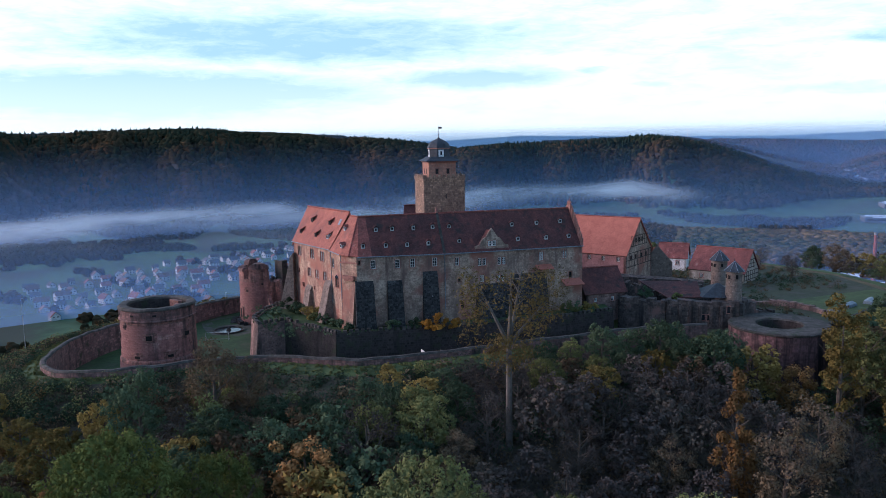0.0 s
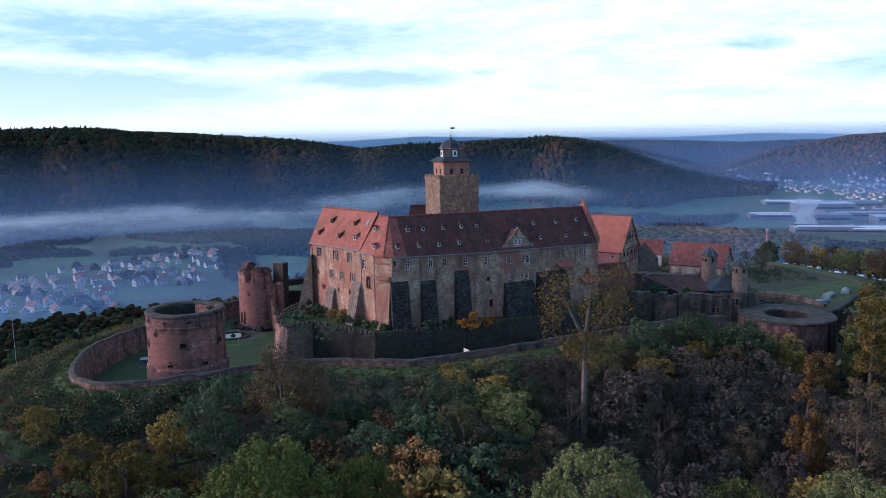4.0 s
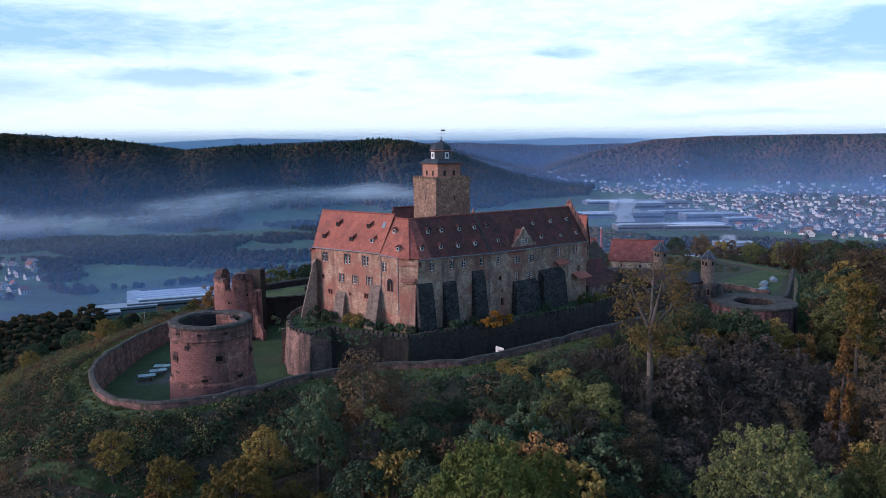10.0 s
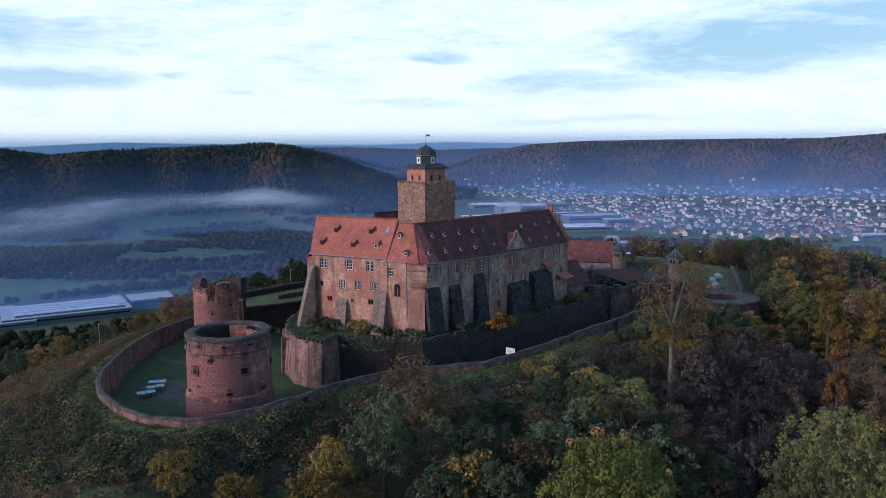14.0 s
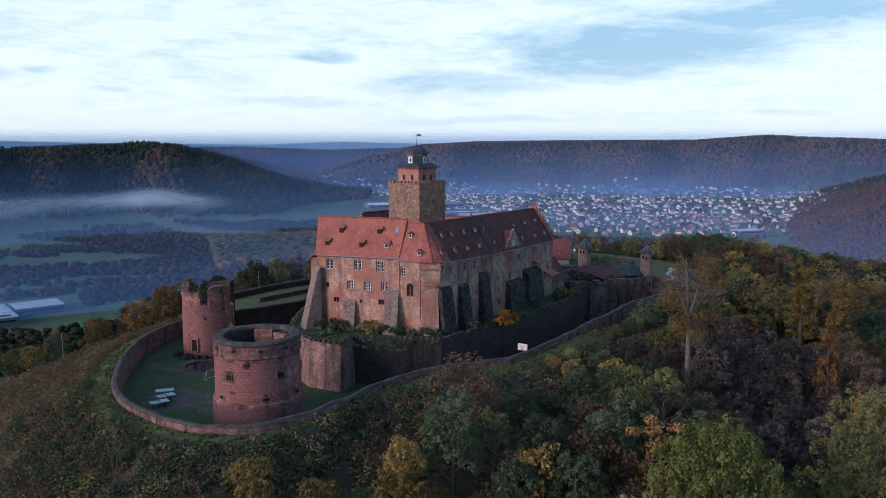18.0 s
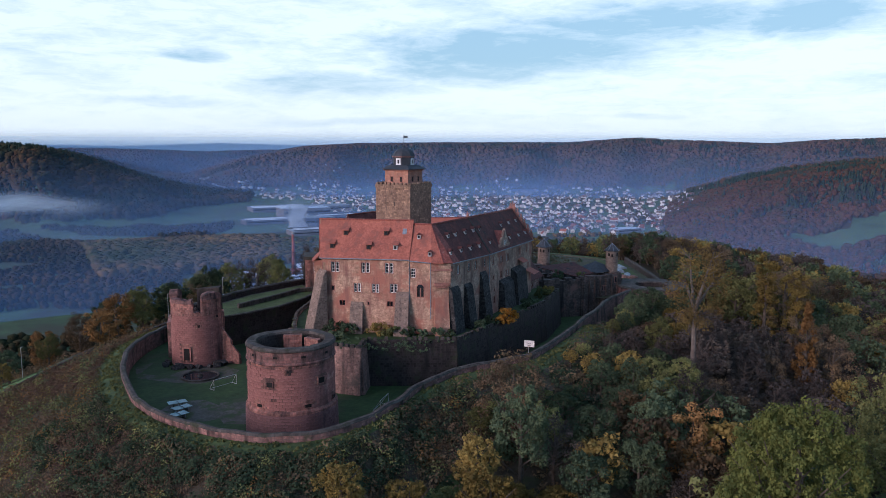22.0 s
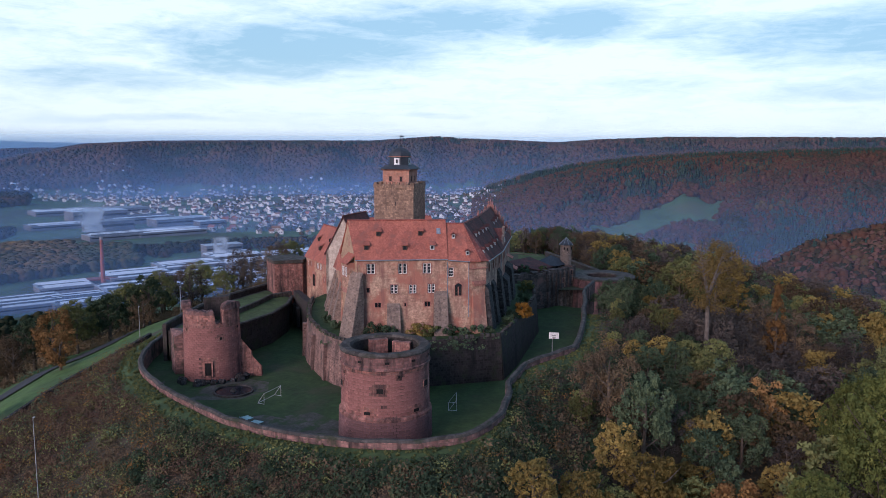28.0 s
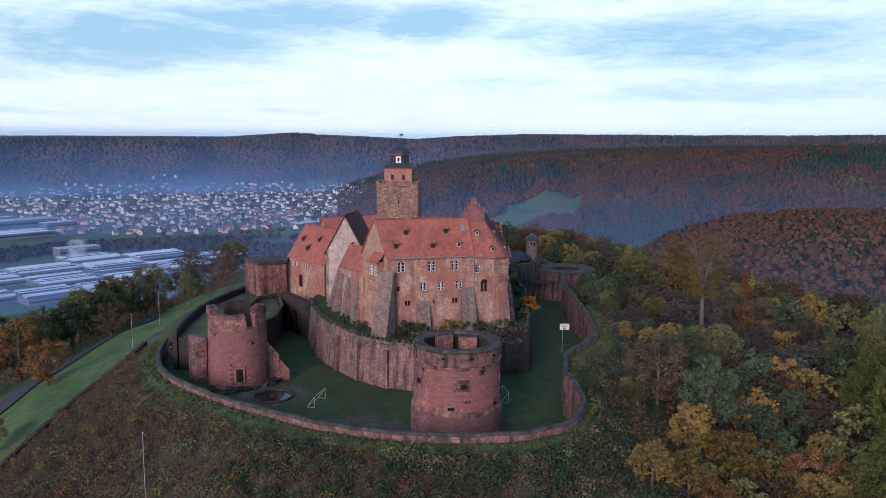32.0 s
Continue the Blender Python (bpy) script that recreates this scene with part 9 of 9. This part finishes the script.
def fog_bank(name, line, r, material, sway=60, step=0.75):
    """A low bank of valley fog: an upright curved sheet of mist between two heights that change along it (bearing, low, high)."""
    v, f, uv = [], [], []
    la, lo, hi = zip(*line)
    az = np.arange(la[0], la[-1] + 0.01, step)
    for i, a in enumerate(az):
        rr = r + sway * math.sin(a * 0.12)
        x, y = polar(a, rr)
        z0, z1 = float(np.interp(a, la, lo)), float(np.interp(a, la, hi))
        for k in range(4):
            v.append((x, y, z0 + (z1 - z0) * k / 3))
            uv.append((a, k / 3))
        if i:
            for k in range(3):
                f.append((4 * i - 4 + k, 4 * i + k, 4 * i + k + 1, 4 * i - 3 + k))
    me = quads(name, v, f, material)
    me.polygons.foreach_set("use_smooth", [True] * len(me.polygons))
    layer = me.uv_layers.new(name="along")
    for lp in me.loops:
        layer.data[lp.index].uv = uv[lp.vertex_index]
    return tagged(new(name, me), "low bank of pale valley fog below the hills", "fog", kind="stuff")


FOG_C = (0.80, 0.88, 0.97)
STREAM = ((-56, -118, -70), (-32, -116, -72), (-21, -106, -66), (-12, -106, -64), (-6, -108, -62), (0, -102, -54), (4, -92, -40), (9, -92, -46), (12, -88, -46), (15, -86, -36), (18, -88, -50), (22, -90, -60))
for i, (r, dens, lo) in enumerate(((1200, 0.45, 0.40), (1290, 0.75, 0.36), (1375, 0.60, 0.38))):
    fog_bank("fog", STREAM, r, veil("valley_fog", FOG_C, dens, 0.0030 + 0.0007 * i, (1, 1, 5.0), lo, 0.66, top=(0.50, 1.0, 0.0), edge=(0.0, 0.45), side=(14 + i, 20 + i, 0.0), along=True), 20)
fog_bank("fog", ((-56, -135, -70), (-20, -135, -70), (16, -135, -64), (30, -135, -80)), 1120, veil("thin_fog", FOG_C, 0.16, 0.0026, (1, 1, 3.0), 0.34, 0.66, top=(0.4, 1.0, 0.0), edge=(0.0, 0.5), side=(12, 26, 0.0), along=True), 20)
fog_bank("fog", ((24, -142, -60), (66, -142, -60)), 2420, veil("fog_town", HAZE_C, 0.45, 0.003, (1, 1, 2.0), 0.35, 0.70, top=(0.27, 1.0, 0.0), side=[(28, 25, 0.0), (58, 65, 0.0)], along=True))
fog_bank("fog", ((12, -142, -78), (36, -142, -78)), 3250, veil("fog_gap", (0.62, 0.76, 0.92), 0.62, 0.003, (1, 1, 3.0), 0.25, 0.62, top=(0.35, 1.0, 0.0), side=[(31, 36, 0.0)], along=True))

for az, r, wide, z1, dens in ((35.0, 1490, 1.5, -68, 0.75), (43.3, 1090, 0.8, -104, 0.65)):
    smoke = fog_bank("smoke", ((az - wide, VALLEY + 6, z1), (az + wide, VALLEY + 6, z1)), r, veil("smoke_plume", (0.75, 0.82, 0.90), dens, 0.03, (1, 1, 1), 0.30, 0.55, top=(VALLEY + 30, z1, 0.0), side=[(az - wide * 0.4, az - wide, 0.0), (az + wide * 0.2, az + wide, 0.0)]), 0, 0.2)
    tagged(smoke, "pale smoke plume rising from the factory", "smoke", kind="stuff")
